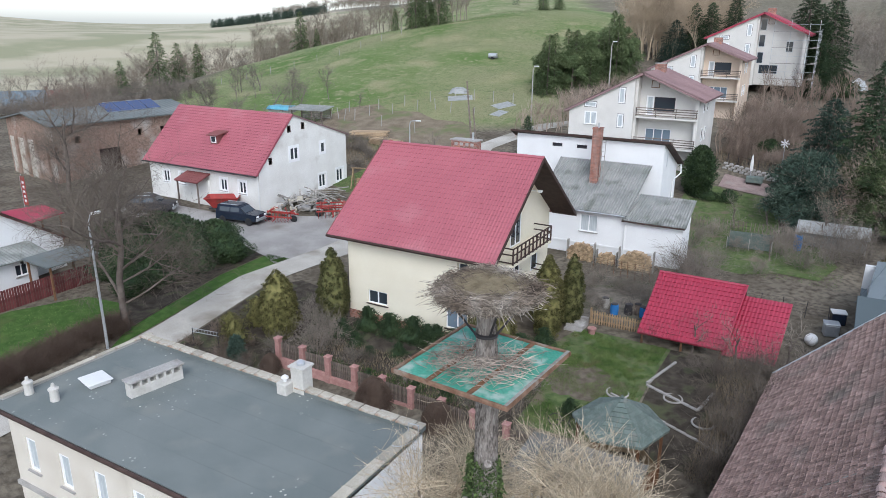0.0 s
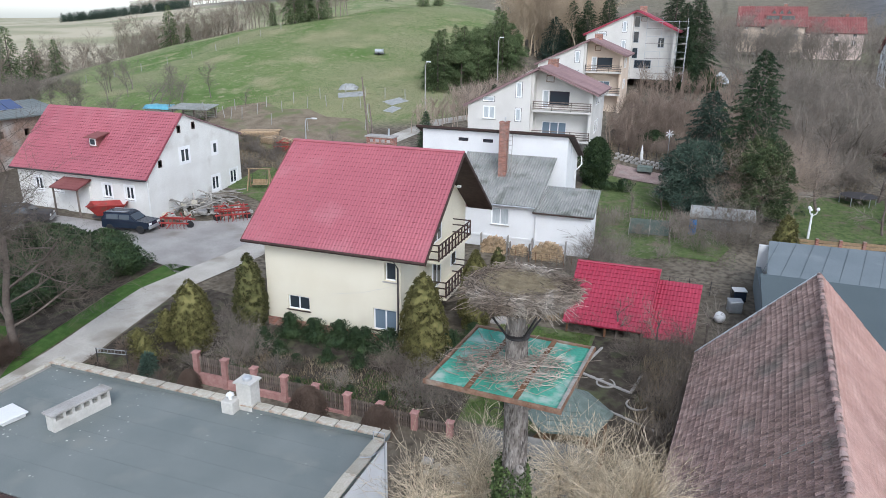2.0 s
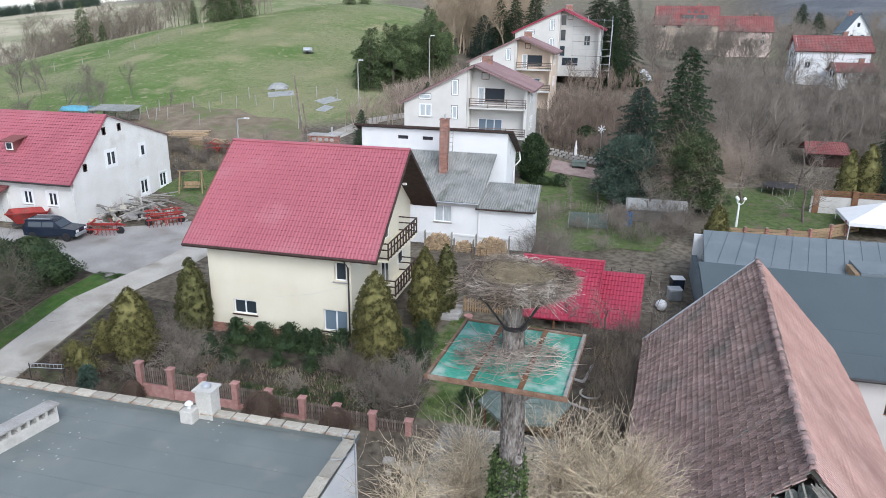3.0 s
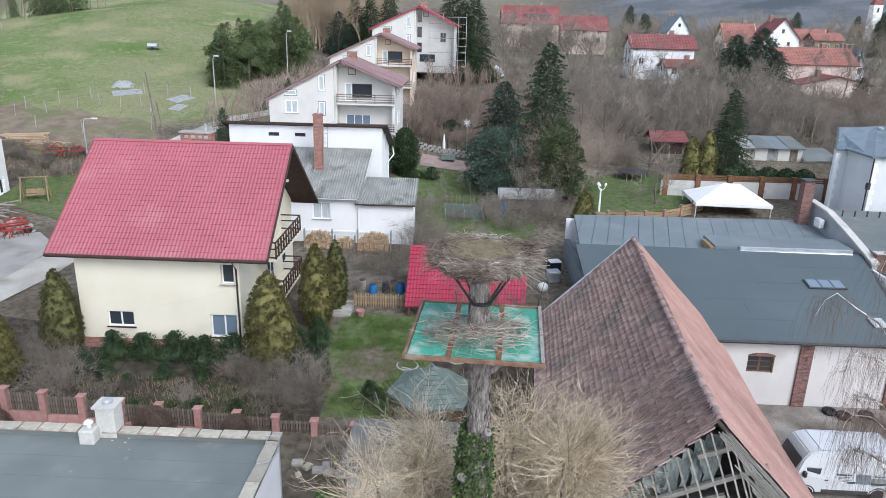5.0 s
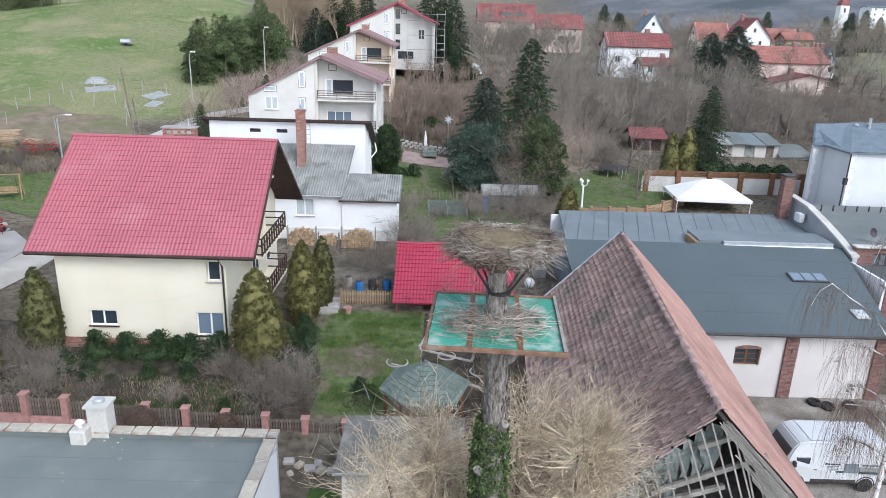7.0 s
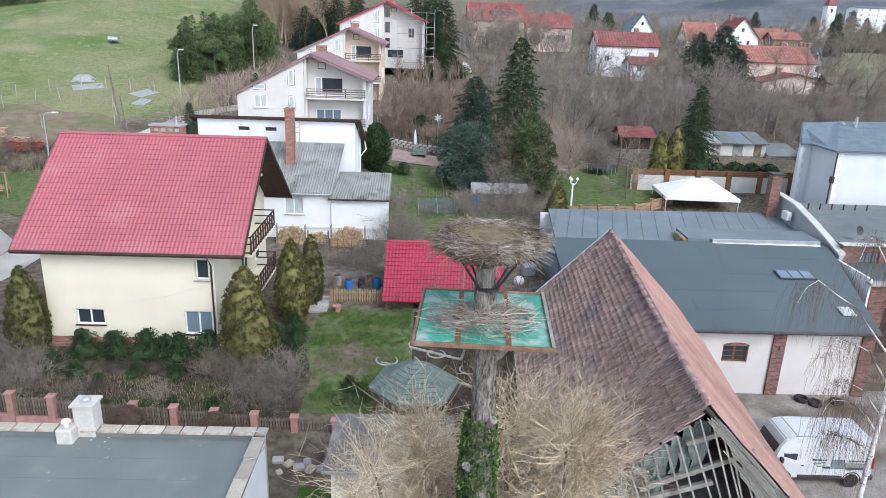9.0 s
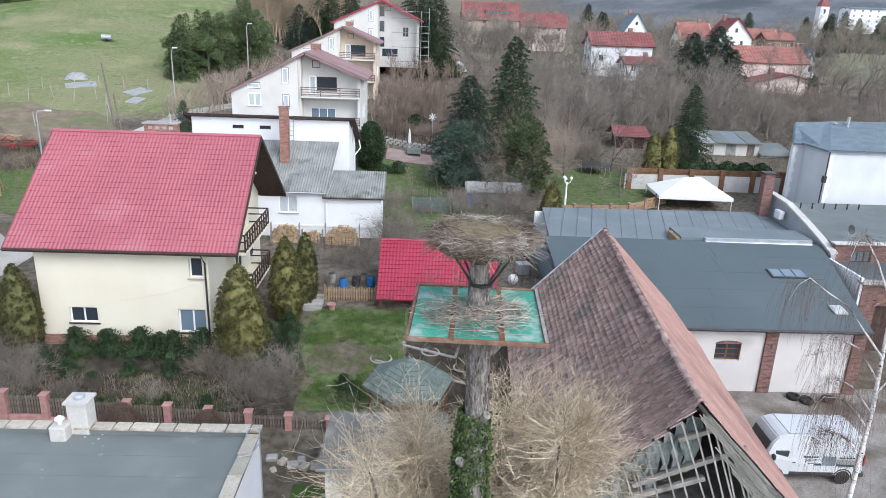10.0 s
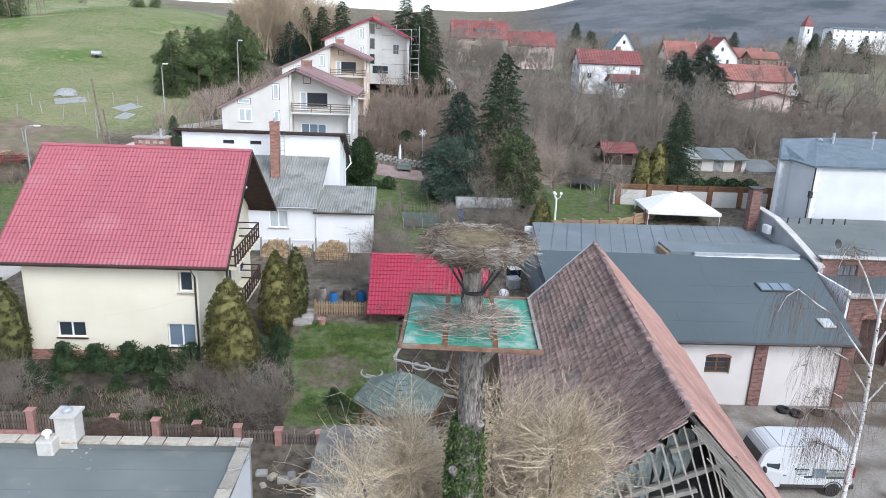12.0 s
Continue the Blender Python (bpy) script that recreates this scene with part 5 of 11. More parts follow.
    part("lid", boxes((-0.52, -0.47, 0.144, 0.52, 0.47, 0.2), bevel=0.02), METAL_WHITE, ha)
    for x, y in ((-6.87, -2.3), (-5.58, -2.1)):
        bm = bmesh.new()
        lathe(bm, [(0.17, 0), (0.15, 0.42), (0.19, 0.44), (0.19, 0.5), (0.08, 0.56), (0.05, 0.7)], 12)
        part("vent_stack", bm, RENDER_DRAB, h, "round pale vent stack", Matrix.Translation((x, y, top + 0.16)))


flat_building()
# ---- old tiled barn ----
BARN = pose(2.85, 16.6, 0, 0, 0, -4.8)      # local y runs along the ridge
BARN_L, BARN_W, BARN_EAVE, BARN_RIDGE = 18.1, 4.95, 1.45, 6.62


def clay_tile(w, l, t):
    """A plain clay tile with a rounded lower end, lying along +y (up the slope)."""
    n = 5
    top = [(-w / 2, l), (w / 2, l)] + [(w / 2 * math.cos(a), 0.018 - 0.018 * math.sin(a)) for a in np.linspace(0, math.pi, n)]
    V = [(x, y, t) for x, y in top] + [(x, y, 0) for x, y in top]
    k = len(top)
    Fc = [tuple(range(k))[::-1]] + [(i, (i + 1) % k, k + (i + 1) % k, k + i) for i in range(k)]
    return V, Fc


def old_barn():
    h = thing("barn", "old barn with a sagging clay tile roof and a broken gable", "barn", BARN)
    W, L, ze, zr = BARN_W, BARN_L, BARN_EAVE, BARN_RIDGE
    wx = W - 0.45
    for s in (-1, 1):
        m = Matrix.Translation((s * wx, 0.25 if s > 0 else L - 0.2, 0)) @ pose(0, 0, 0, 0, 0, 90 * s)
        wall(h, BRICK_OLD, m, L - 0.45, -2.6, ze + 0.25, th=0.35)
    rise = (zr - ze) / W
    wall(h, BRICK_OLD, Matrix.Translation((wx, L - 0.2, 0)) @ pose(0, 0, 0, 0, 0, 180), 2 * wx, -2.6, ze + 0.2, [], [(0, ze + 0.2), (2 * wx, ze + 0.2), (wx, zr - 0.3)], th=0.35)
    wall(h, BRICK_OLD, Matrix.Translation((-wx, 0.25, 0)), 2 * wx, -2.6, ze + 0.2, th=0.35)
    nrm = {s: Vector((s * (zr - ze), 0, W)).normalized() for s in (-1, 1)}
    up = {s: Vector((-s * W, 0, zr - ze)).normalized() for s in (-1, 1)}
    slope = math.hypot(W, zr - ze)
    # boarding under the tiles
    for s in (-1, 1):
        a, b = (-W * -s, 0.05, ze - 0.06), (s * W, L, ze - 0.06)
        roof_sheet("underlay", h, WOOD_DARK, (s * W, 0.3, ze - 0.3), (s * W, L, ze - 0.3), (0, L, zr - 0.3), (0, 0.3, zr - 0.3), th=0.05)
    rnd = random.Random(11)
    tw, tl, ex = 0.165, 0.42, 0.27
    V0, F0 = clay_tile(tw - 0.018, tl, 0.042)
    V1, F1 = clay_tile(tw - 0.006, tl, 0.014)
    single = raw("tile", V0, F0, TILE_DARK_PIECE)
    rows = int((slope - 0.05) / ex)
    cols = int(L / tw)
    # left slope gets the darker, greyer tile colour, right slope the paler pink
    for s, mat in ((-1, TILE_DARK), (1, TILE_PALE)):
        V, Fc, placed = [], [], 0
        holder = part("roof_slope", raw("battens", [(s * W, 0.1, ze), (s * W, 0.14, ze), (0, 0.14, zr - 0.04), (0, 0.1, zr - 0.04)], [(0, 1, 2, 3)], WOOD_OLD), WOOD_OLD, h, "rows of darker grey brown clay tiles" if s < 0 else "rows of lighter pinkish clay tiles")
        for r in range(rows):
            for c in range(cols + 1):
                y = (c + 0.5 * (r % 2)) * tw + rnd.uniform(-0.012, 0.012)
                if y > L:
                    continue
                d = r * ex + rnd.uniform(-0.015, 0.015)
                # sag of the old roof and the ragged broken edge
                sag = -0.10 * math.sin(math.pi * y / L) - 0.05 * noise.noise((y * 0.5, d * 0.5, s * 3.0))
                if y < 0.15 and rnd.random() < 0.4:
                    continue
                p = Vector((s * W, y, ze)) + up[s] * d + nrm[s] * (sag + 0.02)
                x_ax = Vector((0, -s, 0))
                R = Matrix((x_ax, up[s], x_ax.cross(up[s]))).transposed().to_4x4()
                mm = Matrix.Translation(p) @ R @ pose(0, 0, 0, *((6.4 + rnd.uniform(-1.8, 1.8), rnd.uniform(-2.5, 2.5), rnd.uniform(-3, 3)) if s < 0 else (1.5 + rnd.uniform(-0.3, 0.3), rnd.uniform(-0.5, 0.5), rnd.uniform(-0.8, 0.8))))
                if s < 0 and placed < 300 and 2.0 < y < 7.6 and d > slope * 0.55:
                    ob = part("tile", single, TILE_DARK_PIECE, holder, m=mm)
                    placed += 1
                else:
                    k = len(V)
                    V += [mm @ Vector(v) for v in (V0 if s < 0 else V1)]
                    Fc += [tuple(i + k for i in f) for f in F0]
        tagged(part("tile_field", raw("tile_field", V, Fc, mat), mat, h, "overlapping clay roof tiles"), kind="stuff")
    # ridge tiles, slightly uneven
    n = int(L / 0.25)
    for i in range(n):
        y = i * 0.25
        bm = bmesh.new()
        V, Fc = [], []
        for k in range(7):
            a = math.pi * k / 6
            for yy, rr in ((0, 0.135), (0.29, 0.10)):
                V.append((rr * math.cos(a), yy, rr * 0.8 * math.sin(a)))
        Fc = [(2 * k, 2 * k + 1, 2 * k + 3, 2 * k + 2) for k in range(6)]
        me = raw("ridge_tile", V, Fc, TILE_DARK_PIECE if i % 3 else TILE_PALE)
        part("ridge_tile", me, TILE_DARK_PIECE, h, m=Matrix.Translation((rnd.uniform(-0.015, 0.015), y, zr - 0.05 - 0.10 * math.sin(math.pi * y / L))) @ pose(0, 0, 0, rnd.uniform(-5, 5), rnd.uniform(-9, 9), rnd.uniform(-7, 7)))
        bm.free()
    # open gable: rafters, ties and loose battens
    for s in (-1, 1):
        for y in (0.35, 1.4, 2.6, 3.8):
            bm = bmesh.new()
            prism(bm, [(s * W * 0.98, ze - 0.05), (s * W * 0.98, ze - 0.22), (0, zr - 0.33), (0, zr - 0.14)], y, y + 0.13)
            part("rafter", bm, WOOD_OLD, h)
    for x, z, l in ((-1.4, 2.9, 4.4), (0.1, 4.1, 3.6), (0.9, 2.5, 3.6), (-2.4, 2.0, 2.4), (0.3, 5.3, 1.4)):
        part("tie_beam", boxes((-l / 2, -0.07, -0.08, l / 2, 0.07, 0.08), bevel=0.01), WOOD_OLD, h, m=Matrix.Translation((x, 0.55, z)) @ pose(0, 0, 0, 0, -24 + rnd.uniform(-4, 4), 0))
    # battens leaning across the opening
    for k in range(27):
        x = -4.5 + 0.31 * k + rnd.uniform(-0.04, 0.04)
        zt = zr - abs(x) * rise - 0.3
        l = min(zt - 1.55, 3.4 + rnd.uniform(-0.4, 0.3))
        if l < 0.4:
            continue
        part("gable_batten", boxes((-0.026, -0.02, -l, 0.026, 0.02, 0)), WOOD_OLD, h, m=Matrix.Translation((x, 0.12 + 0.01 * (k % 3), zt)) @ pose(0, 0, 0, 0, -20 + rnd.uniform(-2, 2), 0))
    # torn film behind the left battens
    film = material("torn_grey_film", (0.13, 0.155, 0.15), (0.27, 0.30, 0.29), 3.0, 0.45, 0.3, 14, stain=(0.07, 0.085, 0.08), stain_scale=2.0, stain_amount=0.45, stretch=(3, 3, 0.5))
    for k in range(13):
        x = -4.0 + 0.34 * k
        zt = zr - abs(x) * rise - 0.75
        w, low = rnd.uniform(0.14, 0.3), max(1.55, zt - rnd.uniform(0.7, 2.4))
        V = []
        for j in range(7):
            z = zt + (low - zt) * j / 6
            ww = w * (1 - 0.5 * (j / 6) ** 2) * rnd.uniform(0.75, 1.15)
            yy = 0.08 * math.sin(j * 1.3 + k) + 0.02 * j
            V += [(-ww + 0.05 * math.sin(2.1 * j + k), yy, z), (0.05 * math.sin(1.7 * j), yy + 0.07, z), (ww + 0.05 * math.sin(1.1 * j + k), yy, z + rnd.uniform(-0.1, 0.1))]
        Fc = [(3 * j + c, 3 * j + c + 1, 3 * j + c + 4, 3 * j + c + 3) for j in range(6) for c in (0, 1)]
        part("film_rag", raw("film_rag", V, Fc, film, True), film, h, "torn greenish plastic film", Matrix.Translation((x, 0.6, 0)))
    # splintered boards along the right verge
    ang = math.degrees(math.atan2(zr - ze, W))
    for r in range(15):
        d = rnd.uniform(0.05, 0.4)
        while d < slope - 0.6:
            l = rnd.uniform(0.9, 2.3)
            if d + l > slope - 0.2:
                break
            c = Vector((math.cos(radians(ang)) * (d + l / 2), 0, zr - 0.14 - math.sin(radians(ang)) * (d + l / 2))) + Vector((-math.sin(radians(ang)), 0, -math.cos(radians(ang)))) * (-0.02 + 0.045 * r)
            if c.x > 0.1 + 0.05 * r:
                part("splintered_board", boxes((-l / 2, -0.008, -0.017, l / 2, 0.008, 0.017)), WOOD_OLD, h, m=Matrix.Translation((c.x, 0.02 + 0.02 * (r % 3) + rnd.uniform(-0.02, 0.02), c.z)) @ pose(0, 0, 0, 0, ang + rnd.uniform(-0.8, 0.8), rnd.uniform(-1, 1)))
            d += l + rnd.uniform(0.0, 0.06)
    part("loft_floor", boxes((-wx + 0.36, 0.62, 1.3, wx - 0.36, L - 0.6, 1.4)), WOOD_OLD, h)
    part("verge_flashing", tube(bmesh.new(), [(-W, L + 0.02, ze), (0, L + 0.02, zr - 0.02)], 0.05, 6), METAL_GREY, h)


# ---- white warehouse with the dark felt roof ----
def warehouse():
    h = thing("warehouse", "white walled warehouse with brick pilasters and a dark felt roof", "building", pose(12, 40, 0))
    def P(x, y, z):
        return (x - 12, y - 40, z)
    f = Matrix.Translation(P(6.5, 32.7, 0))
    base, top = -2.6, 1.95
    wall(h, RENDER_WARM, f, 12.0, base, top, [(4.0, -0.07, 5.38, 0.9)])
    window(h, f, 4.69, 0.41, 1.38, 0.97, cols=2, frame=WOOD_BROWN, bar=0.09, sill=False, recess=0.16)
    for k in (-0.16, 0.16):
        part("glazing_bar", boxes((4.06, 0.12, 0.41 + k - 0.02, 5.32, 0.155, 0.41 + k + 0.02)), WOOD_BROWN, h, m=f)
    bm = bmesh.new()
    prism(bm, [(3.95, 0.9)] + [(4.69 + 0.74 * math.cos(a), 0.9 + 0.2 * math.sin(a)) for a in np.linspace(math.pi, 0, 9)] + [(5.43, 0.9)], -0.02, 0.1)
    part("window_arch", bm, BRICK_DARK, h, m=f)
    for x in (13.1, 17.85):
        pil = part("pilaster", boxes((0, -0.12, base, 0.66, -0.003, top - 0.02)), BRICK_DARK, h, "dark brick pilaster", Matrix.Translation(P(x, 32.7, 0)))
    part("pilaster_vent", boxes((0.3, -0.14, 0.75, 0.38, -0.123, 1.0)), METAL_DARK, h, m=Matrix.Translation(P(13.1, 32.7, 0)))
    # front slope, ridge line, then the lower back roof
    roof_sheet("roof", h, FELT_DARK, P(2.6, 32.2, 2.0), P(18.5, 32.2, 2.0), P(20.6, 42.0, 3.75), P(2.6, 42.0, 3.85), th=0.2, label="dark felt roof slope")
    roof_sheet("roof", h, FELT_COOL, P(3.0, 42.02, 3.35), P(20.6, 42.02, 3.35), P(20.2, 49.6, 3.85), P(3.6, 49.6, 3.75), th=0.2, label="paler patched felt roof")
    # lapped felt lengths on the front slope
    for k in range(1, 5):
        q = k / 5
        y, z = 32.2 + 9.8 * q, 2.0 + 1.76 * q
        part("felt_lap", boxes((2.7 - 12, -0.0, 0, 18.4 + 2.0 * q - 12, 0.007, 0.004), m=Matrix.Translation((0, y - 40, z + 0.003))), FELT_DARK, h)
    # sheets' seams
    for k in range(1, 17):
        x = 3.0 + 1.03 * k
        V = [Vector(P(x + 0.2, 49.5, 3.848)), Vector(P(x - 1.5, 42.1, 3.36))]
        V = [v + Vector((d, 0, e)) for v in V for d, e in ((-0.014, 0), (0, 0.012), (0.014, 0))]
        part("seam", raw("seam", V, [(0, 1, 4, 3), (1, 2, 5, 4)], FELT_DARK), FELT_DARK, h)
    # raised strip with light metal edge
    part("roof_step", boxes((11.5 - 12, 42.2 - 40, 3.5, 20.2 - 12, 44.6 - 40, 3.95)), FELT_COOL, h, "raised roof strip")
    part("metal_edge", boxes((13.0 - 12, 41.95 - 40, 3.74, 20.0 - 12, 42.19 - 40, 3.96)), METAL_GREY, h, "folded galvanised metal edge")
    part("metal_edge", tube(bmesh.new(), [P(13.0, 41.9, 3.72), P(20.0, 41.9, 3.72)], 0.07, 8), METAL_GREY, h, "folded galvanised metal edge")
    part("wood_cheek", boxes((11.2 - 12, 42.2 - 40, 3.4, 11.46 - 12, 44.0 - 40, 3.86)), WOOD_HONEY, h)
    wall(h, FELT_COOL, Matrix.Translation(P(3.0, 49.4, 0)) @ pose(0, 0, 0, 0, 0, -90), 16.7, base, 2.0, label="grey sheet clad side wall")
    # short cross laps of the felt strips
    rl = random.Random(17)
    for k in range(30):
        q = (rl.randrange(10) + 0.5) / 10
        x, w = rl.uniform(4.0, 17.5), rl.uniform(0.5, 1.1)
        y0 = 32.2 + 9.8 * (q - 0.08)
        bm = bmesh.new()
        prism(bm, [(y0 - 40, 2.0 + 1.8 * (q - 0.08) + 0.002), (y0 + 1.5 - 40, 2.0 + 1.8 * (q + 0.073) + 0.002), (y0 + 1.5 - 40, 2.0 + 1.8 * (q + 0.073) + 0.007), (y0 - 40, 2.0 + 1.8 * (q - 0.08) + 0.007)], -(x - 12) - 0.005, -(x - 12) + 0.005, pose(0, 0, 0, 0, 0, 90))
        part("felt_lap", bm, FELT_DARK, h)
    wall(h, RENDER_WHITE, Matrix.Translation(P(20.0, 49.4, 0)) @ pose(0, 0, 0, 0, 0, 180), 17.0, base + 1.5, 3.5)
    part("gutter", tube(bmesh.new(), [P(6.5, 32.13, 1.95), P(18.5, 32.13, 1.95)], 0.07, 6), METAL_DARK, h)
    # skylights
    n = Vector((0, -1.75, 9.8)).normalized()
    ang = math.degrees(math.atan2(1.8, 9.8))
    sk = part("skylight", boxes((-1.1, -0.5, 0, 1.1, 0.5, 0.08), bevel=0.02), METAL_DARK, h, "three pane skylight", Matrix.Translation(P(16.55, 38.0, 3.05)) @ pose(0, 0, 0, ang))
    for k in range(3):
        part("pane", boxes((-1.02 + 0.7 * k, -0.42, 0.084, -0.4 + 0.7 * k, 0.42, 0.11)), GLASS_BLUE, sk)
    sk2 = part("skylight", boxes((-0.36, -0.42, 0, 0.36, 0.42, 0.1), bevel=0.02), RENDER_DRAB, h, "small roof window in a pale frame", Matrix.Translation(P(17.62, 34.15, 2.37)) @ pose(0, 0, 0, ang))
    part("pane", boxes((-0.26, -0.32, 0.104, 0.26, 0.32, 0.13)), FILM_GREY, sk2)
    # stepped firewall at the right end
    bm = bmesh.new()
    prism(bm, [(40.6 - 40, base), (40.6 - 40, 3.55), (42.2 - 40, 4.0), (44.5 - 40, 4.6), (47.0 - 40, 5.15), (49.8 - 40, 5.3), (49.8 - 40, base)], -0.15, 0.15, Matrix.Translation(P(20.75, 40, 0)) @ pose(0, 0, 0, 0, 0, 90))
    part("firewall", bm, RENDER_WALL_COOL, h, "pale grey rendered stepped fire wall")
    bm = bmesh.new()
    prism(bm, [(40.6 - 40, 3.555), (40.6 - 40, 3.68), (42.2 - 40, 4.13), (44.5 - 40, 4.73), (47.0 - 40, 5.28), (49.8 - 40, 5.43), (49.8 - 40, 5.304), (47.0 - 40, 5.154), (44.5 - 40, 4.604), (42.2 - 40, 4.004)], -0.25, 0.25, Matrix.Translation(P(20.75, 40, 0)) @ pose(0, 0, 0, 0, 0, 90))
    part("firewall_coping", bm, RENDER_DRAB, h)
    ch = part("chimney", boxes((-0.36, -0.36, 0, 0.36, 0.36, 3.2)), BRICK_DARK, h, "dark red brick chimney", Matrix.Translation(P(19.9, 49.0, 3.7)))
    part("cap", boxes((-0.44, -0.44, 3.204, 0.44, 0.44, 3.34)), METAL_DARK, ch)
    part("air_conditioner", boxes((-0.4, -0.3, 0, 0.4, 0.05, 0.6), bevel=0.03), METAL_WHITE, h, "white air conditioning box", Matrix.Translation(P(20.3, 47.0, 4.1)) @ pose(0, 0, 0, 0, 0, -90))
    # brick wing beyond the fire wall
    wf = Matrix.Translation(P(20.6, 36.9, 0))
    wall(h, BRICK_DARK, wf, 12.0, base, 2.95, [(1.0, -1.6, 3.0, 1.6), (0.8, 1.9, 1.0, 2.0)], th=0.4, label="dark brick front")
    part("gate_leaf", boxes((1.0, 0.3, -1.6, 3.0, 0.36, 1.6)), WOOD_DARK, h, m=wf)
    bm = bmesh.new()
    prism(bm, [(2.0 + 1.15 * math.cos(a), 1.6 + 0.5 * math.sin(a)) for a in np.linspace(math.pi, 0, 11)] + [(2.0 + 0.95 * math.cos(a), 1.6 + 0.34 * math.sin(a)) for a in np.linspace(0, math.pi, 11)], -0.06, 0.02)
    part("gate_arch", bm, BRICK, h, m=wf)
    part("cornice", boxes((-0.2, -0.22, 2.954, 12, 0.4, 3.1), bevel=0.02), CONCRETE, h, m=wf)
    wb = Matrix.Translation(P(20.95, 41.0, 0))
    wall(h, BRICK_DARK, wb, 12.0, 2.0, 4.1, [(1.2, 2.9, 2.5, 3.7)], th=0.4, label="dark brick front")
    window(h, wb, 1.85, 3.3, 1.3, 0.8, cols=3, frame=METAL_DARK, glass=GLASS_BLUE)
    part("cornice", boxes((-0.1, -0.2, 4.104, 12, 0.4, 4.2), bevel=0.02), RENDER_DRAB, h, m=wb)
    part("roof", boxes((20.6 - 12, 37.3 - 40, 2.75, 33 - 12, 41.0 - 40, 2.95)), FELT_DARK, h, "flat felt roof")
    part("white_wall", boxes((20.45 - 12, 36.95 - 40, 0.0, 20.598 - 12, 40.55 - 40, 3.3)), RENDER_WHITE, h, "white plastered side wall")
    part("brick_return", boxes((18.3 - 12, 32.75 - 40, base, 18.62 - 12, 36.9 - 40, 1.9)), BRICK_DARK, h)
    part("roof", boxes((21.0 - 12, 41.4 - 40, 3.9, 34 - 12, 52 - 40, 4.1)), FELT_BLUE, h, "flat felt roof")
    d = part("satellite_dish", lathe(bmesh.new(), [(0.02, 0.0), (0.17, 0.02), (0.30, 0.08), (0.31, 0.09), (0.17, 0.035), (0.02, 0.015)], 16), METAL_DARK, h, "dark grey satellite dish", Matrix.Translation(P(22.5, 42.2, 4.75)) @ pose(0, 0, 0, 70, 0, 20))
    part("mast", tube(bmesh.new(), [P(22.5, 42.3, 4.1), P(22.5, 42.3, 4.75)], 0.025, 6), METAL_GREY, h)
    for k in range(7):
        part("roof_vent", tube(bmesh.new(), [P(22.5 + 0.9 * k, 50.2, 4.1), P(22.5 + 0.9 * k, 50.2, 4.55)], 0.06, 6), METAL_DARK, h)


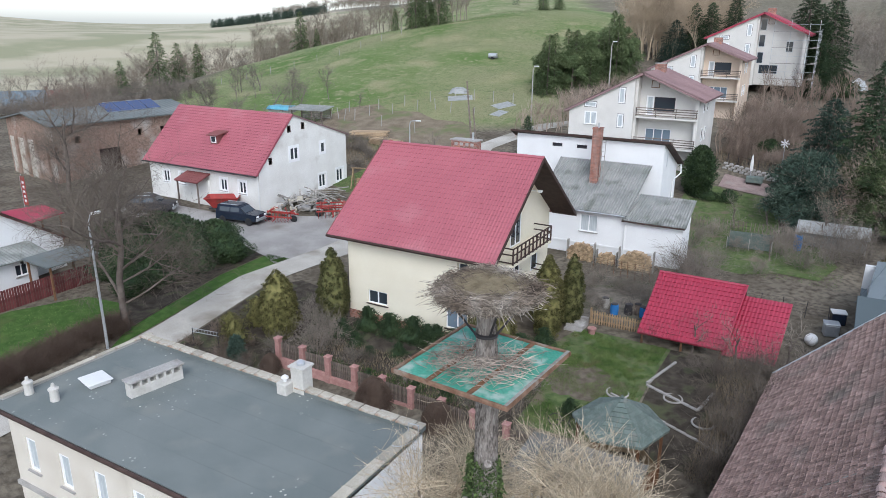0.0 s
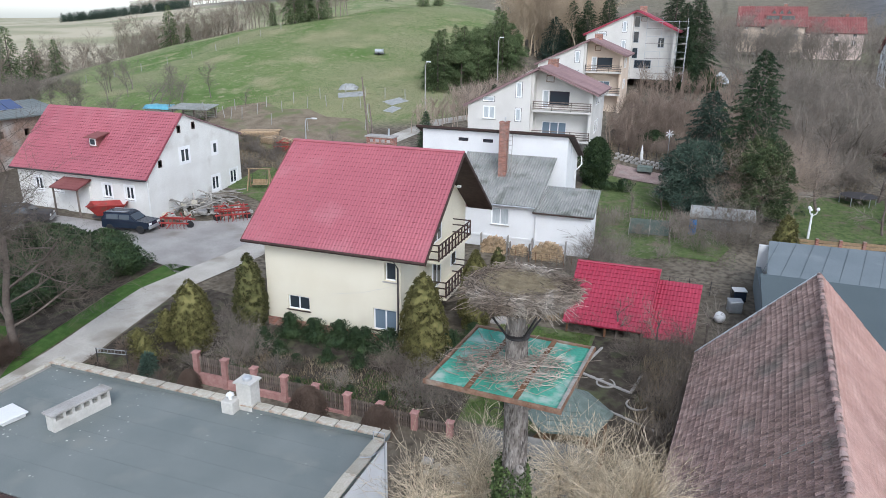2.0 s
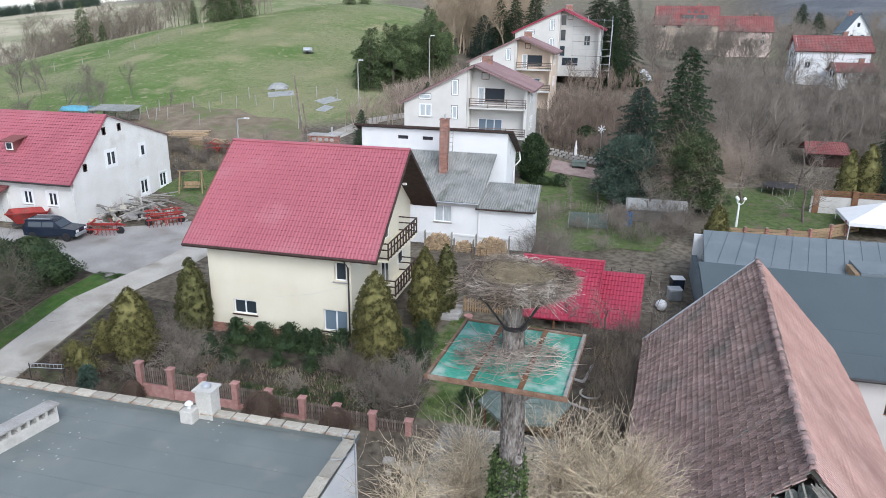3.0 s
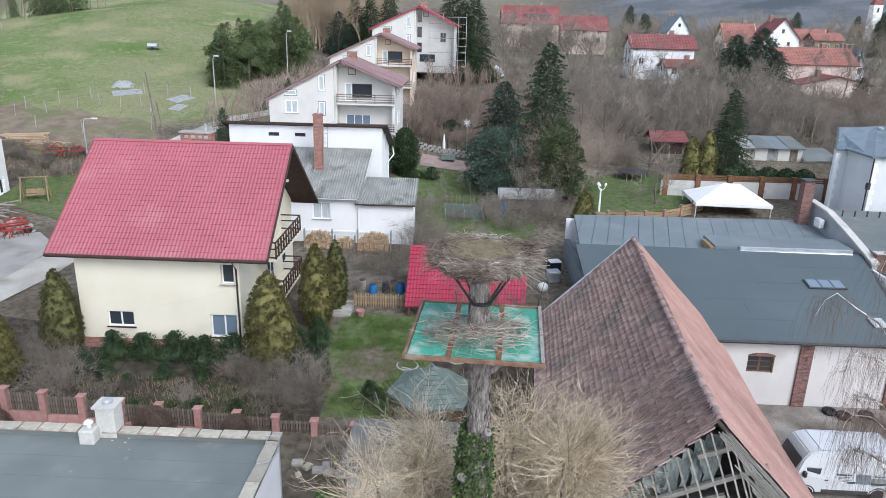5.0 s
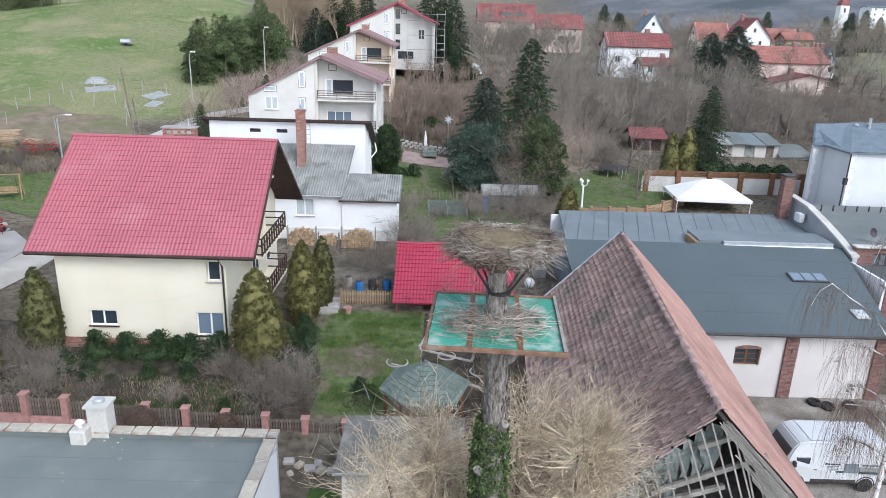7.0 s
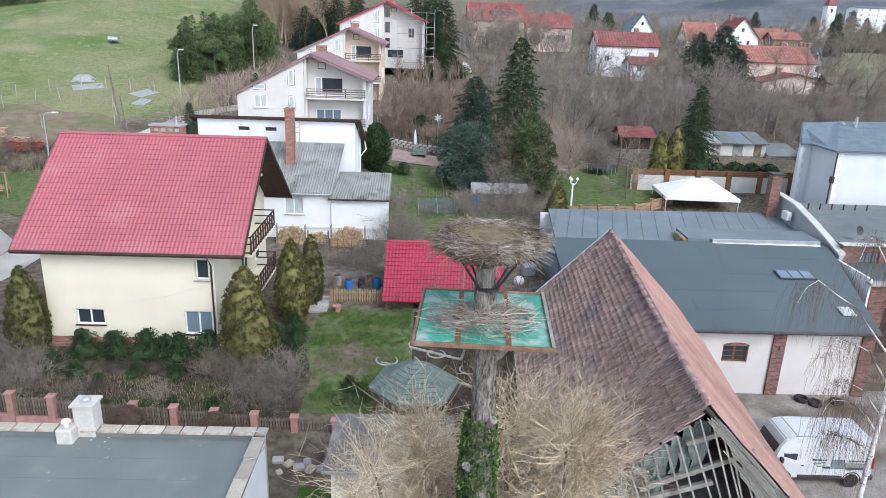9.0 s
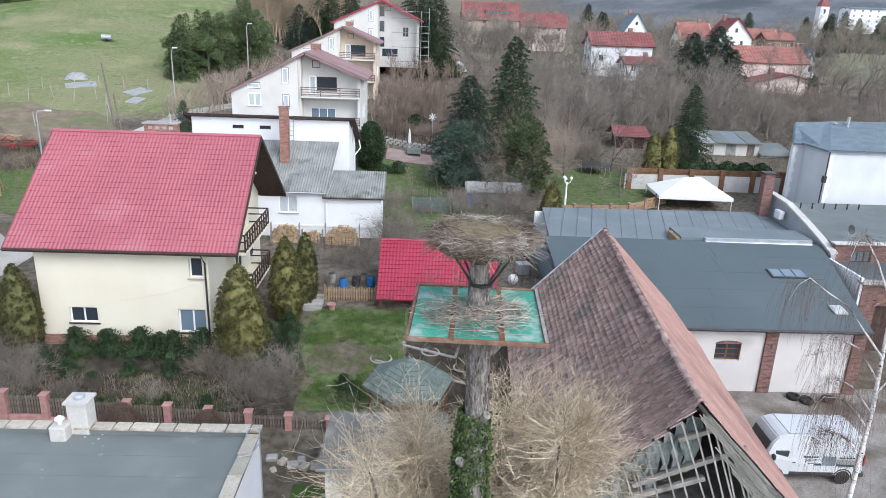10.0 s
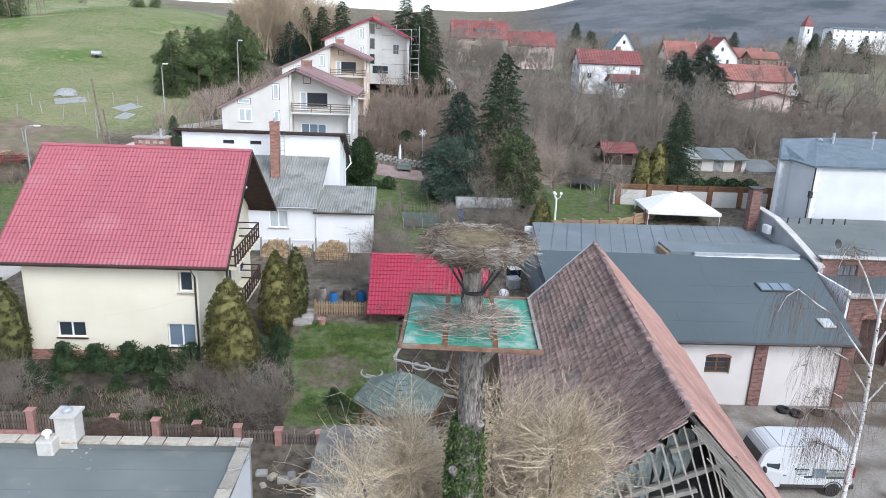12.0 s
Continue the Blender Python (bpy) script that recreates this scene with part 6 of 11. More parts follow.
def white_tower():
    h = thing("house", "tall white house with quoins and a blue grey shingle roof", "house", pose(30, 58, 0))
    f = Matrix.Translation((-2.9, -4.0, 0))
    ops = [(8.6, 5.6, 9.6, 7.4)]
    wall(h, RENDER_COOL, f, 12, 1.0, 8.05, ops)
    for o in ops:
        window(h, f, (o[0] + o[2]) / 2, 6.5, 1.0, 1.8)
    wall(h, RENDER_COOL, Matrix.Translation((-2.9, 0.3, 0)) @ pose(0, 0, 0, 0, 0, -90), 4.3, 1.0, 7.8)
    wall(h, RENDER_COOL, Matrix.Translation((-3.9, 0, 0)), 13.0, 1.0, 7.85)
    wall(h, RENDER_WHITE, Matrix.Translation((1.0, 9, 0)) @ pose(0, 0, 0, 0, 0, -118.6), 10.2, 1.0, 7.55)
    for k in range(12):
        part("quoin", boxes((0, -0.05, 0, 0.45 if k % 2 else 0.3, -0.003, 0.4), bevel=0.02), RENDER_WHITE, h, m=Matrix.Translation((-2.9, -4.0, 2.8 + 0.43 * k)))
        if k < 10:
            part("quoin", boxes((0, -0.05, 0, 0.45 if k % 2 else 0.3, -0.003, 0.4), bevel=0.02), RENDER_WHITE, h, m=Matrix.Translation((-3.9, 0.0, 3.2 + 0.43 * k)))
    roof_sheet("roof", h, SLATE, (-4.05, -0.3, 7.9), (9, -0.3, 7.9), (9, 4.5, 9.3), (-1.67, 4.5, 9.07), 0.4, 0.01, 0.3, 0.02, 0.15, 3)
    roof_sheet("roof", h, SLATE, (1.2, 9.3, 7.9), (-4.05, -0.3, 7.9), (-1.67, 4.5, 9.07), (0.9, 9.2, 8.2), 0.4, 0.01, 0.3, 0.02, 0.15, 3)
    roof_sheet("roof", h, SLATE, (-3.25, -4.3, 8.0), (9, -4.3, 8.0), (9, 4.4, 9.36), (1.5, 4.4, 9.26), 0.4, 0.01, 0.3, 0.02, 0.15, 3)
    V = [Vector(v) for v in ((-3.25, 0.3, 7.95), (-3.25, -4.3, 8.0), (1.5, 4.4, 9.26), (-1.9, 4.2, 9.0))]
    part("roof", raw("roof", V + [v - Vector((0, 0, 0.15)) for v in V], [(0, 1, 2, 3), (7, 6, 5, 4), (0, 4, 5, 1), (1, 5, 6, 2), (2, 6, 7, 3), (3, 7, 4, 0)], SLATE), SLATE, h)
    part("downpipe", tube(bmesh.new(), [(-3.0, -4.1, 8.0), (-3.0, -4.1, 5.9), (-3.15, -4.15, 5.6), (-3.15, -4.15, 2.5)], 0.06, 6), METAL_DARK, h)
    part("wall_lantern", boxes((-0.15, -0.2, 0, 0.15, 0.1, 0.55), bevel=0.04), METAL_DARK, h, "black wall lantern", Matrix.Translation((-3.15, -4.2, 5.4)))
    for x, y, z, l in ((1.2, 3.2, 8.75, 0.35), (2.4, 3.4, 8.8, 0.35), (4.6, 1.0, 8.8, 1.3), (6.6, -0.6, 8.55, 1.2)):
        p = part("vent_pipe", tube(bmesh.new(), [(x, y, z - 0.3), (x, y, z + l)], 0.1, 8), METAL_GREY if l > 1 else METAL_DARK, h)
        part("cowl", lathe(bmesh.new(), [(0.11, l), (0.2, l + 0.06), (0.2, l + 0.16), (0.06, l + 0.24)], 10, at=(x, y, z)), METAL_GREY, p)
    part("vent_pipe", tube(bmesh.new(), [(2.0, 2.6, 8.6), (2.0, 2.6, 9.9)], 0.12, 8), METAL_GREY, h)


old_barn()
warehouse()
white_tower()
# ---- nest, platform and trunk ----
NX, NY = -4.25, 10.7


def stick_cloud(rows, mat, name):
    """Thin four sided sticks: rows of (start, end, radius)."""
    V, Fc = [], []
    for a, b, r in rows:
        a, b = Vector(a), Vector(b)
        d = (b - a).normalized()
        s = d.orthogonal().normalized()
        t = d.cross(s)
        mid = (a + b) / 2 + s * (b - a).length * random.uniform(-0.08, 0.08) + t * (b - a).length * random.uniform(-0.08, 0.08)
        k = len(V)
        for p, rr in ((a, r), (mid, r * 0.9), (b, r * 0.5)):
            V += [p + s * rr, p + t * rr, p - s * rr, p - t * rr]
        for i in range(2):
            for j in range(4):
                Fc.append((k + 4 * i + j, k + 4 * i + (j + 1) % 4, k + 4 * i + 4 + (j + 1) % 4, k + 4 * i + 4 + j))
    return raw(name, V, Fc, mat)


def nest():
    random.seed(21)
    h = thing("bird_nest", "large round stork nest of grey twigs lined with straw", "nest", pose(NX, NY, 12.86))
    rows = []
    for i in range(8500):
        a = random.uniform(0, 2 * math.pi)
        v = random.random()
        r = (0.62 + 0.36 * v ** 0.6) * random.uniform(0.88, 1.05) * (1 + 0.06 * math.sin(3 * a + 1))
        z = 0.2 + 0.27 * v + random.uniform(-0.07, 0.07)
        if v > 0.72:
            r *= random.uniform(0.55, 1.03)
        p = Vector((r * math.cos(a), r * math.sin(a), z))
        t = a + math.pi / 2 + random.gauss(0, 0.7)
        d = Vector((math.cos(t), math.sin(t), random.gauss(0, 0.22))) * random.uniform(0.1, 0.36)
        rows.append((p - d / 2, p + d / 2, random.uniform(0.003, 0.008)))
    for i in range(420):
        a = random.uniform(0, 2 * math.pi)
        p = Vector((math.cos(a) * 0.88, math.sin(a) * 0.88, random.uniform(0.24, 0.5)))
        d = Vector((math.cos(a + random.uniform(-1, 1)), math.sin(a + random.uniform(-1, 1)), random.uniform(-0.7, 0.2))) * random.uniform(0.12, 0.36)
        rows.append((p, p + d, random.uniform(0.003, 0.0065)))
    part("twigs", stick_cloud(rows, TWIG, "twigs"), TWIG, h)
    bm = bmesh.new()
    lathe(bm, [(0.15, 0.22), (0.46, 0.25), (0.7, 0.33), (0.76, 0.4), (0.68, 0.44), (0.45, 0.43), (0.1, 0.42)], 28)
    for v in bm.verts:
        v.co += 0.035 * noise.noise_vector(v.co * 5)
    part("core", bm, STRAW, h, "matted straw cup")
    rows = []
    for i in range(1800):
        a, r = random.uniform(0, 6.283), 0.6 * math.sqrt(random.random())
        p = Vector((r * math.cos(a), r * math.sin(a), 0.46 + 0.05 * r + random.uniform(-0.01, 0.035)))
        t = random.uniform(0, 6.283)
        rows.append((p, p + Vector((math.cos(t), math.sin(t), random.uniform(-0.1, 0.12))) * random.uniform(0.06, 0.2), 0.0022))
    part("straw_lining", stick_cloud(rows, STRAW, "straw_lining"), STRAW, h)


def trunk():
    h = thing("tree_trunk", "thick scaly topped trunk carrying the nest, ivy at its foot", "tree", pose(NX, NY, -2.0))
    pts, rad = [], []
    for i in range(40):
        z = 14.75 * i / 39
        pts.append((0.06 * math.sin(z * 0.7), 0.05 * math.cos(z * 0.9), z))
        rad.append(0.36 - 0.0125 * z + 0.03 * noise.noise((z * 1.3, 0, 0)))
    bm = tube(bmesh.new(), pts, rad, 20)
    for v in bm.verts:
        v.co += 0.03 * noise.noise_vector(Vector((v.co.x * 6, v.co.y * 6, v.co.z * 2.2)))
    part("trunk", bm, BARK_TRUNK, h)
    # bark plates proud of the trunk
    random.seed(5)
    V, Fc = [], []
    for i in range(4200):
        z, a = random.uniform(5.0, 14.5), random.uniform(0, 6.283)
        r = 0.365 - 0.0125 * z
        w, l = random.uniform(0.012, 0.028), random.uniform(0.05, 0.13)
        c = Vector((0.06 * math.sin(z * 0.7) + r * math.cos(a), 0.05 * math.cos(z * 0.9) + r * math.sin(a), z))
        o, t = Vector((math.cos(a), math.sin(a), 0)), Vector((-math.sin(a), math.cos(a), 0))
        k = len(V)
        for du, dz in ((-w, -l * 0.6), (0, -l), (w, -l * 0.5), (w * 0.8, l * 0.7), (0, l), (-w * 0.9, l * 0.6)):
            V.append(c + t * du * 0.6 + Vector((0, 0, dz * 0.6)) + o * 0.014)
        V.append(c - o * 0.03)
        Fc += [(k, k + 1, k + 2, k + 3, k + 4, k + 5)] + [(k + 6, k + (j + 1) % 6, k + j) for j in range(6)]
    tagged(part("bark", raw("bark", V, Fc, BARK_TRUNK), BARK_TRUNK, h), kind="stuff")
    # stubs of cut limbs
    for z, a, l in ((12.9, 0.3, 0.5), (13.5, 2.9, 0.45), (10.6, 4.0, 0.4), (9.2, 0.8, 0.6), (11.6, 5.4, 0.35)):
        part("limb_stub", tube(bmesh.new(), [(0, 0, z), (l * 0.6 * math.cos(a), l * 0.6 * math.sin(a), z + l * 0.25), (l * math.cos(a), l * math.sin(a), z + l * 0.7)], [0.12, 0.1, 0.08], 9), BARK_TRUNK, h)
    # ivy
    V, Fc = [], []
    for i in range(13000):
        z = 9.2 + 2.6 * random.random() ** 1.5 if random.random() < 0.7 else random.uniform(1.0, 9.6)
        a = random.uniform(0, 6.283)
        swell = max(0.0, min(1.0, (12.2 - z) / 1.2)) * (1 + 0.35 * noise.noise((math.cos(a) * 2, math.sin(a) * 2, z * 1.2)))
        r = 0.25 + 0.13 * swell * math.sqrt(random.random())
        if noise.noise((math.cos(a) * 1.5, math.sin(a) * 1.5, z * 0.9)) < -0.5 - 0.1 * (z < 10):
            continue
        if random.random() < 0.06:
            r += random.uniform(0, 0.18)
        c = Vector((r * math.cos(a), r * math.sin(a), z))
        s = random.uniform(0.016, 0.038)
        u = Vector((random.uniform(-1, 1), random.uniform(-1, 1), random.uniform(-1, 0.3))).normalized()
        w = u.orthogonal().normalized()
        k = len(V)
        V += [c - w * s * 0.2, c + u * s + w * s * 0.8, c + u * s * 2, c + u * s - w * s * 0.8]
        Fc.append((k, k + 1, k + 2, k + 3))
    part("ivy", raw("ivy", V, Fc, IVY), IVY, h, "dark green climbing ivy")


def platform():
    h = thing("nest_platform", "tilted wooden frame platform covered with torn green plastic sheet", "platform", pose(-4.3, 10.68, 11.80, 0, 0, -4))
    hx, hy = 1.16, 1.22
    for s in (-1, 1):
        part("edge_board", boxes((-hx - 0.04, s * hy - 0.025, -0.045, hx + 0.04, s * hy + 0.025, 0.04), bevel=0.008), WOOD_EDGE, h, m=pose(0, 0, 0))
        part("edge_board", boxes((s * hx - 0.025, -hy + 0.032, -0.06, s * hx + 0.025, hy - 0.032, 0.04), bevel=0.008), WOOD_EDGE, h)
    for x in (-0.42, 0.42):
        part("cross_board", boxes((x - 0.045, -hy + 0.034, -0.03, x + 0.045, hy - 0.034, 0.035)), WOOD_BROWN, h)
    part("cross_board", boxes((-hx + 0.034, -0.1, -0.09, hx - 0.034, 0.1, -0.064)), WOOD_BROWN, h)
    n = 30
    V, Fc = [], []
    for j in range(n + 1):
        for i in range(n + 1):
            x, y = -hx + 0.04 + (2 * hx - 0.08) * i / n, -hy + 0.04 + (2 * hy - 0.08) * j / n
            z = 0.008 - 0.02 * abs(noise.noise((x * 3, y * 3, 0.5))) + (0.012 if min(abs(x - 0.42), abs(x + 0.42)) < 0.06 else 0)
            V.append((x, y, z))
    for j in range(n):
        for i in range(n):
            x, y = -hx + 2 * hx * (i + 0.5) / n, -hy + 2 * hy * (j + 0.5) / n
            if math.hypot(x, y) < 0.22:
                continue
            k = j * (n + 1) + i
            Fc.append((k, k + 1, k + n + 2, k + n + 1))
    part("sheet", raw("sheet", V, Fc, NET_GREEN, True), NET_GREEN, h, "green plastic sheet")
    for s in (-1, 1):
        part("metal_strip", boxes((hx - 0.04, -hy, 0.05, hx + 0.02, hy, 0.056)), WOOD_OLD, h) if s > 0 else None
    # braces up to the nest
    for a in (0.6, 2.4, 3.9, 5.5):
        c, s = math.cos(a), math.sin(a)
        part("brace", tube(bmesh.new(), [(0.19 * c + 0.05, 0.19 * s, 0.56), (0.23 * c + 0.05, 0.23 * s, 0.62), (0.74 * c + 0.05, 0.74 * s, 1.32)], 0.022, 6), METAL_DARK, h)
    bm = bmesh.new()
    lathe(bm, [(0.20, 0.55), (0.218, 0.55), (0.218, 0.595), (0.20, 0.595)], 16, at=(0.05, 0.0, 0))
    part("clamp_ring", bm, METAL_DARK, h)
    random.seed(8)
    rows = []
    for i in range(640):
        a, r = random.choice((0.0, 3.14, 3.6, 5.6, 0.4, 4.7)) + random.gauss(0, 0.55), abs(random.gauss(0.6, 0.24))
        x, y = r * math.cos(a), r * math.sin(a)
        if abs(x) > 1.05 or abs(y) > 1.1:
            continue
        z = 0.03 + 0.16 * math.exp(-((r - 0.35) / 0.3) ** 2) * random.random()
        t = random.uniform(0, 6.283)
        rows.append(((x, y, z), (x + math.cos(t) * random.uniform(0.15, 0.5), y + math.sin(t) * random.uniform(0.15, 0.5), z + random.uniform(-0.02, 0.1)), random.uniform(0.003, 0.0075)))
    tagged(part("fallen_twigs", stick_cloud(rows, TWIG_FALLEN, "fallen_twigs"), TWIG_FALLEN), "loose grey twigs fallen from the nest", "twigs", kind="stuff").matrix_basis = pose(-4.3, 10.68, 11.80, 0, 0, -4)


nest()
trunk()
platform()
# ---- plants ----
class Twigs:
    """Collects thin tapered bars."""

    def __init__(self):
        self.V, self.F = [], []

    def add(self, pts, r0, r1, n=3):
        k = len(self.V)
        m = len(pts)
        for i, p in enumerate(pts):
            d = (pts[min(i + 1, m - 1)] - pts[max(i - 1, 0)]).normalized()
            s = d.orthogonal().normalized()
            t = d.cross(s)
            r = r0 + (r1 - r0) * i / (m - 1)
            self.V += [p + r * (math.cos(6.2832 * j / n) * s + math.sin(6.2832 * j / n) * t) for j in range(n)]
        for i in range(m - 1):
            for j in range(n):
                self.F.append((k + i * n + j, k + i * n + (j + 1) % n, k + (i + 1) * n + (j + 1) % n, k + (i + 1) * n + j))


def grow(tw, rnd, p, d, length, r, depth, spread, kids, upward, thick=None, bend=0.18, least=0.008):
    steps = 4 if depth > 1 else 2
    pts, q, dd = [p], p, d.normalized()
    for i in range(steps):
        dd = (dd + Vector((rnd.gauss(0, bend), rnd.gauss(0, bend), rnd.gauss(0, bend) + upward))).normalized()
        q = q + dd * length / steps
        pts.append(q)
    r1 = r * (0.55 if depth > 0 else 0.5)
    (thick if thick is not None and r > 0.035 else tw).add(pts, r, r1, 6 if r > 0.06 else 3)
    if depth == 0:
        return
    for k in range(kids):
        f = rnd.uniform(0.25, 1.0)
        i = min(int(f * steps), steps - 1)
        s = pts[i].lerp(pts[i + 1], f * steps - i)
        a = rnd.uniform(0, 6.283)
        side = dd.orthogonal().normalized()
        side = (side * math.cos(a) + dd.cross(side) * math.sin(a))
        nd = dd * (1 - spread) + side * spread * rnd.uniform(0.7, 1.3)
        grow(tw, rnd, s, nd, length * rnd.uniform(0.5, 0.72), max(r1 * rnd.uniform(0.5, 0.8), least), depth - 1, spread, kids, upward, thick, bend, least)


def bare_tree(name, label, seed, height, r, twig_mat, spread=0.55, kids=5, depth=3, upward=0.05, bark=None, bend=0.18, m=None, least=0.009):
    rnd = random.Random(seed)
    tw, th = Twigs(), Twigs()
    grow(tw, rnd, Vector((0, 0, -0.3)), Vector((rnd.uniform(-0.1, 0.1), rnd.uniform(-0.1, 0.1), 1)), height * 0.6, r, depth, spread, kids, upward, th, bend, least)
    h = thing(name, label, "tree", m)
    part("trunk", raw("trunk", th.V, th.F, bark or BARK_GREY, True), bark or BARK_GREY, h)
    part("crown", raw("crown", tw.V, tw.F, twig_mat), twig_mat, h)
    return h


def bare_shrub(name, label, seed, height, stems, mat, lean=0.5, depth=2, kids=4, r=0.02, m=None, least=0.008):
    rnd = random.Random(seed)
    tw = Twigs()
    for i in range(stems):
        a = rnd.uniform(0, 6.283)
        q = rnd.uniform(0, 0.25) * height
        d = Vector((math.cos(a) * lean * rnd.random(), math.sin(a) * lean * rnd.random(), 1))
        grow(tw, rnd, Vector((q * math.cos(a), q * math.sin(a), -0.15)), d, height * rnd.uniform(0.5, 0.85), r, depth, 0.5, kids, 0.06, None, 0.2, least)
    ob = part(name, raw(name, tw.V, tw.F, mat), mat, m=m)
    return tagged(ob, label, "shrub")


def leaf_cloud(rnd, points, size, aspect=0.6, droop=0.0):
    """Small leaf faces round the points (place, outward)."""
    V, Fc = [], []
    for c, o in points:
        s = size * rnd.uniform(0.6, 1.3)
        u = (o + Vector((rnd.gauss(0, 0.5), rnd.gauss(0, 0.5), rnd.gauss(0, 0.5) - droop))).normalized()
        w = u.cross(Vector((rnd.gauss(0, 1), rnd.gauss(0, 1), rnd.gauss(0, 1)))).normalized()
        k = len(V)
        V += [c - u * s * 0.3, c + w * s * aspect * 0.5 + u * s * 0.3, c + u * s, c - w * s * aspect * 0.5 + u * s * 0.3]
        Fc.append((k, k + 1, k + 2, k + 3))
    return V, Fc


def spruce(name, label, seed, height, radius, mat, m=None, levels=22, shape=0.85):
    rnd = random.Random(seed)
    h = thing(name, label, "tree", m)
    part("trunk", tube(bmesh.new(), [(0, 0, -0.4), (0, 0, height * 0.6), (0, 0, height * 0.98)], [height * 0.018, height * 0.01, 0.02], 7), BARK_GREY, h)
    V, Fc = [], []
    total = levels * 11
    for i in range(total):
        f = ((i + rnd.random()) / total) ** 1.2
        z = height * (0.05 + 0.94 * f)
        a = i * 2.39996 + rnd.uniform(-0.5, 0.5)
        lump = 1 + 0.35 * noise.noise((math.cos(a) * 1.3, math.sin(a) * 1.3, z * 0.5 + seed))
        l = (radius * (1 - f) ** shape * lump + 0.15) * rnd.uniform(0.6, 1.1)
        o, t = Vector((math.cos(a), math.sin(a), 0)), Vector((-math.sin(a), math.cos(a), 0))
        lift = -0.05 + 0.5 * f
        segs = max(4, int(l / 0.11))
        for j in range(segs):
            q = (j + rnd.random()) / segs
            q = 0.25 + 0.75 * q
            side = rnd.uniform(-1, 1) * (0.42 * l * (1.1 - q) + 0.1)
            c = o * l * q + t * side + Vector((0, 0, z + l * (lift * q - 0.32 * q * q) + rnd.uniform(-0.04, 0.03) - 0.22 * abs(side)))
            for _ in range(9):
                sz = rnd.uniform(0.12, 0.32)
                u = (o * rnd.uniform(0.3, 1.0) + t * (side * 1.2 + rnd.gauss(0, 0.5)) + Vector((0, 0, rnd.gauss(-0.15, 0.35)))).normalized()
                w = u.cross(Vector((rnd.gauss(0, 0.4), rnd.gauss(0, 0.4), 1))).normalized() * sz * 0.16
                kk = len(V)
                V += [c - u * sz * 0.3, c + w + u * sz * 0.2, c + u * sz, c - w + u * sz * 0.2]
                Fc.append((kk, kk + 1, kk + 2, kk + 3))
    part("crown", raw("crown", V, Fc, mat), mat, h)
    return h


def pine_tree(name, label, seed, height, radius, mat, m=None, clumps=34, leaf=0.34, each=95):
    """A dense rounded pine: many tufted clumps on a short trunk."""
    rnd = random.Random(seed)
    h = thing(name, label, "tree", m)
    part("trunk", tube(bmesh.new(), [(0, 0, -0.4), (0.1, 0, height * 0.5), (0, 0, height * 0.85)], [0.16, 0.11, 0.05], 7), BARK_GREY, h)
    pts = []
    for k in range(clumps):
        f = rnd.random() ** 0.8
        z = height * (0.08 + 0.82 * f)
        r = radius * math.sqrt(max(0.05, 1 - ((f - 0.3) / 0.75) ** 2)) * rnd.uniform(0.45, 0.95)
        a = k * 2.4 + rnd.uniform(-0.4, 0.4)
        c = Vector((r * math.cos(a), r * math.sin(a), z))
        s = radius * rnd.uniform(0.26, 0.44)
        for _ in range(each):
            d = Vector((rnd.gauss(0, 1), rnd.gauss(0, 1), abs(rnd.gauss(0, 0.8)) - 0.15)).normalized()
            pts.append((c + Vector((d.x, d.y, d.z * 0.7)) * s * rnd.uniform(0.4, 1.1) - Vector((0, 0, 0.3 * s * (d.x * d.x + d.y * d.y))), d))
    V, Fc = leaf_cloud(rnd, pts, leaf, 0.3, 0.3)
    part("crown", raw("crown", V, Fc, mat), mat, h)
    return h


def blob_plant(name, label, seed, height, radius, mat, category="tree", profile=None, leaves=1800, size=0.16, m=None, rough=0.16, spray=0.55):
    """A dense evergreen: leaves over an uneven body whose radius follows the profile of f = height share."""
    rnd = random.Random(seed)
    profile = profile or (lambda f: math.sin(math.pi * min(1, (f + 0.18) / 1.18)) ** 0.7)
    h = thing(name, label, category, m)
    bm = bmesh.new()
    n, k = 12, 14
    fill = 0.80 if rough < 0.6 else 0.6

    def rad(f, a):
        return radius * profile(f) * (1 + rough * noise.noise((math.cos(a) * 1.6, math.sin(a) * 1.6, f * height * 0.9 + seed)) + 0.8 * rough * noise.noise((math.cos(a) * 4, math.sin(a) * 4, f * height * 2.2 + seed)))

    rings = []
    for i in range(k + 1):
        f = i / k
        rings.append([bm.verts.new((fill * rad(f, 6.283 * j / n) * math.cos(6.283 * j / n), fill * rad(f, 6.283 * j / n) * math.sin(6.283 * j / n), f * height * 0.97)) for j in range(n)])
    for a, b in zip(rings, rings[1:]):
        for j in range(n):
            bm.faces.new((a[j], a[(j + 1) % n], b[(j + 1) % n], b[j]))
    body = part("body", bm, mat, h)
    pts = []
    while len(pts) < leaves:
        f, a = rnd.random(), rnd.uniform(0, 6.283)
        if rnd.random() > 0.25 + profile(f):
            continue
        r = rad(f, a) * (rnd.uniform(0.78, 1.16) if rough < 0.6 else rnd.uniform(0.6, 1.3))
        o = Vector((math.cos(a), math.sin(a), spray + 0.6 * f))
        pts.append((Vector((r * math.cos(a), r * math.sin(a), f * height)), o.normalized()))
    V, Fc = leaf_cloud(rnd, pts, size, 0.6 if spray < 1 else 0.42)
    part("crown", raw("crown", V, Fc, mat), mat, h)
    return h


